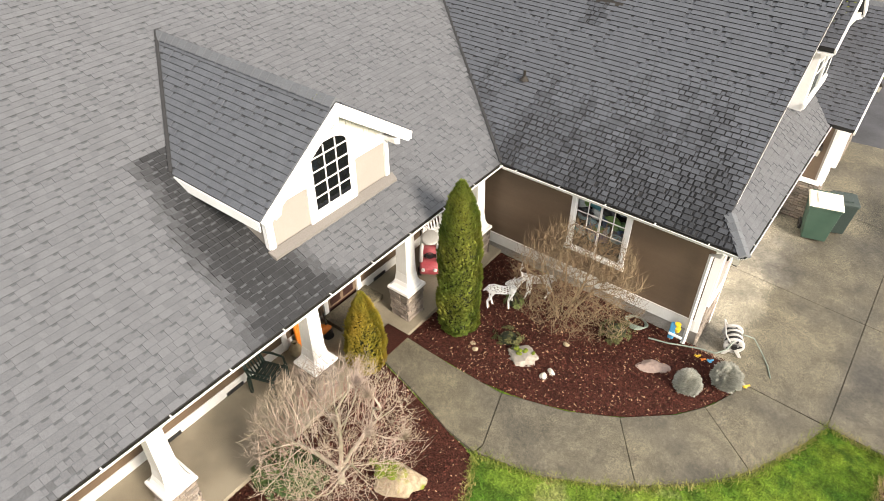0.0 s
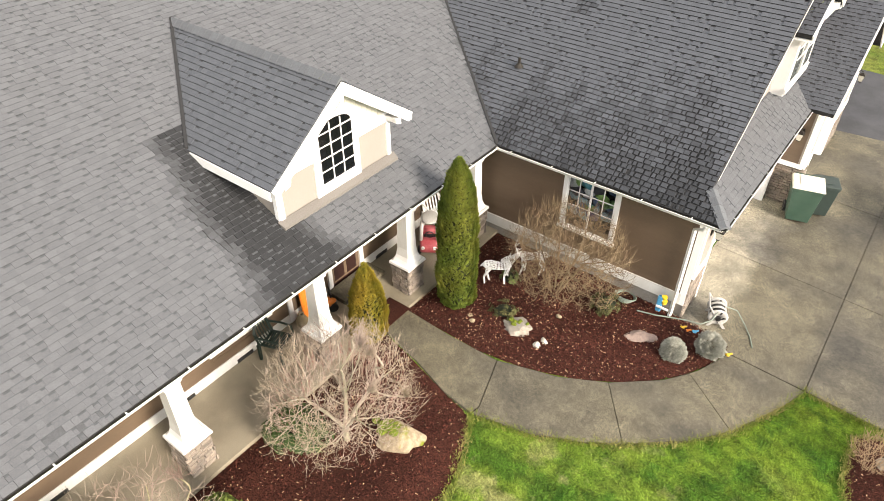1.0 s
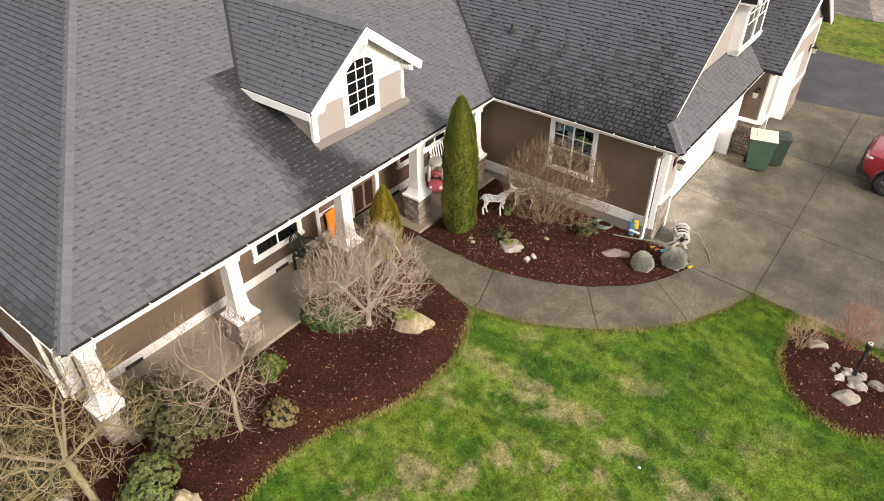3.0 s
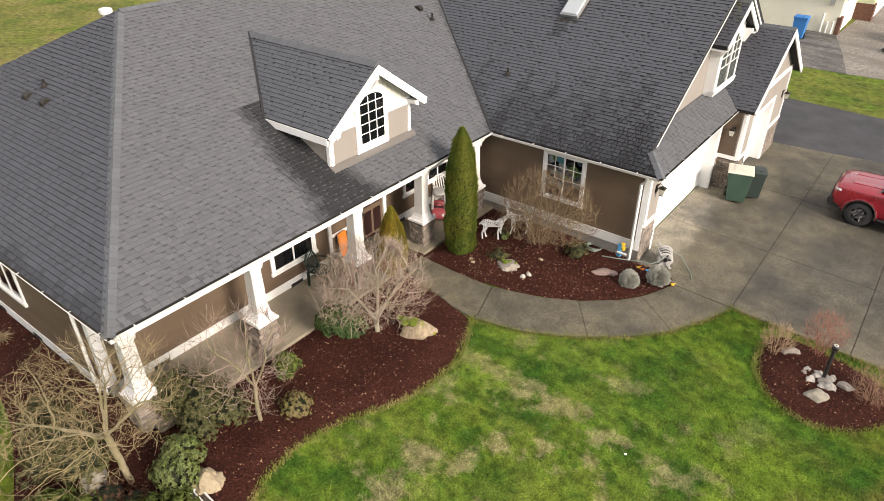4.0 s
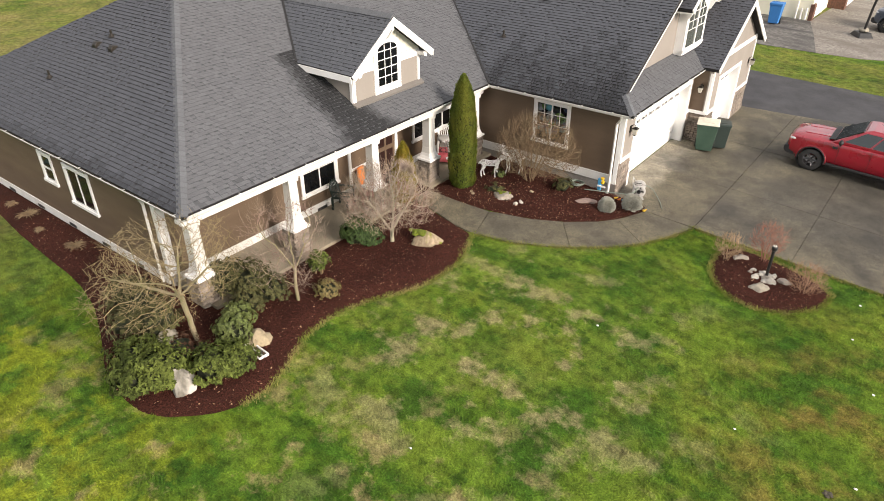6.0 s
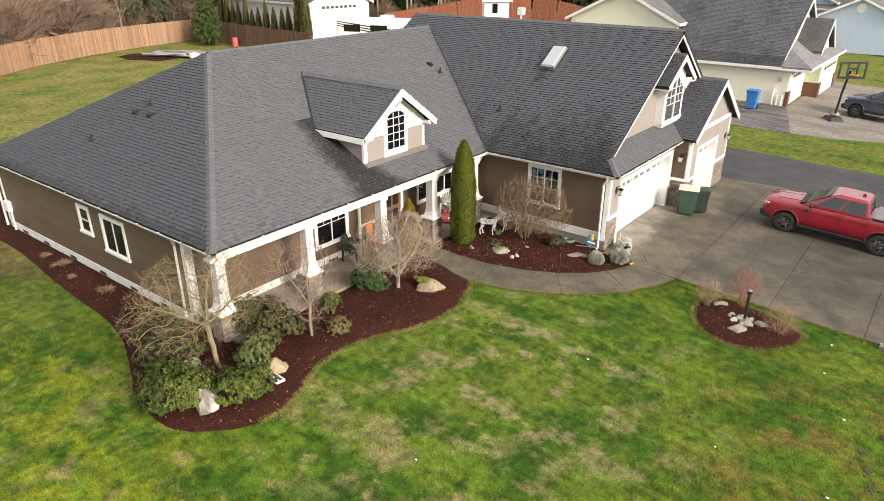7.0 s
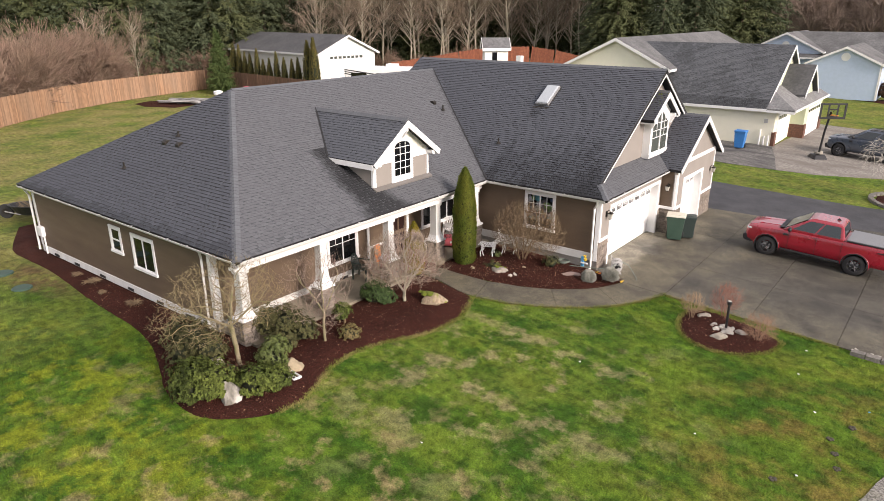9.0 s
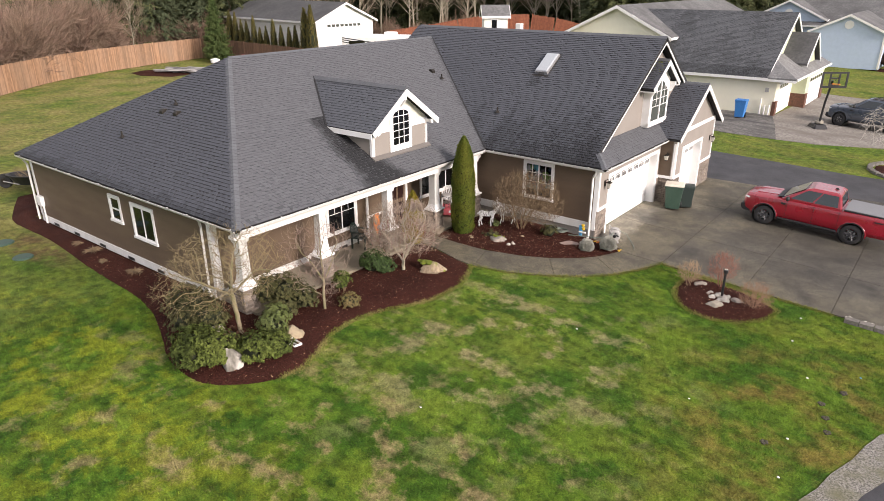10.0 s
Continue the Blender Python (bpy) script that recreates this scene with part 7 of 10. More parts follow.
# toys stored behind the garage window
st = thing("stored_toys", "jumble of bright stored toys behind the garage window", "stored toys")
rng = random.Random(4)
TOYC = [(0.09, 0.3, 0.36), (0.16, 0.28, 0.07), (0.1, 0.08, 0.18), (0.45, 0.46, 0.45), (0.05, 0.08, 0.15), (0.25, 0.36, 0.4), (0.14, 0.26, 0.1), (0.05, 0.05, 0.06)]
TOYM = [mat("stored_plastic", c, tuple(x * 0.8 for x in c), rough=0.5, bump=0.02) for c in TOYC]
for k in range(34):
    x, z = rng.uniform(-4.95, -3.75), rng.uniform(1.45, 2.3)
    part("toy", Geo().blob((x, GY + 0.16 + rng.uniform(0, 0.1), z), (rng.uniform(0.1, 0.2), 0.05, rng.uniform(0.07, 0.16)), k, 0.35, 2), rng.choice(TOYM), st, smooth=True)

# ---------------------------------------------------------------- vehicles
def paint(name, c, flake=0.1):
    return mat(name, c, tuple(x * 0.85 for x in c), rough=0.28, scale=2, fine=200, bump=0.0, coat=1.0, rough_var=0.05, spec=0.5)


M["paint_red"] = paint("red_car_paint", (0.28, 0.004, 0.016))
M["paint_grey"] = paint("dark_grey_car_paint", (0.06, 0.075, 0.1))
M["tyre"] = mat("tyre_rubber", (0.02, 0.02, 0.02), (0.03, 0.03, 0.03), rough=0.85, fine=30, bump=0.1)
M["rim"] = mat("black_alloy", (0.05, 0.05, 0.052), (0.12, 0.12, 0.125), rough=0.35, metal=0.7, bump=0.02)
M["car_glass"] = glass_mat("car_glass", (0.012, 0.02, 0.022))
M["car_glass"].node_tree.nodes["Principled BSDF"].inputs["IOR"].default_value = 1.65
M["headlamp"] = mat("headlamp_lens", (0.7, 0.72, 0.75), (0.5, 0.52, 0.55), rough=0.15, fine=30, bump=0.05)
M["tail_red"] = mat("tail_lamp", (0.35, 0.01, 0.01), (0.25, 0.008, 0.008), rough=0.2, bump=0.02)
M["bed_cover"] = mat("grey_bed_cover", (0.2, 0.205, 0.21), (0.17, 0.175, 0.18), rough=0.55, fine=40, bump=0.08)
M["trim_black"] = mat("black_trim", (0.014, 0.014, 0.015), (0.02, 0.02, 0.021), rough=0.6, fine=60, bump=0.08)


def carve(geo, cutters, name):
    """The mesh of geo with the cutters taken away."""
    a = bpy.data.objects.new("a", geo.mesh(name, []))
    scene.collection.objects.link(a)
    tmp = []
    for c in cutters:
        b = bpy.data.objects.new("b", c.mesh("cutter", []))
        scene.collection.objects.link(b)
        tmp.append(b)
        md = a.modifiers.new("cut", "BOOLEAN")
        md.object, md.operation, md.solver = b, "DIFFERENCE", "EXACT"
    dg = bpy.context.evaluated_depsgraph_get()
    dg.update()
    me = bpy.data.meshes.new_from_object(a.evaluated_get(dg))
    for o in [a] + tmp:
        bpy.data.objects.remove(o)
    me.materials.clear()
    return me


def wheel(parent, x, y, r, side):
    m = Matrix.Translation((x, y, r)) @ pose(0, 0, 0, 90, 0, 0)
    ty = part("wheel", Geo()._lathe([(r * 0.62, -0.115), (r * 0.94, -0.12), (r, -0.08), (r, 0.08), (r * 0.94, 0.12), (r * 0.62, 0.115), (r * 0.62, -0.115)], 30, 0, 0), M["tyre"], parent, "black tyre", smooth=True, m=m)
    rim = Geo()._lathe([(r * 0.63, 0.1), (r * 0.6, 0.1), (r * 0.56, 0.03), (r * 0.56, -0.1)], 30, 0, 0)
    rim.lathe([(r * 0.13, -0.05), (r * 0.13, 0.06), (r * 0.1, 0.075)], 14)
    for k in range(6):
        a = 6.2832 * k / 6
        for o in (-0.12, 0.12):
            rim.tube([(r * 0.1 * math.cos(a), r * 0.1 * math.sin(a), 0.05), (r * 0.35 * math.cos(a + o * 0.7), r * 0.35 * math.sin(a + o * 0.7), 0.06), (r * 0.6 * math.cos(a + o), r * 0.6 * math.sin(a + o), 0.085)], [0.03, 0.022, 0.024], 4)
    if side < 0:
        rim.v = [(p[0], p[1], -p[2]) for p in rim.v]
        rim.f = [f[::-1] for f in rim.f]
    rim.v = [(p[0], p[1], -p[2]) for p in rim.v]
    rim.f = [f[::-1] for f in rim.f]
    part("rim", rim, M["rim"], ty, "dark multi-spoke alloy rim")
    part("brake_disc", Geo().tube([(0, 0, -0.03), (0, 0, 0.03)], r * 0.4, 20), M["galv"], ty)


def panel_on(corners, u0, u1, v0, v1, lift, thick=0.006):
    """A pane on a four-cornered face: bottom left, bottom right, top right, top left, with shares of its width and height."""
    a, b, c, d = [Vector(p) for p in corners]

    def at(u, v):
        return a.lerp(b, u).lerp(d.lerp(c, u), v)
    n = (b - a).cross(d - a).normalized()
    pts = [at(u0, v0), at(u1, v0), at(u1, v1), at(u0, v1)]
    return Geo().slab([p + n * lift for p in pts], -n * (thick + lift))


def vehicle(name, label, paintwork, kind, m):
    v = thing(name, label, "pickup truck" if kind == "pickup" else "car")
    W = 0.93
    fa, ra = 1.72, -1.5
    st = [(2.62, 0.72, 0.56, 1.03, 1.07), (2.52, 0.85, 0.46, 1.1, 1.15), (2.2, 0.915, 0.42, 1.145, 1.21), (1.7, 0.935, 0.42, 1.18, 1.25), (1.15, 0.935, 0.42, 1.21, 1.28), (0.6, 0.935, 0.42, 1.225, 1.28), (-1.0, 0.935, 0.42, 1.24, 1.27), (-1.06, 0.935, 0.42, 1.27, 1.28), (-2.62, 0.93, 0.46, 1.3, 1.3), (-2.72, 0.89, 0.56, 1.28, 1.285)]
    g = Geo()
    rings = []
    for x, w, zb, zs, zt in st:
        half = [(w * 0.9, zb), (w * 0.985, zb + 0.14), (w, zb + 0.42 * (zs - zb)), (w * 0.985, zs - 0.16), (w * 0.955, zs - 0.035), (w * 0.9, zs)]
        ring = [(x, -y, z) for y, z in half] + [(x, -w * 0.5, zt), (x, w * 0.5, zt)] + [(x, y, z) for y, z in half[::-1]]
        rings.append(ring)
    n = len(rings[0])
    for r in rings:
        g.v += r
    for i in range(len(rings) - 1):
        for k in range(n):
            g.f.append((i * n + k, i * n + (k + 1) % n, (i + 1) * n + (k + 1) % n, (i + 1) * n + k))
    g.f.append(tuple(range(n))[::-1])
    g.f.append(tuple((len(rings) - 1) * n + k for k in range(n)))
    cut = []
    for x in (fa, ra):
        cut.append(Geo().tube([(x, -1.1, 0.42), (x, -0.62, 0.42)], 0.47, 28))
        cut.append(Geo().tube([(x, 0.62, 0.42), (x, 1.1, 0.42)], 0.47, 28))
    me = carve(g, cut, "body")
    me.materials.append(paintwork)
    me.polygons.foreach_set("use_smooth", [True] * len(me.polygons))
    me.set_sharp_from_angle(angle=0.7)
    body = part("body", me, paintwork, v, bevel=0.014)
    for x in (fa, ra):
        for s in (-1, 1):
            part("wheel_well", Geo()._lathe([(0.46, 0.0), (0.468, 0.3)], 24, 0, 0), M["trim_black"], v, m=Matrix.Translation((x, s * 0.62, 0.42)) @ pose(0, 0, 0, -90 * s, 0, 0))
            pts = [(x + 0.485 * math.cos(a), s * 0.935, 0.42 + 0.485 * math.sin(a)) for a in [math.pi * (-0.04 + 1.08 * k / 14) for k in range(15)]]
            part("fender_flare", Geo().tube([(p[0], s * 0.912, p[2] + 0.008) for p in pts], 0.027, 8), paintwork, v, smooth=True)
            part("wheel_arch_lip", Geo().tube([(x + (p[0] - x) * 0.95, s * 0.935, 0.42 + (p[2] - 0.42) * 0.95) for p in pts], 0.018, 6), M["trim_black"], v)
            wheel(v, x, s * 0.8, 0.395, s)
    # cabin
    ce = -1.0 if kind == "pickup" else -2.5
    lo = [(1.3, -0.87, 1.18), (1.3, 0.87, 1.18), (ce, 0.87, 1.18), (ce, -0.87, 1.18)]
    md = [(1.14, -0.855, 1.3), (1.14, 0.855, 1.3), (ce + 0.02, 0.855, 1.3), (ce + 0.02, -0.855, 1.3)]
    hi = [(0.42, -0.7, 1.77), (0.42, 0.7, 1.77), (ce + 0.16, 0.7, 1.77), (ce + 0.16, -0.7, 1.77)]
    tp = [(0.2, -0.56, 1.835), (0.2, 0.56, 1.835), (ce + 0.28, 0.56, 1.825), (ce + 0.28, -0.56, 1.825)]
    cg = Geo()
    cg.v += lo + md + hi + tp
    for i in range(3):
        for k in range(4):
            cg.f.append((i * 4 + k, i * 4 + (k + 1) % 4, i * 4 + 4 + (k + 1) % 4, i * 4 + 4 + k))
    cg.f += [(12, 13, 14, 15), (3, 2, 1, 0)]
    cab = part("cab", cg, paintwork, v, bevel=0.06)
    part("windshield", panel_on([(1.2, -0.85, 1.26), (1.2, 0.85, 1.26), (0.42, 0.7, 1.77), (0.42, -0.7, 1.77)], 0.04, 0.96, 0.04, 0.96, 0.022), M["car_glass"], cab, "sloped windscreen")
    part("rear_window", panel_on([md[2], md[3], hi[3], hi[2]], 0.12, 0.88, 0.1, 0.9, 0.012), M["car_glass"], cab)
    for s in (-1, 1):
        a, b, c, d = ((ce + 0.02, -0.855, 1.3), (1.14, -0.855, 1.3), (0.42, -0.7, 1.77), (ce + 0.16, -0.7, 1.77))
        cor = [Vector((p[0], p[1] * -s, p[2])) for p in (a, b, c, d)]
        if s > 0:
            cor = [cor[1], cor[0], cor[3], cor[2]]
        spans = [(0.07, 0.47), (0.51, 0.89)] if kind == "pickup" else [(0.03, 0.28), (0.31, 0.58), (0.62, 0.92)]
        for u0, u1 in spans:
            if s > 0:
                u0, u1 = 1 - u1, 1 - u0
            gg = panel_on(cor, u0, u1, 0.04, 0.93, 0.012)
            part("side_window", gg, M["car_glass"], cab)
        for x in (0.95, -0.05, ce + 0.05):
            part("door_seam", Geo().box(x - 0.004, x + 0.004, *sorted((s * 0.9, s * 0.9385)), 0.52, 1.2), M["trim_black"], v)
        for x in (0.18, -0.8):
            part("door_handle", Geo().box(x - 0.09, x + 0.09, *sorted((s * 0.91, s * 0.955)), 1.07, 1.1), paintwork, v, bevel=0.01)
        part("mirror", Geo().blob((0.95, s * 1.03, 1.32), (0.08, 0.12, 0.1), 3, 0.05, 2), M["trim_black"], v, "black door mirror", smooth=True)
        part("running_board", Geo().box(-0.98, 1.2, *sorted((s * 0.8, s * 0.95)), 0.38, 0.45), M["trim_black"], v, bevel=0.015)
        part("headlight", Geo().blob((2.44, s * 0.7, 1.0), (0.15, 0.16, 0.08), 4, 0.03, 3), M["headlamp"], v, smooth=True)
        part("tail_light", Geo().box(-2.745, -2.64, *sorted((s * 0.76, s * 0.9)), 0.92, 1.24), M["tail_red"], v, "red tail lamp", bevel=0.02)
        part("fender_vent", Geo().box(1.0, 1.17, *sorted((s * 0.92, s * 0.95)), 1.02, 1.1), M["trim_black"], v, bevel=0.008)
    part("grille", Geo().box(2.52, 2.655, -0.54, 0.54, 0.7, 1.02), M["trim_black"], v, "black grille", bevel=0.02)
    part("front_bumper", Geo().prism([(2.3, 0.38), (2.62, 0.42), (2.7, 0.52), (2.7, 0.68), (2.5, 0.7), (2.3, 0.66)], -0.82, 0.82, "y"), M["trim_black"], v, "black front bumper", bevel=0.03)
    part("rear_bumper", Geo().prism([(-2.62, 0.45), (-2.85, 0.47), (-2.87, 0.62), (-2.7, 0.66), (-2.6, 0.62)], -0.86, 0.86, "y"), M["galv"] if kind == "pickup" else paintwork, v, "rear bumper", bevel=0.02)
    if kind == "pickup":
        part("bed_cover", Geo().box(-2.6, -1.08, -0.8, 0.8, 1.27, 1.335), M["bed_cover"], v, "grey folding bed cover", bevel=0.015)
        for s in (-1, 1):
            part("bed_rail", Geo().box(-2.66, -1.05, *sorted((s * 0.8, s * 0.88)), 1.27, 1.325), M["trim_black"], v, bevel=0.012)
            part("badge", Geo().box(-2.45, -2.15, *sorted((s * 0.918, s * 0.936)), 1.08, 1.12), M["trim_black"], v, "dark grey decal bars")
    else:
        for s in (-1, 1):
            part("roof_rail", Geo().tube([(0.1, s * 0.58, 1.83), (0.0, s * 0.58, 1.88), (-2.0, s * 0.58, 1.88), (-2.1, s * 0.58, 1.82)], 0.018, 6), M["trim_black"], v)
    part("antenna_fin", Geo().frustum(ce + 0.45, 0, 1.825, 1.9, 0.08, 0.02, 0.03, 0.008), M["trim_black"], v)
    part("hood_ridge", Geo().prism([(2.2, 1.19), (1.3, 1.265), (1.3, 1.285), (2.2, 1.225)], 0.25, 0.5, "y"), paintwork, v, bevel=0.01)
    part("hood_ridge", Geo().prism([(2.2, 1.19), (1.3, 1.265), (1.3, 1.285), (2.2, 1.225)], -0.5, -0.25, "y"), paintwork, v, bevel=0.01)
    part("wiper_cowl", Geo().prism([(1.38, 1.265), (1.2, 1.285), (1.2, 1.3), (1.38, 1.28)], -0.75, 0.75, "y"), M["trim_black"], v)
    v.matrix_basis = m
    return v


vehicle("pickup_truck", "shiny red double-cab pickup parked on the driveway", M["paint_red"], "pickup", Matrix.Translation((4.42, 18.62, gz(4.42) + 0.03)) @ pose(0, 0, 0, 0, 2.86, 0) @ pose(0, 0, 0, 0, 0, 180))
vehicle("parked_suv", "dark grey sport utility car on the neighbour's yard", M["paint_grey"], "suv", Matrix.Translation((3.4, 42.9, gz(3.4) + 0.02)) @ pose(0, 0, 0, 0, 2.86, 0) @ pose(0, 0, 0, 0, 0, 172) @ Matrix.Diagonal((0.98, 1.04, 1.1, 1)))

# ---------------------------------------------------------------- surroundings
M["fence"] = mat("cedar_fence", (0.37, 0.215, 0.125), (0.27, 0.155, 0.09), rough=0.85, scale=0.6, fine=6, bump=0.1, c3=(0.26, 0.18, 0.125), island=0.22, stretch=(1, 1, 0.3))
M["fence_dark"] = mat("dark_cedar_fence", (0.16, 0.09, 0.06), (0.12, 0.07, 0.045), rough=0.85, scale=0.6, fine=6, bump=0.1, island=0.18, stretch=(1, 1, 0.3))
M["bank"] = mat("rough_grass_bank", (0.1, 0.11, 0.035), (0.07, 0.075, 0.03), rough=0.95, scale=0.3, fine=4, bump=0.4, c3=(0.14, 0.11, 0.06))
M["fence_red"] = mat("red_brown_fence", (0.34, 0.12, 0.06), (0.24, 0.08, 0.045), rough=0.85, scale=0.6, fine=6, bump=0.1, island=0.12)


def fence(a, b, h, material, label, z0=0.0):
    a, b = Vector((*a, 0)), Vector((*b, 0))
    L = (b - a).length
    d = (b - a) / L
    ang = math.degrees(math.atan2(d.y, d.x))
    f = thing("fence", label, "fence", "garden fences", kind="")
    n = max(1, round(L / 2.44))
    w = L / n
    boards = [Geo().prism([(0, 0.04), (0.134, 0.04), (0.134, h - 0.03 + t), (0.112, h + t), (0.02, h + t), (0, h - 0.03 + t)], -0.01, 0.01, "y").mesh("board", material) for t in (-0.02, 0.0, 0.015)]
    for k in range(n):
        pn = part("rail", Geo().box(k * w, (k + 1) * w, 0.012, 0.05, h * 0.2, h * 0.2 + 0.09), material, f)
        part("rail", Geo().box(k * w, (k + 1) * w, 0.012, 0.05, h * 0.8, h * 0.8 + 0.09), material, f)
        part("post", Geo().box(k * w - 0.045, k * w + 0.045, -0.045, 0.045, -0.2, h + 0.06), material, f)
        nb_ = max(1, round((w - 0.09) / 0.1425))
        for j in range(nb_):
            part("board", random.choice(boards), None, f, m=Matrix.Translation((k * w + 0.048 + j * (w - 0.09) / nb_, 0, 0)))
    f.matrix_basis = Matrix.Translation((a.x, a.y, z0)) @ pose(0, 0, 0, 0, 0, ang)
    return f


FENCE = [(-46.0, -4.0), (-56.9, 10.7), (-62.2, 17.5), (-65.7, 24.3), (-68.2, 31.9), (-69.5, 39.2)]
for p, q in zip(FENCE, FENCE[1:]):
    fence(p, q, 2.45, M["fence"], "tall orange-brown cedar board fence round the back lawn")
fence((-69.5, 39.2), (-63.4, 39.6), 2.4, M["fence_dark"], "dark weathered cedar board fence")
fence((-63.4, 39.6), (-46.9, 37.9), 2.4, M["fence_dark"], "dark weathered cedar board fence")
# the red-brown fence stands on a bank
RED = [((-43.9, 46.9), 4.0), ((-39.9, 49.0), 4.65), ((-36.8, 50.1), 5.24), ((-33.5, 51.2), 5.76), ((-29.6, 52.4), 5.87), ((-27.1, 52.7), 5.59), ((-24.1, 53.2), 5.0)]
for (p, zp), (q, zq) in zip(RED, RED[1:]):
    f = fence(p, q, 2.5, M["fence_red"], "long red-brown board fence on a bank", 0)
    L = math.hypot(q[0] - p[0], q[1] - p[1])
    f.matrix_basis = Matrix.Translation((*p, zp - 2.5)) @ pose(0, 0, 0, 0, math.degrees(-math.atan2(zq - zp, L)), math.degrees(math.atan2(q[1] - p[1], q[0] - p[0])))
bank = Geo()
for (p, zp), (q, zq) in zip(RED, RED[1:]):
    d = Vector((q[1] - p[1], p[0] - q[0], 0)).normalized() * 9
    P, Q = Vector((*p, 0)), Vector((*q, 0))
    bank.add([P + d, Q + d, Q + Vector((0, 0, zq - 2.45)), P + Vector((0, 0, zp - 2.45)), P - d * 2, Q - d * 2, Q - d * 2 + Vector((0, 0, zq - 2.45)), P - d * 2 + Vector((0, 0, zp - 2.45))], [(0, 1, 2, 3), (3, 2, 6, 7), (4, 7, 6, 5), (0, 3, 7, 4), (1, 5, 6, 2)])
tagged(part("grass_bank", bank, M["bank"]), "grassy bank behind the houses", "bank", kind="structure")


def hedge_tree(at, h, r, seed):
    return columnar("hedge_cypress", "narrow dark olive hedge cypress", at, h, [(0, r * 0.85), (0.25, r), (0.6, r * 0.75), (0.85, r * 0.35), (1, 0.02)], 900, seed, 0.16, M["hedge_leaf"])


M["hedge_leaf"] = leaf_mat("dark_cypress_spray", (0.092, 0.085, 0.022), (0.06, 0.06, 0.017), (0.125, 0.098, 0.028), rough=0.85)
first = hedge_tree((0, 0, 0), 3.6, 0.44, 7)
first["group"] = "hedge cypresses by the shed"
HX = [0, 0.075, 0.15, 0.22, 0.31, 0.385, 0.46, 0.55, 0.64, 0.73, 0.80, 0.91, 0.975]
HS = [4.3, 4.2, 3.4, 3.3, 3.9, 2.7, 2.9, 3.7, 3.1, 3.0, 3.2, 5.0, 5.3]
for k, (u, hh) in enumerate(zip(HX, HS)):
    x, y = -66.2 + 17.6 * u, 41.4 - 2.0 * u
    hh += 1.2
    w = 1.0 if k < 11 else 1.5
    if k == 0:
        first.matrix_basis = Matrix.Translation((x, y, 0))
        first.scale = (1.3, 1.3, hh / 3.6)
    else:
        copy_thing(first, Matrix.Translation((x, y, 0)) @ pose(0, 0, 0, 0, 0, k * 47)).scale = (w, w, hh / 3.6)


def conifer(name, seed, levels=30, spread=0.2, material=None, droop=0.25, per=12, steps=15, fine=1.0):
    """A fir of unit height: single boughs that sweep out and droop, each fringed with short narrow sprays."""
    rng = random.Random(seed)
    g, t = Geo(), Geo()
    t.tube([(0, 0, 0), (0.003, 0, 0.5), (0, 0, 1.0)], [0.013, 0.008, 0.001], 6)
    for i in range(levels):
        f0 = (i + rng.uniform(-0.3, 0.3)) / levels
        for k in range(per if f0 < 0.8 else max(4, per - 4)):
            f = max(0.0, min(0.995, f0 + rng.uniform(-1.3, 1.3) / levels))
            z = 0.05 + 0.94 * f
            a = 6.2832 * (k + rng.uniform(-0.4, 0.4)) / per + i * 0.7
            l = (spread * (1 - f) ** 0.85 + 0.006) * rng.uniform(0.55, 1.2)
            dr = droop * rng.uniform(0.5, 1.9)
            dx, dy = math.cos(a), math.sin(a)
            n = max(3, int(steps * (0.35 + 0.65 * l / spread)))
            for j in range(n):
                u = (j + 0.8) / n
                c0 = Vector((dx * l * u, dy * l * u, z - dr * l * u * u + 0.22 * l * u))
                w = (0.018 + 0.07 * l * (1.15 - u)) * fine
                for sgn in (-1, 1, -1, 1) if j < n - 1 else (0, -1, 1):
                    q = Vector((dx * 0.8 - dy * sgn * 0.6, dy * 0.8 + dx * sgn * 0.6, rng.uniform(-1.1, 0.05))).normalized()
                    q = (q + rv(rng, 0.25)).normalized()
                    c = c0 + rv(rng, 0.012 * fine)
                    ww = w * rng.uniform(0.7, 1.5)
                    e = Vector((dx, dy, rng.uniform(-0.5, 0.5))).cross(q) + rv(rng, 0.5)
                    e = e.normalized() * ww * 0.17
                    n0 = len(g.v)
                    g.v += [tuple(c - e), tuple(c + q * ww), tuple(c + e)]
                    g.f.append((n0, n0 + 1, n0 + 2))
    tr = thing(name, "tall dark green fir in the woods", "fir tree", "woodland firs")
    part("trunk", t, M["far_twig"], tr)
    part("crown", g, material or M["conifer"], tr)
    return tr


def arc(px, dist):
    """A place in the far woods: angle by a column of the view, distance from the lawn."""
    a = math.atan((px - 784) / 1180.0)
    c, s = math.cos(a), math.sin(a)
    fx, fy, rx_, ry_ = -0.614, 0.789, 0.789, 0.614
    return 8 + dist * (fx * c + rx_ * s), -11 + dist * (fy * c + ry_ * s)


def wood(proto, spots, hmin, hmax, rng, wide=1.0, z=0.0):
    for k, (x, y, hh) in enumerate(spots):
        s = hh or rng.uniform(hmin, hmax)
        w = s * wide * rng.uniform(0.9, 1.15)
        p = proto[k % len(proto)]
        mm = Matrix.Translation((x, y, z - 0.2)) @ pose(0, 0, 0, rng.uniform(-2, 2), rng.uniform(-2, 2), rng.uniform(0, 360))
        c = copy_thing(p, mm)
        c.scale = (w, w, s)


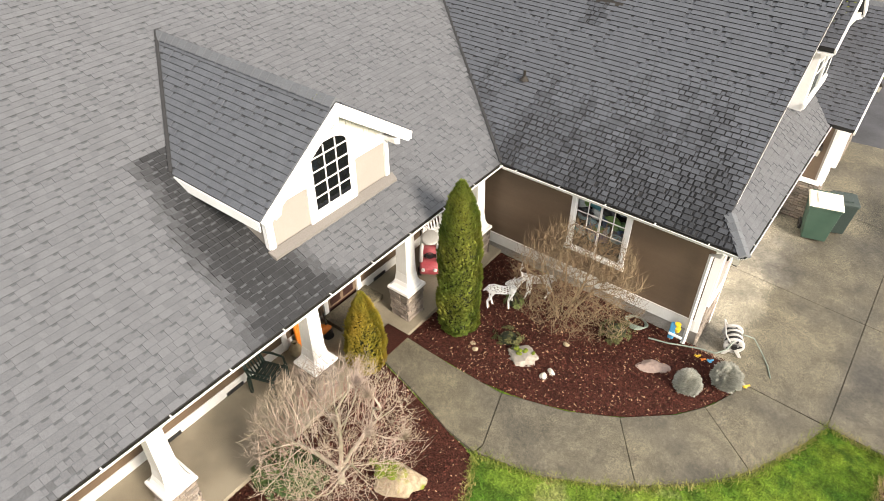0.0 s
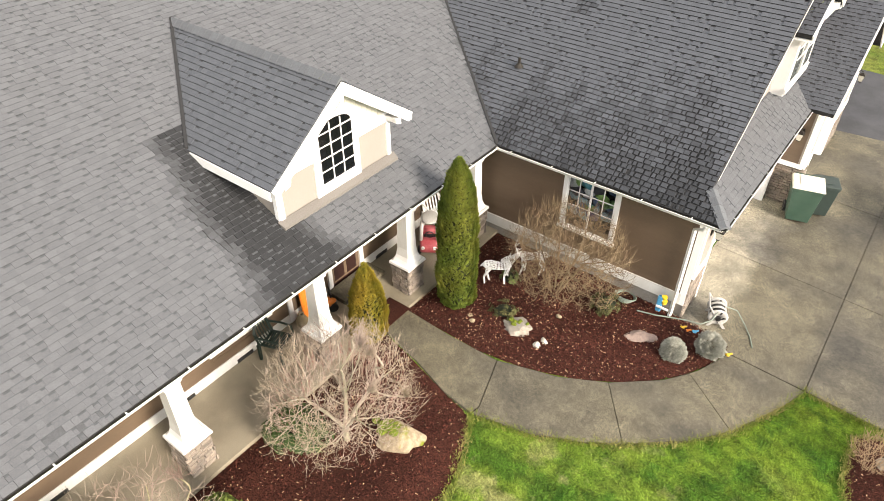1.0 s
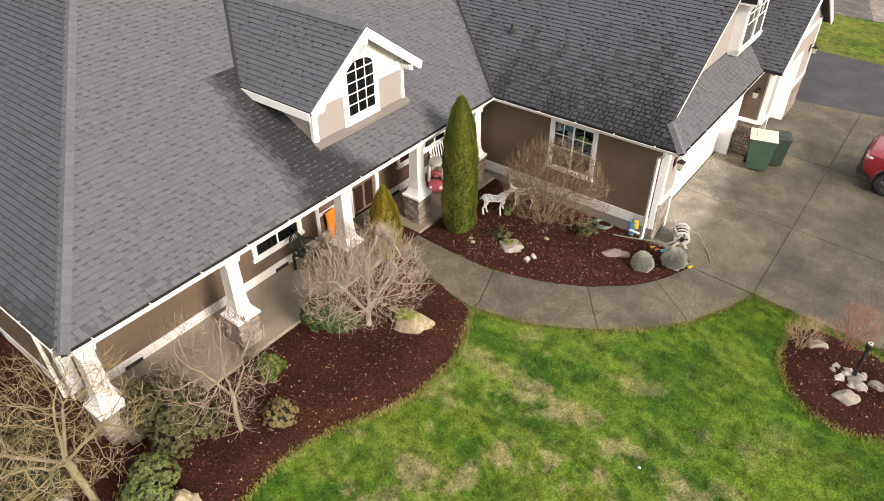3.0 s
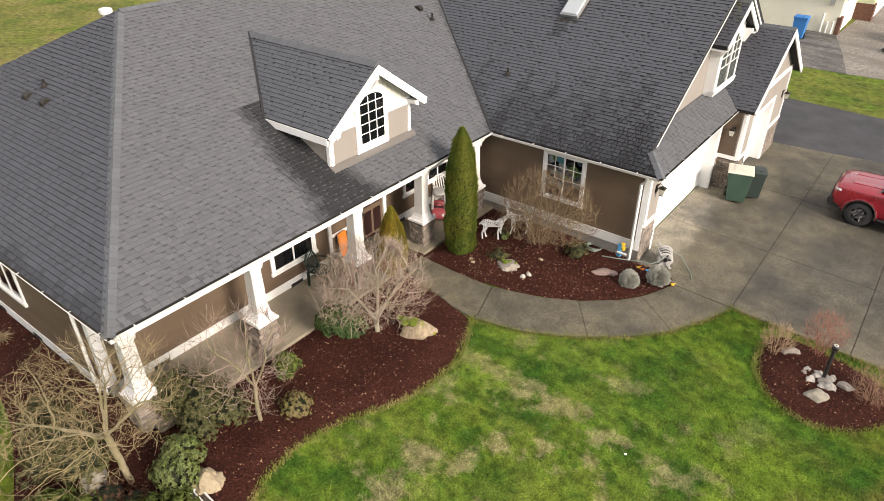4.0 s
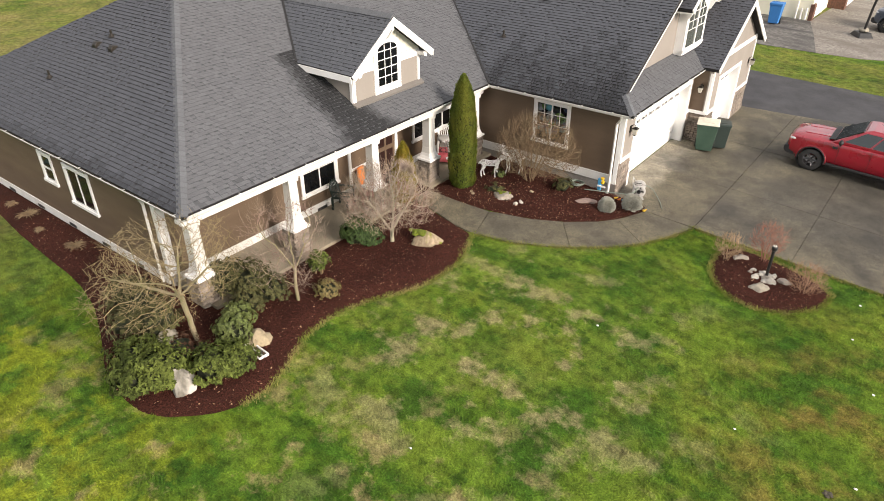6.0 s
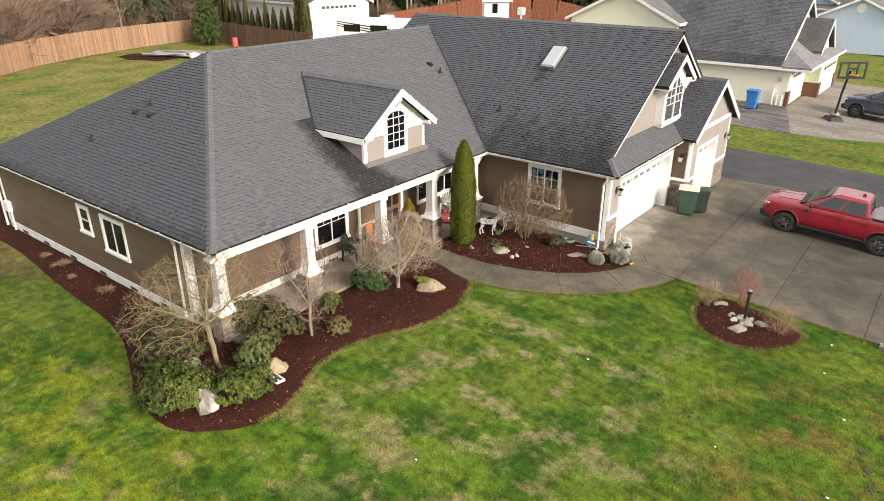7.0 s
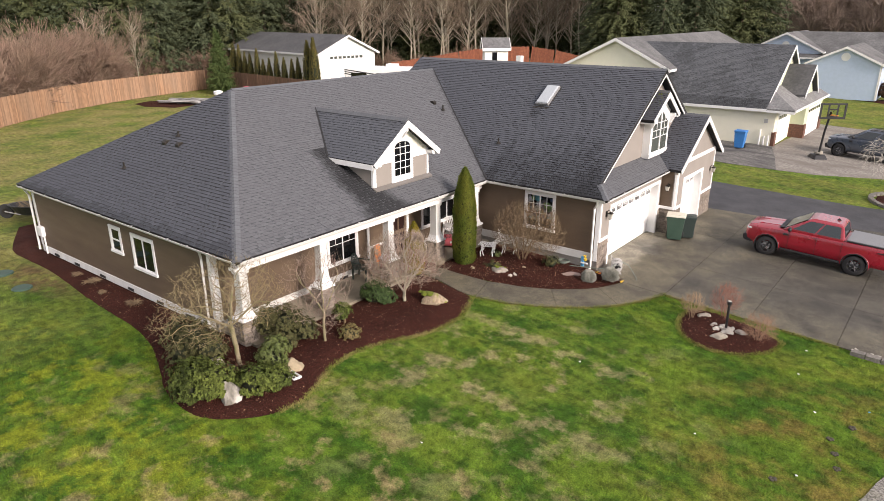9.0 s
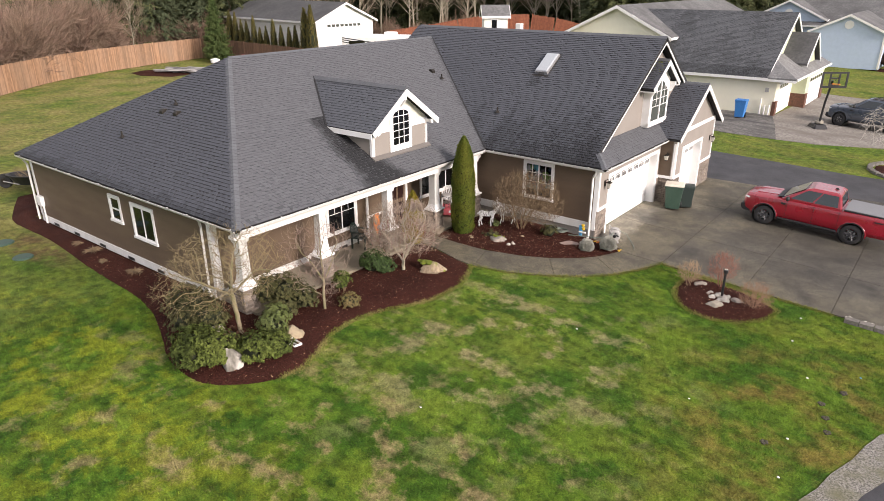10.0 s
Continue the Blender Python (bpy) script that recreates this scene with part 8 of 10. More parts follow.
rng = random.Random(9)
firs = [conifer("fir_tree", 100 + k, 34, sp, mt, dr, fine=0.72) for k, (sp, mt, dr) in enumerate(((0.26, M["conifer"], 0.3), (0.22, M["conifer_dark"], 0.55), (0.27, M["conifer_dark"], 0.35), (0.24, M["conifer"], 0.45)))]
spots = []
px = -190
while px < 560:
    for row, (d, hb) in enumerate(((100, 25), (112, 31)) if px < 430 else ((104, 24), (114, 28))):
        q = px + rng.uniform(-22, 22) + row * 23
        spots.append((*arc(q, d + rng.uniform(-4, 4)), hb * rng.uniform(0.78, 1.15)))
    px += 44
while px < 1080:
    for row, (d, hb) in enumerate(((113, 22.5), (121, 26))):
        q = px + rng.uniform(-22, 22) + row * 26
        spots.append((*arc(q, d + rng.uniform(-4, 4)), hb * rng.uniform(0.8, 1.16)))
    px += 34
for q, d, hh in ((1042, 92, 18), (1075, 90, 22), (1120, 93, 26), (1150, 90, 21), (1205, 96, 25), (1255, 118, 24), (1300, 122, 23), (1335, 124, 17), (1180, 104, 26), (1235, 106, 27), (1285, 108, 26), (1095, 104, 25), (1322, 110, 24), (1512, 165, 22), (1540, 172, 19), (1640, 150, 22), (1750, 130, 22), (1900, 120, 22)):
    spots.append((*arc(q, d), hh))
for q in range(-160, 1330, 46):
    spots.append((*arc(q + rng.uniform(-18, 18), rng.uniform(126, 136)), rng.uniform(27, 34) if q < 560 else rng.uniform(24, 29)))
for q in (1455, 1580):
    spots.append((*arc(q, 186 + rng.uniform(-6, 6)), rng.uniform(17, 20)))
wood(firs, spots, 18, 25, rng)
for k, p in enumerate(firs):
    x, y = arc(-230 - 60 * k, 105)
    p.matrix_basis = Matrix.Translation((x, y, 0))
    p.scale = (24, 24, 24)
# the young fir by the fence corner
M["young_needles"] = leaf_mat("young_fir_needles", (0.04, 0.066, 0.022), (0.06, 0.088, 0.028), (0.08, 0.1, 0.034), island=0.3, rough=0.9, spec=0.1)
yf = conifer("young_fir", 140, 30, 0.29, M["young_needles"], 0.0, 12, 12, 1.7)
tagged(yf, "bushy young green fir by the fence corner", "fir tree", "young firs")
yf.matrix_basis = Matrix.Translation((-63.9, 37.6, 0))
yf.scale = (6.3, 6.3, 7.6)


def far_bare(name, seed, twig, label, depth=5, trunk=0.2, stems=3, tilt=0.25, spread=0.45, up=0.05, length=0.26, r=0.012, split=(2, 4), shrink=0.74, min_r=0.0011, wander=0.18):
    t = bare_tree(name, label, (0, 0, 0), stems, depth, length, r, spread, up, twig, twig, seed, split=split, tilt=tilt, trunk=trunk, shrink=shrink, min_r=min_r, wander=wander, seg=2)
    t["group"] = "bare woodland " + ("bushes" if trunk == 0 else "trees")
    return t


def slender_tree(name, seed, twig, label, bark=None):
    """A tall bare tree of unit height: one leader, rising side limbs and fine twigs."""
    rng = random.Random(seed)
    t, g = Geo(), Geo()
    pts = [Vector((0, 0, -0.01))]
    for k in range(8):
        pts.append(pts[-1] + Vector((rng.uniform(-0.012, 0.012), rng.uniform(-0.012, 0.012), 0.12)))
    t.tube(pts, [0.0085 - 0.0009 * k for k in range(9)], 6, cap=False)
    for k in range(44):
        f = rng.uniform(0.22, 0.99) ** 0.8
        i = min(7, int(f * 8))
        p = pts[i].lerp(pts[i + 1], f * 8 - i)
        a = rng.uniform(0, 6.283)
        up = rng.uniform(0.6, 1.6)
        d = Vector((math.cos(a), math.sin(a), up)).normalized()
        grow(rng, t, g, p, d, (0.26 - 0.17 * f) * rng.uniform(0.6, 1.25), 0.003, 3, 0.5, 0.08, (2, 4), 0.16, 2, 0.66, 0.0007, None, 2)
    tr = thing(name, label, "tree", "bare woodland trees")
    part("trunk", t, bark or M["bark_plum"], tr)
    part("crown", g, twig, tr)
    return tr


bare = [slender_tree("bare_tree", 200 + k, M["far_twig"], "tall bare grey-brown woodland tree") for k in range(5)]
spots = []
px = 560
while px < 1060:
    for d in (98, 106):
        x, y = arc(px + rng.uniform(-20, 20), d + rng.uniform(-3, 3))
        spots.append((x, y, rng.uniform(13, 21)))
    px += 30
for q in (185, 205, 262):
    spots.append((*arc(q, 90), rng.uniform(9, 11)))
wood(bare, spots, 12, 18, rng, 1.0)
M["thicket_twig"] = mat("red_brown_thicket_twigs", (0.27, 0.205, 0.165), (0.36, 0.27, 0.215), rough=0.9, scale=0.3, fine=3, bump=0.0, c3=(0.2, 0.15, 0.12), island=0.25)
thicket = [slender_tree("thicket_tree", 240 + k, M["thicket_twig"], "slim bare red-brown tree of the far wood", M["thicket_twig"]) for k in range(3)]
for p in thicket:
    p["group"] = "bare trees of the far wood"
spots = []
px = 1330
while px < 1800:
    for d in (126, 132, 138, 144, 152, 160, 168):
        spots.append((*arc(px + rng.uniform(-14, 14), d + rng.uniform(-4, 4)), rng.uniform(12, 16) if d < 150 else rng.uniform(16.5, 19.5)))
    px += 19
wood(thicket, spots, 11, 16, rng, 1.25)
for k, p in enumerate(thicket):
    p.matrix_basis = Matrix.Translation((*arc(1900 + 30 * k, 130), 0))
    p.scale = (16, 16, 14)
for k, p in enumerate(bare):
    x, y = arc(2080 + 40 * k, 105)
    p.matrix_basis = Matrix.Translation((x, y, 0))
    p.scale = (14, 14, 16)
bush = [far_bare("bare_bush", 220 + k, M["far_twig_red"], "large bare russet bush at the wood's edge", depth=4, trunk=0, stems=12, tilt=0.85, spread=0.5, up=0.03, length=0.34, r=0.009, split=(4, 5), min_r=0.0019) for k in range(3)]
spots = []
for q in range(-190, 172, 30):
    spots.append((*arc(q, 77 + q * 0.062 + rng.uniform(0, 6)), rng.uniform(8.2, 10.2)))
for q in range(170, 372, 30):
    spots.append((*arc(q, 78 + q * 0.06 + rng.uniform(0, 4)), rng.uniform(3.5, 6.5)))
for q in range(372, 1100, 44):
    spots.append((*arc(q, rng.uniform(95, 101)), rng.uniform(4, 6.5)))
for q in range(1100, 1800, 48):
    spots.append((*arc(q, rng.uniform(94, 100) if q < 1280 else rng.uniform(122, 130)), rng.uniform(4, 8)))
wood(bush, spots, 4, 7, rng, 0.85)
for k, p in enumerate(bush):
    x, y = arc(-230 - 40 * k, 70)
    p.matrix_basis = Matrix.Translation((x, y, 0))
    p.scale = (7, 7, 7)


# undergrowth between the fence and the firs
for q, d, r in ((228, 97, 1.9), (258, 98, 1.6), (296, 99, 2.0), (334, 100, 1.7), (200, 96, 1.5)):
    leafy_shrub("undergrowth_shrub", "olive green undergrowth shrub behind the cedar fence", (*arc(q, d), 0.0), [(0, 0, r * 0.9, r, r), (r * 0.8, 0.3, r * 0.6, r * 0.8, r * 0.7), (-r * 0.9, 0.2, r * 0.6, r * 0.8, r * 0.7)], 1300, 0.2, M["leaf_under"], 300 + q)["group"] = "undergrowth behind the fence"


# buildings
def gable_building(name, label, at, turn, lx, ly, eave, ridge, wall, roof, category="house", doors=(), wins=(), over=0.4, front_gable=True):
    """A plain building: ridge along its own x, gables at both ends; doors and windows on its +x end or -y side."""
    b = thing(name, label, category)
    g = Geo()
    g.prism([(-ly / 2, -0.6), (ly / 2, -0.6), (ly / 2, eave), (0, ridge - 0.15), (-ly / 2, eave)], -lx / 2, lx / 2, "x")
    part("wall", g, wall, b)
    k = (ridge - eave) / (ly / 2)
    for s in (-1, 1):
        e = ly / 2 + over
        pts = [(-lx / 2 - over, s * e, eave - k * over), (lx / 2 + over, s * e, eave - k * over), (lx / 2 + over, 0, ridge), (-lx / 2 - over, 0, ridge)]
        if s > 0:
            pts = pts[::-1]
        part("roof", Geo().slab(pts, (0, 0, -0.16)), roof, b)
        part("fascia", Geo().box(-lx / 2 - over, lx / 2 + over, *sorted((s * (e - 0.02), s * (e + 0.03))), eave - k * over - 0.22, eave - k * over - 0.02), M["white"], b)
        for xs_ in (-1, 1):
            x = xs_ * (lx / 2 + over)
            d = Vector((s * e, ridge - eave + k * over)).normalized()
            part("rake_board", Geo().prism([(s * e, eave - k * over - 0.02), (0, ridge - 0.02), (0, ridge - 0.26), (s * e, eave - k * over - 0.26)], *sorted((x, x + xs_ * 0.04)), "x"), M["white"], b)
    for face, a0, a1, z0, z1, kind in doors + wins:
        def bx(o0, o1, q0, q1, r0, r1):
            return Geo().box(lx / 2 + o0, lx / 2 + o1, q0, q1, r0, r1) if face == "x" else Geo().box(q0, q1, -ly / 2 - o1, -ly / 2 - o0, r0, r1)
        if kind == "door":
            dd = part("garage_door", bx(0, 0.05, a0, a1, z0, z1), M["white"], b, "white garage door")
            n = max(2, round((a1 - a0) / 0.6))
            for i in range(n):
                w = (a1 - a0) / n
                part("light", bx(0.05, 0.06, a0 + i * w + 0.08, a0 + (i + 1) * w - 0.08, z1 - 0.42, z1 - 0.14), M["bay_glass"] if category == "shed" else M["glass"], dd)
        else:
            ww = part("window", bx(0, 0.04, a0, a1, z0, z1), M["white"], b)
            part("pane", bx(0.04, 0.05, a0 + 0.08, a1 - 0.08, z0 + 0.08, z1 - 0.08), M["glass"], ww)
    b.matrix_basis = Matrix.Translation(at) @ pose(0, 0, 0, 0, 0, turn)
    return b


M["wall_cream"] = mat("cream_house_paint", (0.86, 0.83, 0.67), (0.83, 0.8, 0.65), rough=0.6, fine=3, scale=0.5, bump=0.05, c3=(0.8, 0.77, 0.62))
M["wall_green"] = mat("pale_green_house_paint", (0.55, 0.6, 0.42), (0.52, 0.57, 0.4), rough=0.6, fine=3, bump=0.05)
M["wall_blue"] = mat("pale_blue_house_paint", (0.48, 0.58, 0.74), (0.45, 0.55, 0.7), rough=0.6, fine=3, bump=0.05)
M["wall_white"] = mat("white_shed_paint", (0.78, 0.78, 0.74), (0.74, 0.74, 0.7), rough=0.6, fine=3, bump=0.05)
M["roof_grey"] = mat("weathered_grey_roof", (0.17, 0.17, 0.165), (0.1, 0.1, 0.1), rough=0.9, scale=0.5, fine=5, bump=0.3, c3=(0.075, 0.075, 0.075), patch=0.25)
M["roof_pale"] = mat("pale_grey_roof", (0.24, 0.24, 0.235), (0.15, 0.15, 0.148), rough=0.9, scale=1.5, fine=7, bump=0.3, c3=(0.12, 0.12, 0.12), patch=0.3)
M["roof_dark"] = mat("dark_grey_roof", (0.1, 0.1, 0.1), (0.065, 0.065, 0.066), rough=0.9, scale=0.4, fine=5, bump=0.3, c3=(0.05, 0.05, 0.052), patch=0.25)
M["brick_red"] = mat("red_brown_brick", (0.16, 0.075, 0.05), (0.1, 0.05, 0.035), rough=0.9, fine=8, bump=0.3)

# the cream neighbour: garage wing and main body
nb = gable_building("neighbour_house", "cream neighbouring house with grey shingle roof and white garage doors", (-9.5, 48.2, -0.05), 0, 11.6, 12.2, 2.95, 6.9, M["wall_cream"], M["shingle_base"], doors=(), wins=())
part("lower_wall", Geo().box(5.8, 6.8, -6.1, 6.1, -0.6, 2.62), M["wall_cream"], nb)
dd = part("garage_door", Geo().box(6.8, 6.85, -5.2, -2.6, 0.0, 2.2), M["white"], nb, "white garage door")
for i in range(4):
    part("light", Geo().box(6.85, 6.86, -5.1 + i * 0.64, -4.58 + i * 0.64, 1.8, 2.06), M["glass"], dd)
part("gable_panel", Geo().prism([(-3.6, 3.9), (3.6, 3.9), (0, 6.4)], 5.8, 5.82, "x"), M["wall_green"], nb)
part("skirt_roof", Geo().slab([(5.8, -4.3, 3.95), (5.8, 6.3, 3.95), (8.1, 6.5, 2.72), (8.1, -6.5, 2.72)], (0, 0, -0.14)), M["roof_pale"], nb)
part("corner_roof", Geo().slab([(6.15, -6.5, 2.72), (8.1, -6.5, 2.72), (6.15, -4.6, 3.8)], (0, 0, -0.14)), M["roof_pale"], nb)
part("gutter", Geo().box(8.08, 8.18, -6.5, 6.5, 2.56, 2.7), M["white"], nb)
part("garage_bay", Geo().box(6.8, 7.8, -0.9, 5.8, -0.6, 2.8), M["wall_green"], nb)
gd = part("garage_door", Geo().box(7.8, 7.85, 0.0, 4.9, 0.0, 2.2), M["white"], nb, "white garage door")
for i in range(6):
    part("light", Geo().box(7.85, 7.86, 0.12 + i * 0.8, 0.72 + i * 0.8, 1.82, 2.06), M["glass"], gd)
part("pier", Geo().box(6.8, 7.9, -0.95, -0.2, -0.6, 1.0), M["brick_red"], nb, "red-brown brick pier", bevel=0.01)
part("pier", Geo().box(7.8, 7.92, 5.0, 5.85, -0.6, 1.0), M["brick_red"], nb, "red-brown brick pier", bevel=0.01)
part("pier", Geo().box(6.7, 6.95, -6.15, -5.6, -0.6, 1.0), M["brick_red"], nb, "red-brown brick pier", bevel=0.01)
part("small_gable_wall", Geo().prism([(-1.6, 3.2), (2.9, 3.2), (0.65, 5.2)], 5.8, 7.4, "x"), M["wall_green"], nb)
for s in (-1, 1):
    part("small_gable_roof", Geo().slab([(4.5, 0.65, 5.45), (7.75, 0.65, 5.45), (7.75, 0.65 + s * 2.5, 3.35), (4.5, 0.65 + s * 2.5, 3.35)][::-s], (0, 0, -0.15)), M["roof_dark"], nb)
    part("rake_board", Geo().prism([(0.65 + s * 2.5, 3.33), (0.65, 5.43), (0.65, 5.2), (0.65 + s * 2.5, 3.1)], 7.75, 7.8, "x"), M["white"], nb)
part("gutter", Geo().box(6.245, 8.1, -6.53, -6.48, 2.45, 2.6), M["white"], nb)
part("soffit", Geo().box(6.245, 8.06, -6.49, -6.1, 2.43, 2.57), M["white"], nb)
part("meter_box", Geo().box(6.1, 6.35, -6.22, -6.1, 1.65, 1.95), M["pale_plastic"], nb)
for x, h_ in ((5.95, 1.15), (6.25, 0.7), (6.55, 0.75)):
    part("drain_pipe", Geo().tube([(x, -6.2, 0.0), (x, -6.2, h_)], 0.055, 8), M["white"], nb)
gable_building("neighbour_wing", "cream gabled wing of the neighbouring house", (-16.2, 57.5, 0), 90, 27.0, 9.0, 5.1, 7.25, M["wall_cream"], M["roof_grey"])
bh1 = gable_building("blue_house", "pale blue house with grey roof", (-3.7, 83.0, 0.55), 90, 12.0, 7.2, 3.45, 5.15, M["wall_blue"], M["roof_grey"])
bh2 = gable_building("blue_house", "pale blue house with a long grey roof", (-11.9, 92.0, -0.3), 90, 12.0, 8.4, 5.1, 7.15, M["wall_blue"], M["roof_grey"])
gable_building("blue_house", "long grey roof of the pale blue house", (3.0, 92.0, -0.3), 0, 30.0, 13.0, 4.4, 7.15, M["wall_blue"], M["roof_grey"])
gable_building("beige_house", "beige house far down the street", (4.0, 116.0, -0.3), 90, 12.0, 11.0, 6.4, 9.8, M["tan"], M["roof_grey"])
for b_, z_ in ((bh1, 4.0), (bh2, 5.6)):
    part("gable_vent", Geo().tube([(-6.0, 0, z_), (-6.06, 0, z_)], 0.45, 20), M["white"], b_, "round white gable vent")
    part("corner_board", Geo().box(-6.05, -5.9, -3.65, -3.45, -0.5, 3.3), M["white"], b_)
shed = gable_building("shed", "white garage shed with grey roof behind the fence", (-59.7, 46.7, 0), -8, 20.0, 8.0, 5.1, 6.9, M["wall_white"], M["roof_dark"], "shed", doors=(("x", -2.6, 2.2, 0.2, 4.7, "door"),))
cup = gable_building("playhouse", "small white garden shed with grey roof", (-25.6, 39.7, 2.2), 40, 2.0, 2.2, 4.3, 5.0, M["wall_white"], M["roof_grey"], "garden shed", wins=(("y", -0.45, 0.15, 3.0, 3.9, "win"),), over=0.2)
part("footing", Geo().box(-1.0, 1.0, -1.1, 1.1, -2.3, -0.5), M["wall_white"], cup)

# trailer
tr = thing("travel_trailer", "white travel trailer with black stripes behind the house", "trailer")
part("body", Geo().box(-5.0, 5.0, -1.25, 1.25, 0.6, 3.5), M["white"], tr, bevel=0.2)
part("roof_unit", Geo().box(-1.0, 0.1, -0.4, 0.4, 3.5, 3.8), M["white"], tr, bevel=0.08)
part("roof_unit", Geo().box(2.0, 2.7, -0.35, 0.35, 3.5, 3.75), M["metal_dark"], tr, bevel=0.06)
for x0, x1, z0, z1 in ((-4.2, -2.6, 2.4, 3.0), (-1.6, 0.0, 2.2, 3.0), (1.6, 2.4, 2.2, 3.0)):
    part("window", Geo().box(x0, x1, -1.27, -1.24, z0, z1), M["glass"], tr)
for k in range(3):
    part("stripe", Geo().add([(-4.9, -1.262, 3.3 - k * 0.18), (-4.9, -1.262, 3.22 - k * 0.18), (1.0, -1.262, 2.5 - k * 0.25), (4.5, -1.262, 2.35 - k * 0.25), (4.5, -1.262, 2.43 - k * 0.25), (1.0, -1.262, 2.62 - k * 0.25)], [(0, 1, 2, 5), (5, 2, 3, 4)]), M["black"], tr, "black stripe")
for x in (-0.5, 0.5):
    part("wheel", Geo().tube([(x, -1.2, 0.38), (x, -0.95, 0.38)], 0.38, 18), M["tyre"], tr)
tr.matrix_basis = Matrix.Translation((-35.3, 37.6, 0.9)) @ pose(0, 0, 0, 0, 0, 20)

# basketball hoop
bh = thing("basketball_hoop", "portable black basketball hoop on gravel", "basketball hoop")
part("pole", Geo().tube([(0, 0, 0.1), (0.2, 0, 1.6), (0.55, 0, 2.9)], 0.065, 8), M["black"], bh)
part("base", Geo().frustum(-0.1, 0, 0.0, 0.25, 0.55, 0.35, 0.4, 0.3), M["black"], bh, bevel=0.04)
part("weight_stone", Geo().blob((-0.1, 0.05, 0.35), (0.3, 0.25, 0.14), 4, 0.2, 2), M["rock"], bh)
bf = part("backboard", Geo().box(0.74, 0.75, -0.7, 0.7, 2.56, 3.38), M["clear_glass"], bh, "clear backboard pane")
for y0, y1, z0, z1 in ((-0.75, 0.75, 2.5, 2.62), (-0.75, 0.75, 3.32, 3.42), (-0.75, -0.65, 2.62, 3.32), (0.65, 0.75, 2.62, 3.32), (-0.3, -0.22, 2.62, 3.32), (0.22, 0.3, 2.62, 3.32), (-0.22, 0.22, 2.62, 2.7), (-0.22, 0.22, 3.02, 3.1)):
    part("frame_bar", Geo().box(0.72, 0.78, y0, y1, z0, z1), M["black"], bf, "black frame bar")
part("hoop", Geo().tube([(0.99 + 0.22 * math.cos(6.2832 * k / 16), 0.22 * math.sin(6.2832 * k / 16), 2.75) for k in range(17)], 0.015, 5), M["toy_orange"], bh)
part("arm", Geo().tube([(0.5, -0.15, 2.8), (0.74, -0.2, 2.75)], 0.02, 5).tube([(0.5, 0.15, 2.9), (0.74, 0.2, 3.1)], 0.02, 5), M["black"], bh)
bh.matrix_basis = Matrix.Translation((0.75, 40.2, gz(0.75) + 0.02)) @ pose(0, 0, 0, 0, 0, -55) @ Matrix.Scale(1.12, 4)

# block retaining wall with stones at the driveway's street end
rw = tagged(new("retaining_wall"), "low grey block retaining wall beside the driveway", "retaining wall", kind="structure")
M["block"] = mat("grey_concrete_block", (0.2, 0.185, 0.16), (0.13, 0.12, 0.105), rough=0.9, fine=15, bump=0.4, island=0.15)
blk = Geo().frustum(0, 0, 0, 0.145, 0.195, 0.185, 0.13, 0.12).mesh("block", M["block"])
for r in range(3):
    for k in range(11):
        x = 7.1 + k * 0.4 + (0.2 if r % 2 else 0)
        part("block", blk, None, rw, m=Matrix.Translation((x, 10.62 + 0.01 * r - 0.05 * (k > 6) * (k - 6), gz(x) - 0.32 + r * 0.15)) @ pose(0, 0, 0, 0, 0, random.uniform(-3, 3) - 2))
for k in range(40):
    x = random.uniform(6.9, 11.0)
    s = random.uniform(0.03, 0.06)
    rock((x, 10.82 + random.uniform(-0.1, 0.06), gz(x) + 0.1), (s, s, s * 0.7), M["rock_white"], "small white decorative stone on the wall", 300 + k, k * 31, 1, "pebble", "pebbles on the retaining wall")
# round bed with edging at the lane, and its pale bare tree
bed("mulch_bed", [(5.2, 30.2), (6.2, 29.5), (8.5, 29.7), (9.5, 31.5), (8.8, 33.2), (6.5, 33.5), (5.2, 32.2)], "small mulch bed at the lane")
eg = tagged(new("bed_edging"), "curved grey block edging round a small bed", "edging", kind="structure")
for k in range(14):
    a = math.pi * (0.75 + 0.9 * k / 14)
    x, y = 7.3 + 2.35 * math.cos(a), 31.5 + 2.2 * math.sin(a)
    part("block", blk, None, eg, m=Matrix.Translation((x, y, gz(x) + 0.0)) @ pose(0, 0, 0, 0, 0, math.degrees(a) + 90))
crown_tree("birch", "slim pale bare weeping birch near the lane", "tree", (6.7, 31.0, gz(6.7)), [[(0, 0, -0.1), (0, 0, 1.2), (0.05, 0, 2.6)], [(0, 0, 1.2), (-0.7, -0.5, 2.4)], [(0, 0, 1.2), (0.6, 0.4, 2.5)], [(0.05, 0, 2.6), (-0.8, 0.3, 3.2)]],
           [(-0.2, -0.1, 2.7, 2.5, 1.3, 1.0)], 360, M["rock_white"], M["rock_white"], 71, step=0.2, reach=1.6, tip=0.009, power=2.2, sag=0.22, tufts=2, tuft=0.4, rise=-0.4, thick=0.03)

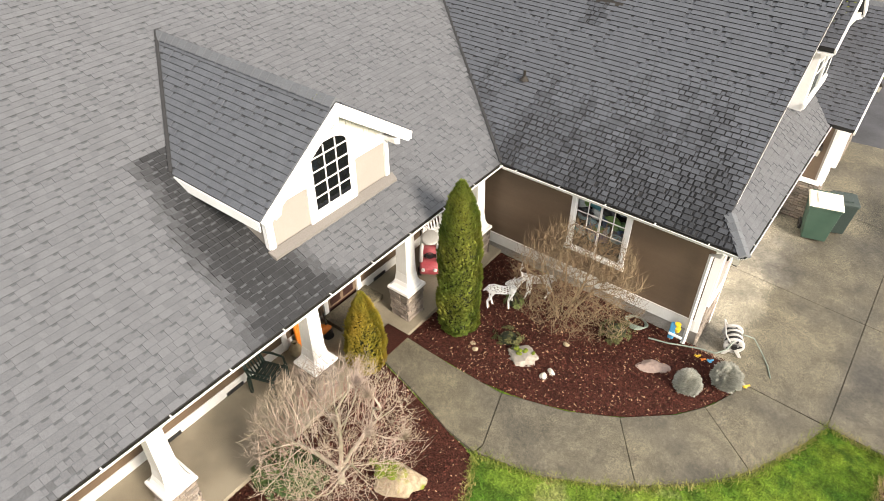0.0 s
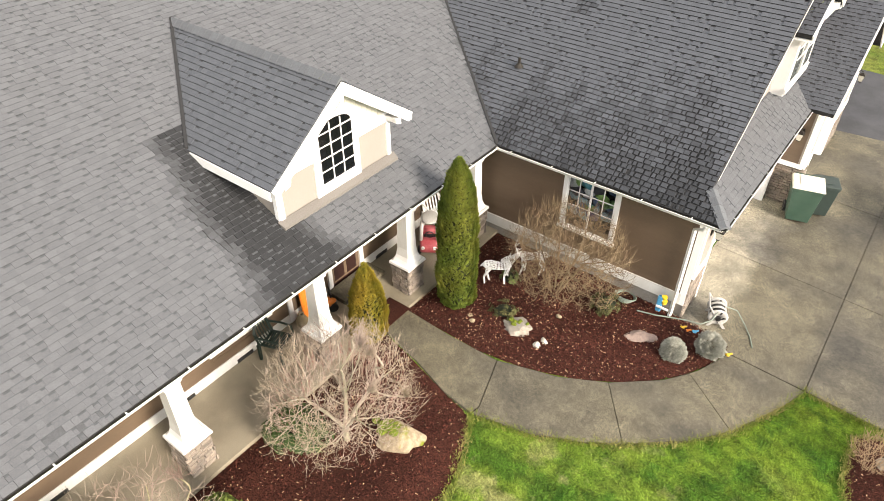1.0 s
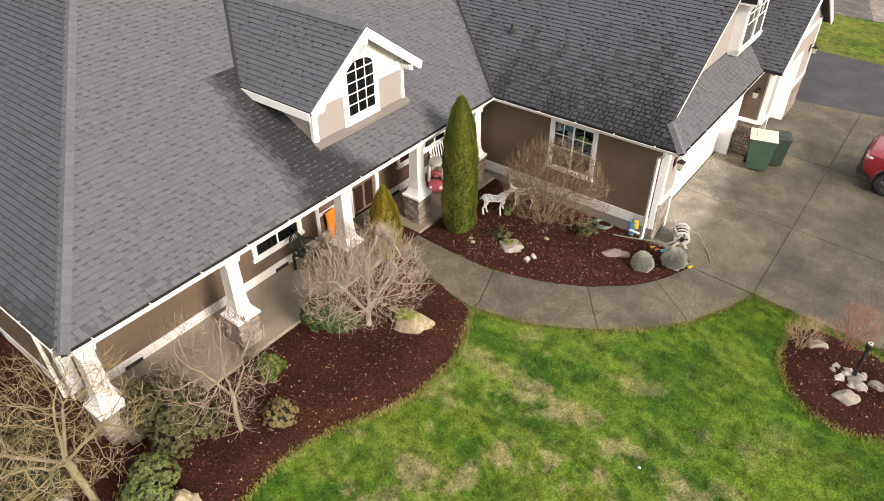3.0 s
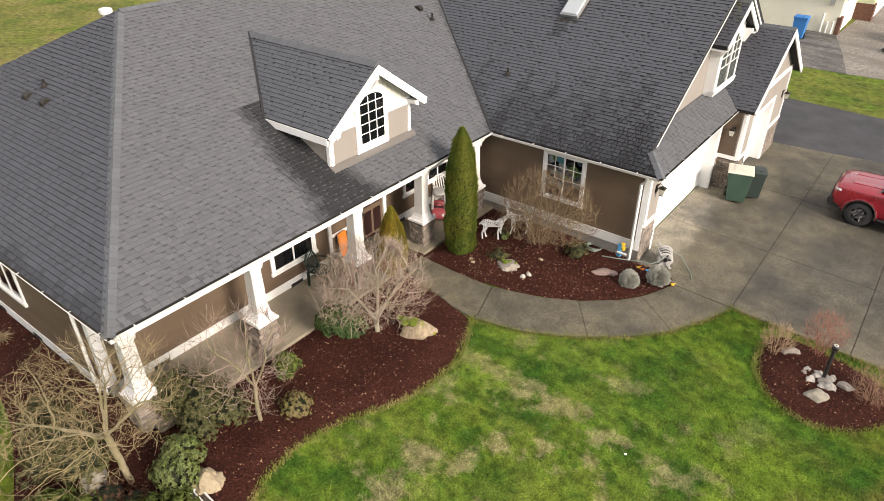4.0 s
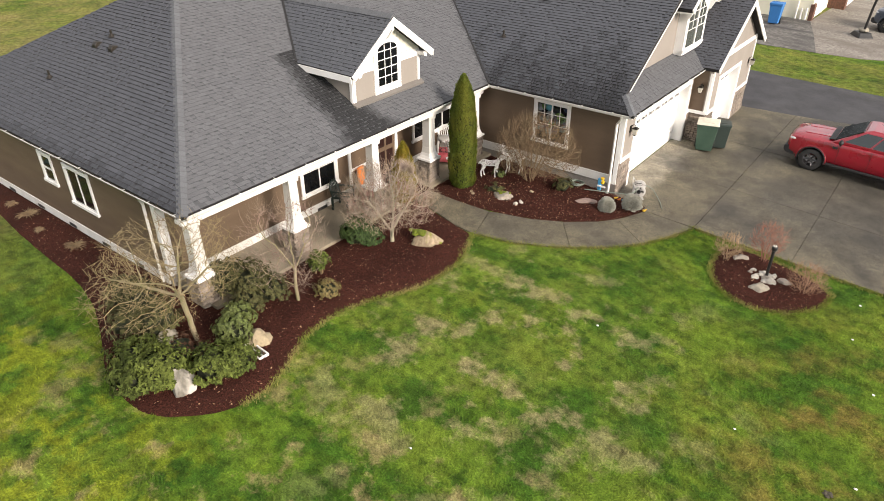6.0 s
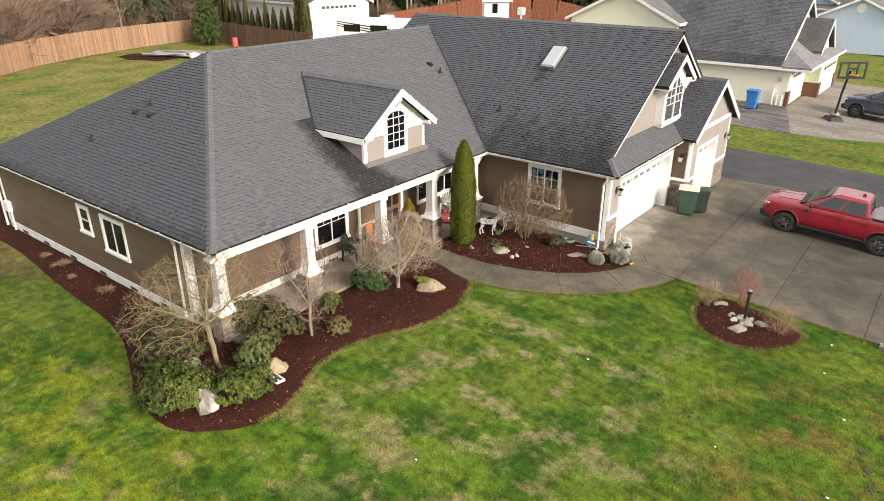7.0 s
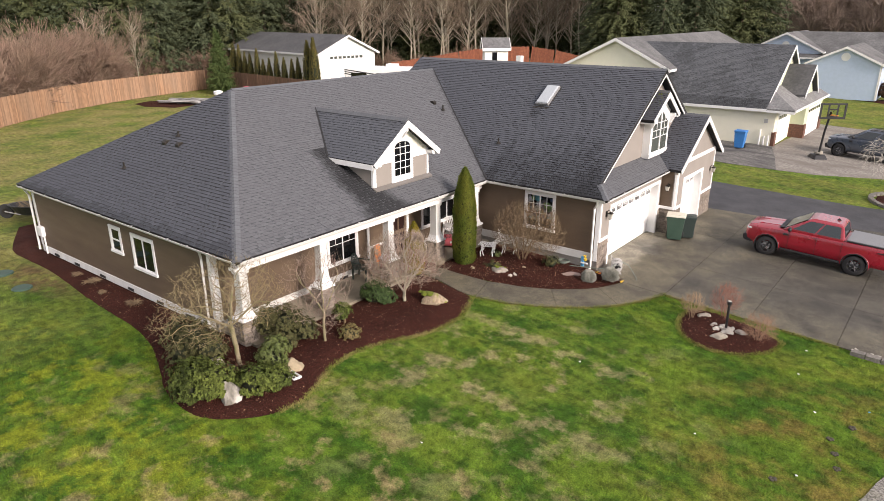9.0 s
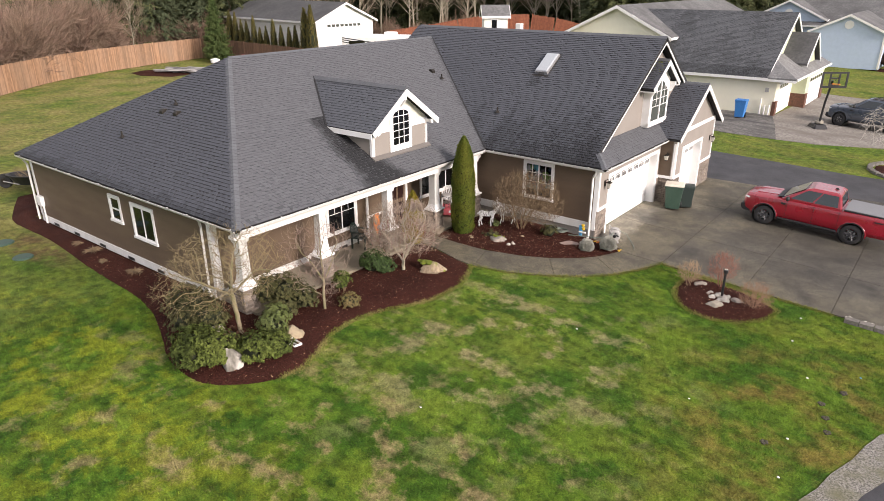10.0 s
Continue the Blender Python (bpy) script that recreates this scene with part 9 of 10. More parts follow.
# back yard: dirt patch, lumber pile, pots
bed("dirt_patch", [(-62.9, 25.9), (-60.0, 25.4), (-56.6, 26.9), (-57.0, 29.6), (-59.5, 30.6), (-62.6, 30.0), (-64.0, 28.0)], "bare brown soil patch in the back lawn", 0.05)
M["lumber"] = mat("grey_lumber", (0.36, 0.35, 0.34), (0.2, 0.19, 0.185), rough=0.85, fine=12, bump=0.1, island=0.45)
lb = thing("lumber_pile", "pile of pale grey boards on the back lawn", "lumber pile")
for k in range(24):
    part("board", Geo().box(-1.4, 1.4, -0.1, 0.1, 0.0, 0.05), M["lumber"], lb, m=Matrix.Translation((random.uniform(-0.9, 0.9), random.uniform(-0.9, 0.9), 0.05 * (k % 5) + 0.01)) @ pose(0, 0, 0, 0, 0, random.uniform(-28, 28)))
lb.matrix_basis = Matrix.Translation((-58.2, 30.4, 0.05)) @ pose(0, 0, 0, 0, 0, 30) @ Matrix.Scale(1.7, 4)
wb = thing("wheelbarrow", "black wheelbarrow lying beside the back corner of the house", "wheelbarrow")
part("tray", Geo()._lathe([(0.0, 0.25), (0.42, 0.25), (0.62, 0.62), (0.66, 0.62), (0.66, 0.65), (0.58, 0.65), (0.38, 0.3), (0.0, 0.3)], 20, 0, 0), M["black"], wb, "black plastic tray").scale = (1.35, 0.8, 1)
wl_ = part("wheel", Geo().tube([(-1.05, -0.06, 0.33), (-1.05, 0.06, 0.33)], 0.3, 20), M["tyre"], wb)
part("rim", Geo().tube([(-1.05, -0.07, 0.33), (-1.05, 0.07, 0.33)], 0.13, 14), M["metal_dark"], wl_)
for y in (-0.3, 0.3):
    part("handle", Geo().tube([(-1.05, y * 0.3, 0.33), (-0.3, y, 0.28), (0.5, y, 0.4), (1.25, y * 1.2, 0.6)], 0.025, 6), M["lumber"], wb)
    part("leg", Geo().tube([(0.35, y, 0.3), (0.5, y, 0.0), (0.7, y, 0.35)], 0.018, 6), M["metal_dark"], wb)
st = Geo()
for j in range(30):
    a = j * 2.4
    st.tube([(0.3 * math.cos(a), 0.25 * math.sin(a), 0.32), (0.6 * math.cos(a * 1.3), 0.4 * math.sin(a * 1.3), 0.75 + 0.15 * math.sin(a))], [0.015, 0.005], 4)
part("prunings", st, M["twig_brown"], wb, "heap of cut twigs")
wb.matrix_basis = Matrix.Translation((-25.9, 0.75, 0)) @ pose(0, 0, 0, 0, 0, 35) @ Matrix.Scale(1.15, 4)
solo("utility_lid", Geo()._lathe([(0.0, 0.05), (0.34, 0.05), (0.38, 0.02), (0.38, -0.05)], 18, 0, 0), M["bin_green"], "round green utility lid set in the lawn", "utility lid", m=Matrix.Translation((-19.17, -3.02, 0)))
for k, (x, y, s) in enumerate(((-12.3, -1.55, 1.0), (-15.3, -1.5, 1.1), (-16.4, -1.5, 0.7), (-14.0, -1.75, 0.5))):
    g = Geo()
    rng = random.Random(400 + k)
    for j in range(110):
        a = rng.uniform(0, 6.2832)
        L = rng.uniform(0.05, 0.36) * s
        c_ = Vector((math.cos(a) * L, math.sin(a) * L, rng.uniform(0.02, 0.16)))
        g.tube([(0, 0, 0.03), c_ * 0.5 + Vector((0, 0, 0.08)), c_], [0.006, 0.012, 0.003], 3, cap=False)
    solo("dead_perennial", g, M["twig_brown"], "flattened pale dead perennial in the mulch", "dead plant", "dead perennials along the side wall", m=Matrix.Translation((x, y, 0.1)))
lid = solo("utility_lid", Geo()._lathe([(0.0, 0.05), (0.3, 0.05), (0.34, 0.02), (0.34, -0.05)], 18, 0, 0), M["bin_green"], "round green utility lid set in the lawn", "utility lid", m=Matrix.Translation((-17.08, -3.15, 0.0)))
rh = thing("red_barrel", "red lidded barrel on the back lawn", "barrel")
part("drum", Geo()._lathe([(0.0, 0.0), (0.35, 0.0), (0.38, 0.4), (0.35, 0.85)], 16, 0, 0), M["toy_red"], rh)
part("lid", Geo()._lathe([(0.37, 0.85), (0.37, 0.92), (0.15, 1.02), (0.0, 1.04)], 16, 0, 0), M["toy_red"], rh)
rh.matrix_basis = Matrix.Translation((-60.5, 38.7, 0))

leafy_shrub("dark_shrub", "round dark red-brown shrub by the blue house", (0.9, 79.3, -0.2), [(0, 0, 1.0, 1.5, 1.1), (0.5, 0.4, 1.6, 1.1, 0.9)], 2200, 0.3, M["dark_shrub_leaf"], 91, aspect=0.5)
bed("mulch_bed", [(-1.4, 77.6), (1.5, 76.4), (4.0, 77.0), (4.2, 80.0), (1.5, 81.0), (0.3, 80.5)], "small mulch bed by the blue house")
vp = thing("beehive_box", "small white box on a post beside the garden shed", "garden box")
part("post", Geo().tube([(0, 0, 0), (0, 0, 5.3)], 0.08, 8), M["white"], vp)
part("box", Geo().box(-0.25, 0.25, -0.22, 0.22, 5.3, 5.85), M["white"], vp, bevel=0.03)
vp.matrix_basis = Matrix.Translation((-22.2, 38.3, 0.0))

# ---------------------------------------------------------------- pieces: shingles, stones, chips, grass
def chord(poly, b):
    """Least and greatest a of a flat outline at height b."""
    xs_ = []
    n = len(poly)
    for i in range(n):
        (a0, b0), (a1, b1) = poly[i], poly[(i + 1) % n]
        if (b0 - b) * (b1 - b) <= 0 and abs(b1 - b0) > 1e-9:
            xs_.append(a0 + (a1 - a0) * (b - b0) / (b1 - b0))
    return (min(xs_), max(xs_)) if len(xs_) > 1 else None


def clean_roof(x, y):
    return 0.0


def wave(x, y, k):
    return noise.noise(Vector((x * k, y * k, k)))


def front_dirt_shade(x, y):
    """How black the long front slope is: the run-off and the painted dormer shadow under its eave, the valley's edge,
    the foot of the slope.
    """
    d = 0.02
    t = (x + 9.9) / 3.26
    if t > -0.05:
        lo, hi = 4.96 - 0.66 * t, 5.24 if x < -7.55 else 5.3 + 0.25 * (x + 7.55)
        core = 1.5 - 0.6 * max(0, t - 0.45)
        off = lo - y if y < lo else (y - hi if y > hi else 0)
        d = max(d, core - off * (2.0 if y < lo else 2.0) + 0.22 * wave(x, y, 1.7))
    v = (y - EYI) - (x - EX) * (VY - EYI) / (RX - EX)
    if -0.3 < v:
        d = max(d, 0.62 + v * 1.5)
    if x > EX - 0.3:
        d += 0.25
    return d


def garage_dirt(x, y):
    """Algae in the joints that thickens towards the garage eave in drips, and a short wet mark below the skylight."""
    u = y - EYI
    d = 1.02 - 0.33 * u + 0.5 * wave(x * 1.6, y * 0.5, 0.9) + 0.2 * wave(x, y, 2.6) - (0.2 if x < -5.6 else 0.0) + (0.16 if x > -4.2 else 0.0)
    if -6.75 < x < -6.3 and 13.9 < y < 14.6:
        d = max(d, 0.7)
    return max(d, 0.1)


def hip_dirt(x, y):
    """An even dull slope with dark joints, blacker at its foot."""
    u = y - EY0
    return max(0.12, 0.75 - 1.5 * u + 0.25 * wave(x, y, 1.1))


def far_dirt(x, y):
    return 0.32 + 0.25 * wave(x, y, 0.6) + 0.3 * wave(x, y, 2.3) + (0.4 if y < -5.6 else 0.0)


def shingle_slope(roof, pts, eave, name, pieces=None, exposure=0.12, seed=1, tile="shingle", dirt_shade=clean_roof, widths=(0.1, 0.13, 0.16, 0.2), lows=0.42, groove=0.02, thick=1.0, soak=1.0, course=0.95):
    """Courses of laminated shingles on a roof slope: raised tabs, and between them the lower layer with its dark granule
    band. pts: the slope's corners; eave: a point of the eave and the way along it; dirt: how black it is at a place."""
    rng = random.Random(seed)
    o, u = Vector(eave[0]), Vector(eave[1]).normalized()
    nrm = (Vector(pts[1]) - Vector(pts[0])).cross(Vector(pts[2]) - Vector(pts[1])).normalized()
    if nrm.z < 0:
        nrm = -nrm
    s = nrm.cross(u).normalized()
    if s.z < 0:
        s = -s
    poly = [((Vector(p) - o).dot(u), (Vector(p) - o).dot(s)) for p in pts]
    bmax = max(b for a, b in poly)
    g, slot = Geo(), []
    variants = {}
    row, b = 0, 0.0
    while b < bmax - 0.03:
        b1 = min(b + exposure, bmax - 0.001)
        lo0, hi0 = chord(poly, b + 0.001) or (0, 0)
        c1 = chord(poly, b1 - 0.001)
        lo1, hi1 = c1 if c1 else (lo0, hi0)
        a = min(lo0, lo1) - rng.uniform(0, 0.2)
        end = max(hi0, hi1)
        low = False
        while a < end:
            low = rng.random() < lows and not low
            w = rng.choice(widths) * (0.6 if low else 1.0)
            mid = o + u * (a + w / 2) + s * (b + exposure / 2)
            d = dirt_shade(mid.x, mid.y)
            v = d * soak + rng.uniform(-0.1, 0.1)
            tone = 0 if v < 0.35 else (3 if v < 0.6 else (4 if v < 0.85 else (5 if v < 1.1 else 6)))
            gap = 0.0008 + (groove * 0.5 * min(1.0, d) * rng.uniform(0.4, 1.2) if d > 0.15 and rng.random() < 0.4 + d * 0.6 else 0.0)
            e0, e1 = a + gap, a + w - gap
            t = (0.007 if low else rng.choice((0.0155, 0.0165))) * thick
            y0 = b + rng.uniform(-0.002, 0.002) + (gap * 0.7 if gap > 0.004 else 0)
            q0, q1 = max(e0, lo0), min(e1, hi0)
            r0, r1 = max(e0, lo1), min(e1, hi1)
            a += w
            if q1 - q0 < 0.01 and r1 - r0 < 0.01:
                continue
            if q1 < q0:
                q0 = q1 = max(lo0, min(hi0, (q0 + q1) / 2))
            if r1 < r0:
                r0 = r1 = max(lo1, min(hi1, (r0 + r1) / 2))
            # dark strip atop raised tabs paints the course shadow line in band colour
            k = 0.7 if low else course
            if pieces and pieces[0] <= row < pieces[1] and pieces[2] < e0 and e1 < pieces[3]:
                key = (round(w, 3), t, tone, low)
                if key not in variants:
                    ww, yk = w - 0.003, exposure * k
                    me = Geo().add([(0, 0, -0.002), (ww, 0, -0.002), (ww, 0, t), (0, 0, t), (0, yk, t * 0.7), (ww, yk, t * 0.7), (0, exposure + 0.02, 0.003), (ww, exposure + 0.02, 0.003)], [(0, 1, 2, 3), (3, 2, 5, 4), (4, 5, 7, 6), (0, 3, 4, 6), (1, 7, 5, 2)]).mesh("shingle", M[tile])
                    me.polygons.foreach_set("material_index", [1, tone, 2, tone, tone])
                    variants[key] = me
                fr = Matrix((u, s, nrm)).transposed().to_4x4()
                part("shingle", variants[key], None, roof, m=Matrix.Translation(o + u * e0 + s * y0) @ fr)
                continue
            P = lambda aa, bb, h: tuple(o + u * aa + s * bb + nrm * h)
            i = len(g.v)
            ym = y0 + (b1 - y0) * k
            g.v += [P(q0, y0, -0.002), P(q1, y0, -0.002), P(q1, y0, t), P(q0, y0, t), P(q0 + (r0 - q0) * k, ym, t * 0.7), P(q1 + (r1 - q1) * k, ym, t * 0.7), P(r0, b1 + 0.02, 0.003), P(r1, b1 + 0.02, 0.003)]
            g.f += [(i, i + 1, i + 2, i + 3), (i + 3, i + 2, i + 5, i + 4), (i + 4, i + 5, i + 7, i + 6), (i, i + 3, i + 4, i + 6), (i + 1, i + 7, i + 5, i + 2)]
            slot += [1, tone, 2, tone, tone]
        b += exposure
        row += 1
    ob = part(name, g, M[tile], roof)
    ob.data.polygons.foreach_set("material_index", slot)
    ob["kind"] = "stuff"
    return ob


def caps(roof, a, b, nl, nr, w=0.14, step=0.17, lift=0.024):
    """Folded cap shingles along a ridge or hip; nl and nr run down the two slopes from it."""
    a, b, nl, nr = Vector(a), Vector(b), Vector(nl).normalized(), Vector(nr).normalized()
    L = (b - a).length
    d = (b - a) / L
    n = int(L / step)
    g = Geo()
    up = Vector((0, 0, 1))
    for k in range(n):
        p0, p1 = a + d * (k * step), a + d * ((k + 1) * step + 0.03)
        h0, h1 = lift + 0.012, lift
        vs = []
        for p, h in ((p0, h0), (p1, h1)):
            vs += [p + nl * w + up * (h * 0.9), p + up * (h + 0.012), p + nr * w + up * (h * 0.9)]
        vs += [p0 + nl * w - up * 0.01, p0, p0 + nr * w - up * 0.01]
        i = len(g.v)
        g.v += [tuple(v) for v in vs]
        g.f += [(i, i + 1, i + 4, i + 3), (i + 1, i + 2, i + 5, i + 4), (i + 6, i + 7, i + 1, i), (i + 7, i + 8, i + 2, i + 1)]
    ob = part("ridge_cap", g, M["cap"], roof)
    ob["kind"] = "stuff"


FR = [(EX, EY0, EZ), (EX, EYI, EZ), (RX, VY, RZ), (RX, HY, RZ)]
shingle_slope(r_front, FR, ((EX, EY0, EZ), (0, 1, 0)), "shingles", (0, 10, 3.2, 8.6), seed=1, dirt_shade=front_dirt_shade, course=0.965)
shingle_slope(r_hip, [(-21.0, EY0, EZ), (EX, EY0, EZ), (RX, HY, RZ)], ((-21.0, EY0, EZ), (1, 0, 0)), "shingles", seed=2, tile="shingle_hip", dirt_shade=hip_dirt, thick=2.0, lows=0.25, course=0.86, groove=0.012)
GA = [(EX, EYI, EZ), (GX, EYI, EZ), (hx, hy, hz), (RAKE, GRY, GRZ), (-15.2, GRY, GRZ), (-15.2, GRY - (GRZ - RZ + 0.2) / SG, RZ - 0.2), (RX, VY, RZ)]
shingle_slope(r_gar, GA, ((EX, EYI, EZ), (1, 0, 0)), "shingles", seed=3, tile="shingle_garage", dirt_shade=garage_dirt, groove=0.052, thick=1.8, lows=0.15, soak=0.74, course=0.87)
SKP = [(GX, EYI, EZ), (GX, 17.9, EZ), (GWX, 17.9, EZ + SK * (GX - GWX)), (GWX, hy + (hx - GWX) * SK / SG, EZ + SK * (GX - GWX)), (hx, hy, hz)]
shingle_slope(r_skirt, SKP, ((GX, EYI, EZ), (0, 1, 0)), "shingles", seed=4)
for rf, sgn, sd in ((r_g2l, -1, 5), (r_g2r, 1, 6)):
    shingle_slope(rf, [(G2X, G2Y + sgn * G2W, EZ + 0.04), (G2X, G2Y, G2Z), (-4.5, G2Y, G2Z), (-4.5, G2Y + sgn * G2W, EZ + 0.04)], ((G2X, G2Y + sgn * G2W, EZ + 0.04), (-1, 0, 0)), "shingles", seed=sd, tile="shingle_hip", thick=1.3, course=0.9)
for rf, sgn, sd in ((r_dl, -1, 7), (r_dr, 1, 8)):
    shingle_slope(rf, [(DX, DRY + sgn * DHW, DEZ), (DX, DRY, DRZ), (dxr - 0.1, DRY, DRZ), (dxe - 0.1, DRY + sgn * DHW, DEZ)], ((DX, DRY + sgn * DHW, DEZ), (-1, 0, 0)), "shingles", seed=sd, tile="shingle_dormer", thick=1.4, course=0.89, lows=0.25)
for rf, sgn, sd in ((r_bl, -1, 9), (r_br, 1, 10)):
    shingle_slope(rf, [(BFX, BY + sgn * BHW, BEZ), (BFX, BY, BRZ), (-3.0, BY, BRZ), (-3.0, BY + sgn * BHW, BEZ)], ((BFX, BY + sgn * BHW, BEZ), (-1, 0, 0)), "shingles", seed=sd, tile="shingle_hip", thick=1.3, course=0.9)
DN_F, DN_G, DN_B = (1, 0, -SL), (0, -1, -SG), (-1, 0, -SL)
# hip caps lie square to the hip's run
hd = Vector((RX - EX, HY - EY0, RZ - EZ)).normalized()


n_f = Vector((SL, 0, 1)).normalized()
n_h = Vector((0, -(RZ - EZ) / (HY - EY0), 1)).normalized()
n_g = Vector((0, -SG, 1)).normalized()
v1, v2 = hd.cross(n_f), hd.cross(n_h)
v1 = v1 if v1.y > 0 else -v1
v2 = v2 if v2.x < 0 else -v2
caps(r_hip, (EX, EY0, EZ), (RX, HY, RZ), v1, v2)
caps(r_front, (RX, HY, RZ), (RX, VY, RZ), DN_F, DN_B)
caps(r_gar, (RAKE, GRY, GRZ), (-15.2, GRY, GRZ), DN_G, (0, 1, -SG))
kk = (DRZ - DEZ) / DHW
caps(r_dl, (DX, DRY, DRZ), (dxr - 0.05, DRY, DRZ), (0, -1, -kk), (0, 1, -kk), 0.17, 0.19, 0.05)
caps(r_g2l, (G2X, G2Y, G2Z), (-4.4, G2Y, G2Z), (0, -1, -SG), (0, 1, -SG), 0.13)
kb = (BRZ - BEZ) / BHW
caps(r_bl, (BFX, BY, BRZ), (-2.9, BY, BRZ), (0, -1, -kb), (0, 1, -kb), 0.13)
sd_ = (Vector((hx, hy, hz)) - Vector((GX, EYI, EZ))).normalized()
n_s = Vector((SK, 0, 1)).normalized()
v1, v2 = sd_.cross(n_g), sd_.cross(n_s)
v1 = v1 if v1.x < 0 else -v1
v2 = v2 if v2.y > 0 else -v2
caps(r_skirt, (GX, EYI, EZ), (hx, hy, hz), v1, v2, 0.13)
# dark seams where roof planes meet
def seam(roof, a, b, w=0.03, lift=0.02):
    a, b = Vector(a), Vector(b)
    d = (b - a).normalized()
    s_ = d.cross(Vector((0, 0, 1))).normalized() * w
    up = Vector((0, 0, lift))
    part("valley_seam", Geo().slab([a - s_ + up, a + s_ + up, b + s_ + up, b - s_ + up], (0, 0, -0.05)), M["shingle_edge"], roof, "dark valley seam")


seam(r_gar, (EX, EYI, EZ), (RX, VY, RZ), 0.035, 0.045)
seam(r_dl, (dxe - 0.02, DRY - DHW, DEZ), (dxr - 0.02, DRY, DRZ), 0.03, 0.06)
seam(r_dr, (dxe - 0.02, DRY + DHW, DEZ), (dxr - 0.02, DRY, DRZ), 0.03, 0.06)
# moss on the ridge ends
M["moss"] = mat("yellow_green_moss", (0.12, 0.14, 0.02), (0.07, 0.09, 0.015), rough=0.95, fine=25, bump=0.6)
g = Geo()
rng = random.Random(15)
for k in range(26):
    y = DRY + rng.uniform(-0.12, 0.12)
    g.blob((DX - rng.uniform(0.05, 0.45), y, DRZ + 0.03 - abs(y - DRY) * 0.7), rng.uniform(0.012, 0.03), k, 0.3, 1)
mo = part("moss", g, M["moss"], house)
mo["kind"] = "stuff"
g = Geo()
for k in range(120):
    f = rng.random()
    g.blob((BFX - rng.uniform(0.02, 1.1), BY - f * BHW * 0.95, BRZ - f * (BRZ - BEZ) + 0.02), (rng.uniform(0.02, 0.05), rng.uniform(0.02, 0.05), 0.015), k, 0.3, 1)
mo = part("moss", g, M["moss"], house)
mo["kind"] = "stuff"


nbr = next(c for c in nb.children if c.name.startswith("roof"))
ek = (6.9 - 2.95) / 6.1
shingle_slope(nbr, [(-6.2, -6.5, 2.95 - ek * 0.4), (6.2, -6.5, 2.95 - ek * 0.4), (6.2, 0, 6.9), (-6.2, 0, 6.9)], ((-6.2, -6.5, 2.95 - ek * 0.4), (1, 0, 0)), "shingles", seed=31, exposure=0.15, tile="shingle_far", dirt_shade=far_dirt, widths=(0.15, 0.2, 0.26), groove=0.03, thick=1.6)

# stone veneer
STONE = [Geo().frustum(0, 0, 0, d, w / 2, w / 2 - 0.012, h / 2, h / 2 - 0.01).mesh("stone", M["stone"]) for w, h, d in ((0.12, 0.075, 0.035), (0.2, 0.075, 0.04), (0.28, 0.075, 0.03), (0.16, 0.105, 0.045), (0.24, 0.105, 0.035))]
SW = [(0.12, 0.075), (0.2, 0.075), (0.28, 0.075), (0.16, 0.105), (0.24, 0.105)]


def stones(parent, p, along, out, length, z0, z1, seed):
    """Courses of split stone on a wall face from p along a way, facing out."""
    rng = random.Random(seed)
    al, ou = Vector(along), Vector(out)
    fr = Matrix((al, Vector((0, 0, 1)), ou)).transposed().to_4x4()
    z = z0
    while z < z1 - 0.04:
        tall = rng.random() < 0.4
        h = 0.105 if tall else 0.075
        ks = (3, 4) if tall else (0, 1, 2)
        a = -rng.uniform(0, 0.05)
        while a < length - 0.03:
            k = rng.choice(ks)
            w = SW[k][0]
            sc = min(1.0, (length - a) / w)
            if sc < 0.25:
                break
            c = Vector(p) + al * (a + w * sc / 2) + Vector((0, 0, z + h / 2))
            part("stone", STONE[k], None, parent, m=Matrix.Translation(c) @ fr @ Matrix.Diagonal((sc * 0.97, min(1.0, (z1 - z) / h) * 0.96, rng.uniform(0.7, 1.2), 1)))
            a += w * sc
        z += h


for k, (col, y) in enumerate(zip(columns, COLS)):
    x, w_ = CX, 2 * PIER + 0.04
    stones(col, (x + PIER, y - PIER - 0.02, 0), (0, 1, 0), (1, 0, 0), w_, 0.1, 0.85, k * 3)
    stones(col, (x - PIER - 0.02, y - PIER, 0), (1, 0, 0), (0, -1, 0), w_, 0.1, 0.85, k * 3 + 1)
    stones(col, (x + PIER + 0.02, y + PIER, 0), (-1, 0, 0), (0, 1, 0), w_, 0.1, 0.85, k * 3 + 2)
stones(w_gf, (GFX, GY, 0), (0, 1, 0), (1, 0, 0), D1[0] - 0.13 - GY, -0.15, 1.02, 50)
stones(w_gf, (GFX - 0.0, D1[1] + 0.13, 0), (0, 1, 0), (1, 0, 0), G2A - D1[1] - 0.13, -0.15, 1.02, 51)
stones(w_g2, (GFX, G2A, 0), (1, 0, 0), (0, -1, 0), G2F - GFX, -0.15, 1.02, 52)
stones(w_g2, (G2F, G2A, 0), (0, 1, 0), (1, 0, 0), D2[0] - 0.13 - G2A, -0.15, 1.02, 53)
stones(w_g2, (G2F, D2[1] + 0.13, 0), (0, 1, 0), (1, 0, 0), G2B - D2[1] - 0.13, -0.15, 1.02, 54)


# mulch chips and fallen leaves, grass
def inside(poly, x, y):
    """Which of many points lie in a flat outline."""
    r = np.zeros(len(x), bool)
    n = len(poly)
    for i in range(n):
        (x0, y0), (x1, y1) = poly[i], poly[(i + 1) % n]
        if y0 == y1:
            continue
        c = ((y0 > y) != (y1 > y)) & (x < (x1 - x0) * (y - y0) / (y1 - y0) + x0)
        r ^= c
    return r


def ground_z(x):
    return -0.05 * np.maximum(0, x + 4)


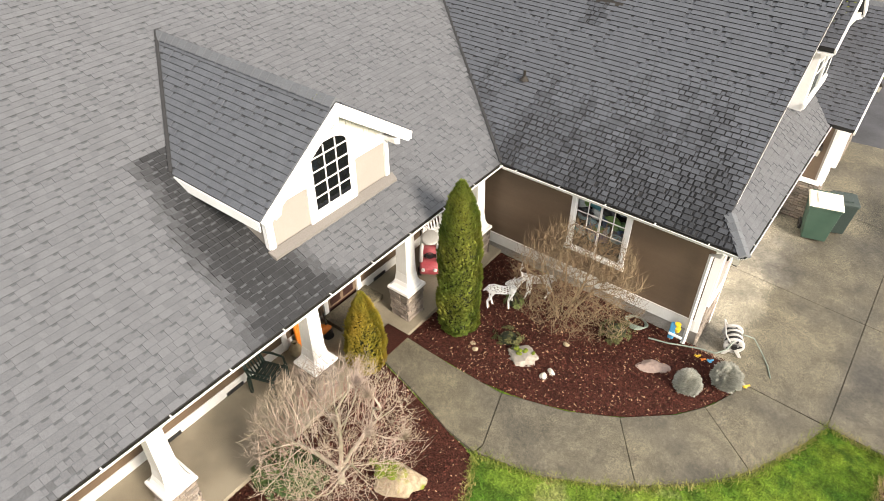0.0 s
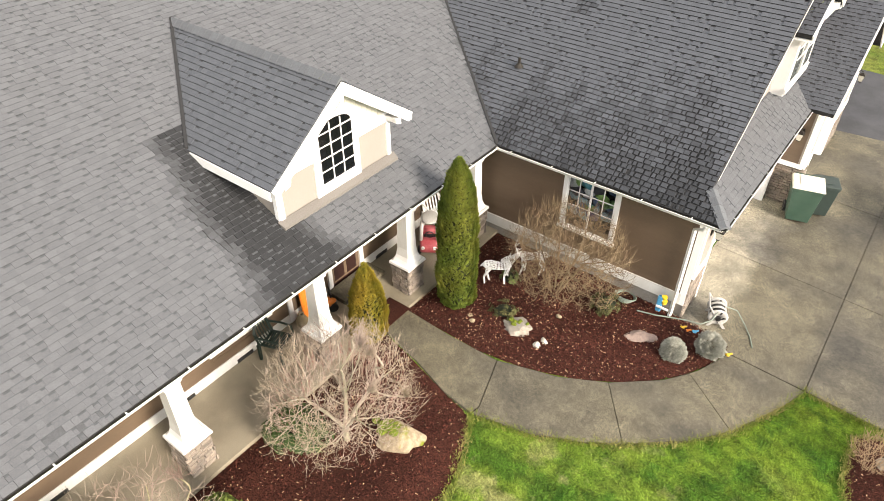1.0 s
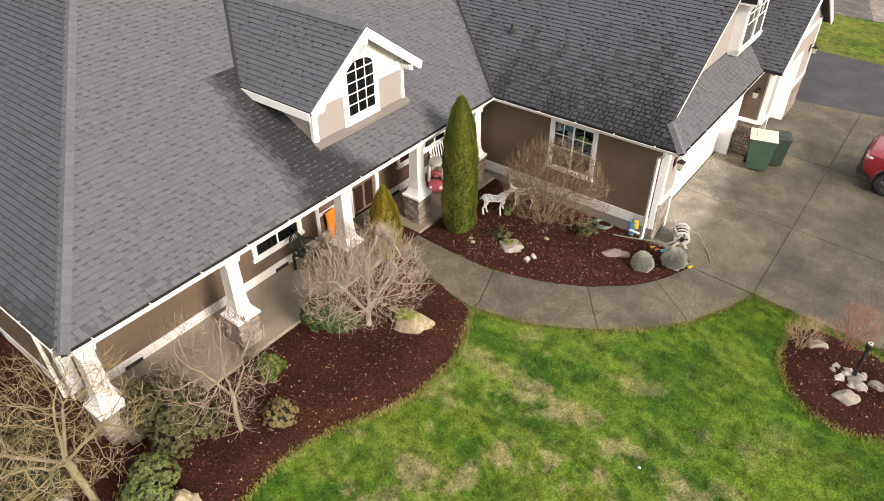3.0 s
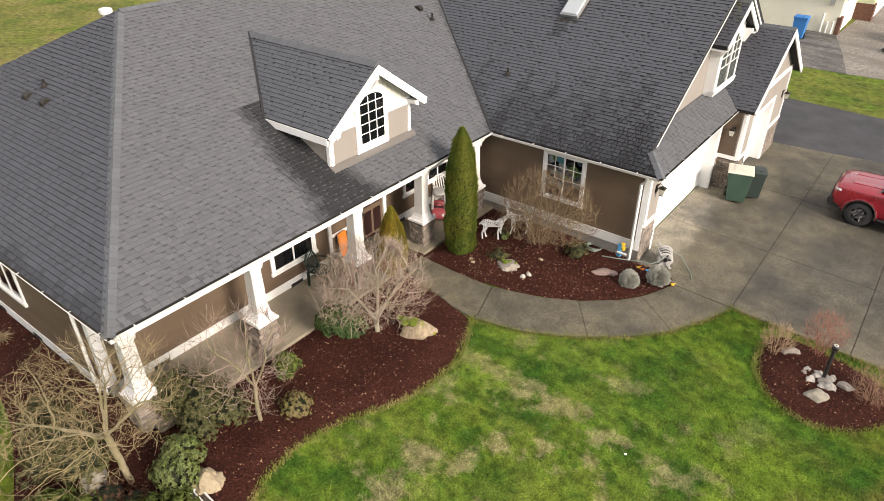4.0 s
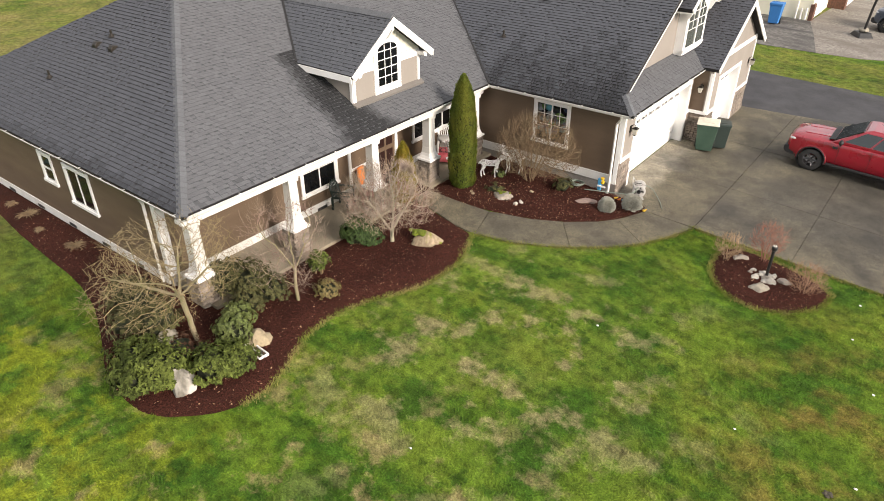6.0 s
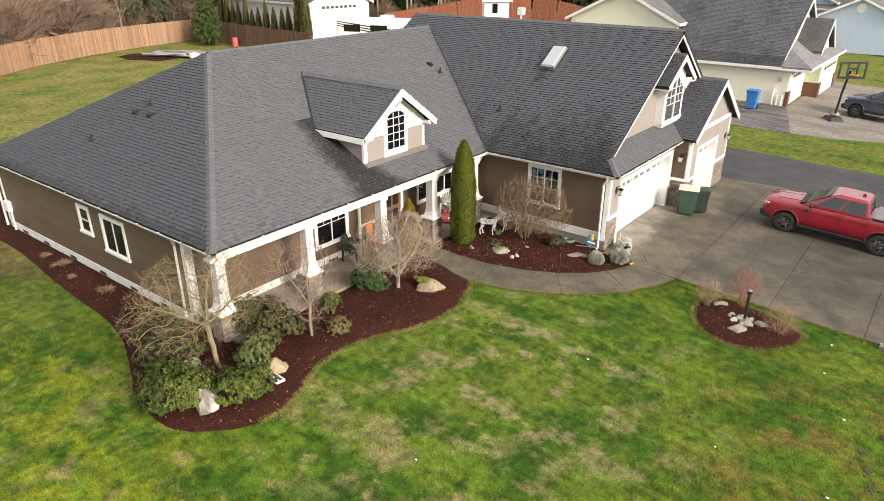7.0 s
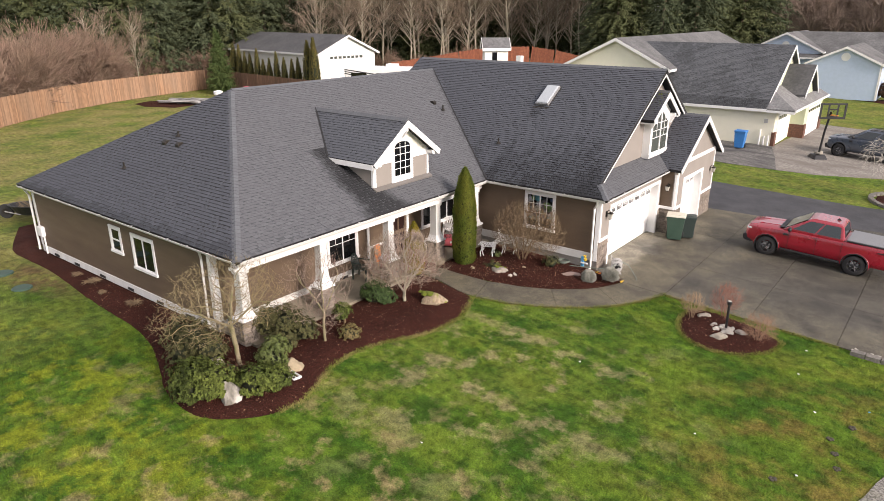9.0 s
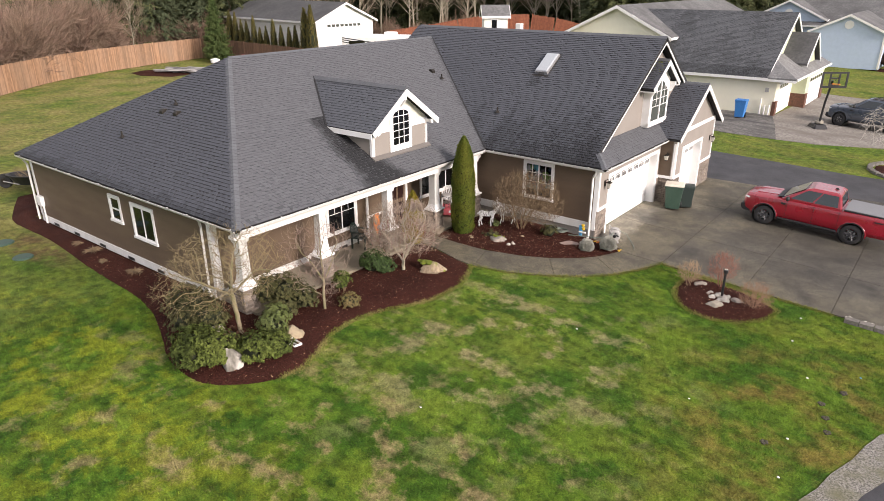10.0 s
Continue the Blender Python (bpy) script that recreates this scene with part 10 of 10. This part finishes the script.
def flat_mesh(name, v, f, material):
    me = bpy.data.meshes.new(name)
    k = f.shape[1]
    me.vertices.add(len(v))
    me.vertices.foreach_set("co", v.astype(np.float32).ravel())
    me.loops.add(f.size)
    me.loops.foreach_set("vertex_index", f.astype(np.int32).ravel())
    me.polygons.add(len(f))
    me.polygons.foreach_set("loop_start", np.arange(0, f.size, k, dtype=np.int32))
    me.materials.append(material)
    me.update(calc_edges=True)
    return me


M["chips"] = mat("bark_chips", (0.088, 0.028, 0.019), (0.03, 0.01, 0.0075), rough=0.9, scale=3, fine=15, bump=0.0, island=0.5, spec=0.15)
M["dry_leaf"] = mat("dry_leaf_litter", (0.38, 0.24, 0.14), (0.26, 0.15, 0.09), rough=0.85, scale=3, fine=15, bump=0.0, island=0.45)
nr = np.random.default_rng(5)
for poly, n1, n2, lab in ((BED_PORCH, 30000, 700, "porch bed"), (BED_GARAGE, 22000, 700, "garage bed"), (BED_DRIVE, 4000, 90, "driveway bed")):
    px_, py_ = zip(*poly)
    for n, size, mtl, nm, lb_ in ((n1, 0.017, M["chips"], "bark_chips", "loose red bark chips on the "), (n2 * 3, 0.015, M["dry_leaf"], "leaf_litter", "pale dry leaf scraps on the ")):
        x = nr.uniform(max(min(px_), -15), max(px_), n * 2)
        y = nr.uniform(min(py_), max(py_), n * 2)
        ok = inside(poly, x, y)
        x, y = x[ok][:n], y[ok][:n]
        m_ = len(x)
        z = ground_z(x) + 0.13 + nr.uniform(-0.03, 0.02, m_)
        mesh_h = np.array([0.05 * noise.noise(Vector((a, b, 0)) * 1.3) + 0.03 * noise.noise(Vector((a, b, 0)) * 4.1) for a, b in zip(x, y)])
        ed = np.full(m_, 9.0)
        for i in range(len(poly)):
            a_, b_ = np.array(poly[i]), np.array(poly[(i + 1) % len(poly)])
            ab = b_ - a_
            t = np.clip(((x - a_[0]) * ab[0] + (y - a_[1]) * ab[1]) / (ab @ ab), 0, 1)
            ed = np.minimum(ed, np.hypot(x - a_[0] - t * ab[0], y - a_[1] - t * ab[1]))
        z = ground_z(x) + 0.012 + np.minimum(1, ed / 0.5) * (0.1 + mesh_h) + nr.uniform(0, 0.012, m_)
        an = nr.uniform(0, 6.283, m_)
        L = size * nr.uniform(0.5, 1.5, m_)
        W = L * nr.uniform(0.3, 0.6, m_)
        tz = nr.uniform(-0.5, 0.5, (m_, 2))
        d = np.stack([np.cos(an), np.sin(an), tz[:, 0]], 1) * L[:, None]
        s_ = np.stack([-np.sin(an), np.cos(an), tz[:, 1]], 1) * W[:, None]
        c = np.stack([x, y, z], 1)
        v = np.stack([c - d - s_, c + d - s_, c + d + s_, c - d + s_], 1).reshape(-1, 3)
        f = np.arange(m_ * 4).reshape(-1, 4)
        tagged(new(nm, flat_mesh(nm, v, f, mtl)), lb_ + lab, "mulch", kind="stuff")

PAVED = [BED_PORCH, BED_GARAGE, BED_DRIVE, OUT + INN[::-1] + [(-6.75, 7.56), (-6.75, 6.75), (-4.69, 6.15)], [(-2.1, 10.8), (9.4, 10.8), (9.4, 30), (-2.1, 30)], [(-21, -0.95), (-6.7, -0.95), (-6.7, 11.2), (-21, 11.2)], [(7.25, 1.2), (8.0, -60), (40, -60), (40, 12), (12.3, 11.0), (8.5, 5.0), (7.75, 2.8)]]
N = 210000
x = np.concatenate([nr.uniform(-12, 9.5, N), nr.uniform(-22, -9, 24000)])
y = np.concatenate([nr.uniform(-8.5, 11, N), nr.uniform(-8, -2, 24000)])
ok = np.ones(len(x), bool)
for poly in PAVED:
    ok &= ~inside(poly, x, y)
x, y = x[ok], y[ok]
m_ = len(x)
an = nr.uniform(0, 6.283, m_)
hgt = nr.uniform(0.025, 0.06, m_)
clump = np.array([noise.noise(Vector((a * 1.7, b * 1.7, 3.0))) for a, b in zip(x, y)])
hgt *= 1 + 0.5 * clump
lean = nr.uniform(0.3, 1.3, m_) * hgt
w = nr.uniform(0.006, 0.012, m_)
c = np.stack([x, y, ground_z(x) - 0.005], 1)
sd3 = np.stack([-np.sin(an) * w, np.cos(an) * w, np.zeros(m_)], 1)
tip = c + np.stack([np.cos(an) * lean, np.sin(an) * lean, hgt], 1)
v = np.stack([c - sd3, c + sd3, tip], 1).reshape(-1, 3)
# longer, paler blades lean over the edges of walks and beds
fringe = []
for line in (OUT, [(-3.95, 6.05), (-3.7, 5.6), (-3.3, 4.55), (-3.35, 3.3), (-3.65, 2.45), (-4.1, 1.5), (-4.32, 0.55), (-4.2, -0.35), (-3.8, -1.15), (-3.55, -1.9), (-3.6, -2.6)], [(1.04, 10.8), (6.6, 10.75)], BED_DRIVE + BED_DRIVE[:1]):
    for (xa, ya), (xb, yb) in zip(line, line[1:]):
        m2 = int(math.hypot(xb - xa, yb - ya) * 420)
        tt = nr.uniform(0, 1, m2)
        ex = xa + (xb - xa) * tt + nr.normal(0, 0.055, m2)
        ey = ya + (yb - ya) * tt + nr.normal(0, 0.055, m2)
        ea, eh, ew = nr.uniform(0, 6.283, m2), nr.uniform(0.04, 0.09, m2), nr.uniform(0.005, 0.01, m2)
        c2 = np.stack([ex, ey, ground_z(ex) + 0.002], 1)
        s2 = np.stack([-np.sin(ea) * ew, np.cos(ea) * ew, np.zeros(m2)], 1)
        t2 = c2 + np.stack([np.cos(ea) * eh * 0.8, np.sin(ea) * eh * 0.8, eh], 1)
        fringe.append(np.stack([c2 - s2, c2 + s2, t2], 1).reshape(-1, 3))
m_ = len(v) // 3
M["blade"] = lawn_mat("grass_blades", 1.0)
tagged(new("grass", flat_mesh("grass", v, np.arange(m_ * 3).reshape(-1, 3), M["blade"])), "short patchy winter grass on the front lawn", "grass", kind="stuff")
fringe = np.concatenate(fringe)
M["fringe"] = mat("pale_edge_grass", (0.2, 0.215, 0.045), (0.12, 0.16, 0.026), rough=0.9, scale=1.2, fine=6, bump=0.0, c3=(0.3, 0.25, 0.1), patch=0.2, island=0.3, spec=0.15)
tagged(new("grass_fringe", flat_mesh("grass_fringe", fringe, np.arange(len(fringe)).reshape(-1, 3), M["fringe"])), "longer pale yellow-green grass along the walk and beds", "grass", kind="stuff")
# soil clods where the lawn is dug up
for k, (x, y) in enumerate(((7.21, 5.41), (7.4, 4.84), (7.53, 4.26), (7.56, 6.29), (6.47, 2.92))):
    cl = Geo()
    for j in range(5):
        cl.blob((0.05 * math.cos(j * 2.4), 0.06 * math.sin(j * 2.4), 0.015), (0.05, 0.045, 0.025), k * 7 + j, 0.5, 1)
    solo("soil_clod", cl, M["joint"], "crumbled dark brown soil clod on the lawn", "soil clod", "soil clods on the lawn", m=Matrix.Translation((x, y, gz(x))))
# scraps on the lawn
rng = random.Random(23)
for x, y, c in ((0.9, 4.6, "white"), (6.69, 6.39, "white"), (7.79, 7.35, "toy_blue"), (-0.2, -1.2, "white"), (5.95, 8.18, "white"), (5.84, 9.84, "white"), (6.86, 3.38, "white"), (7.01, 1.9, "white"), (4.6, 3.4, "white")):
    solo("litter_scrap", Geo().blob((0, 0, 0.03), (0.035, 0.025, 0.016), int(abs(x * 10)), 0.5, 1), M[c], "small pale scrap lying on the lawn", "litter", "scraps on the lawn", m=Matrix.Translation((x, y, gz(x))))
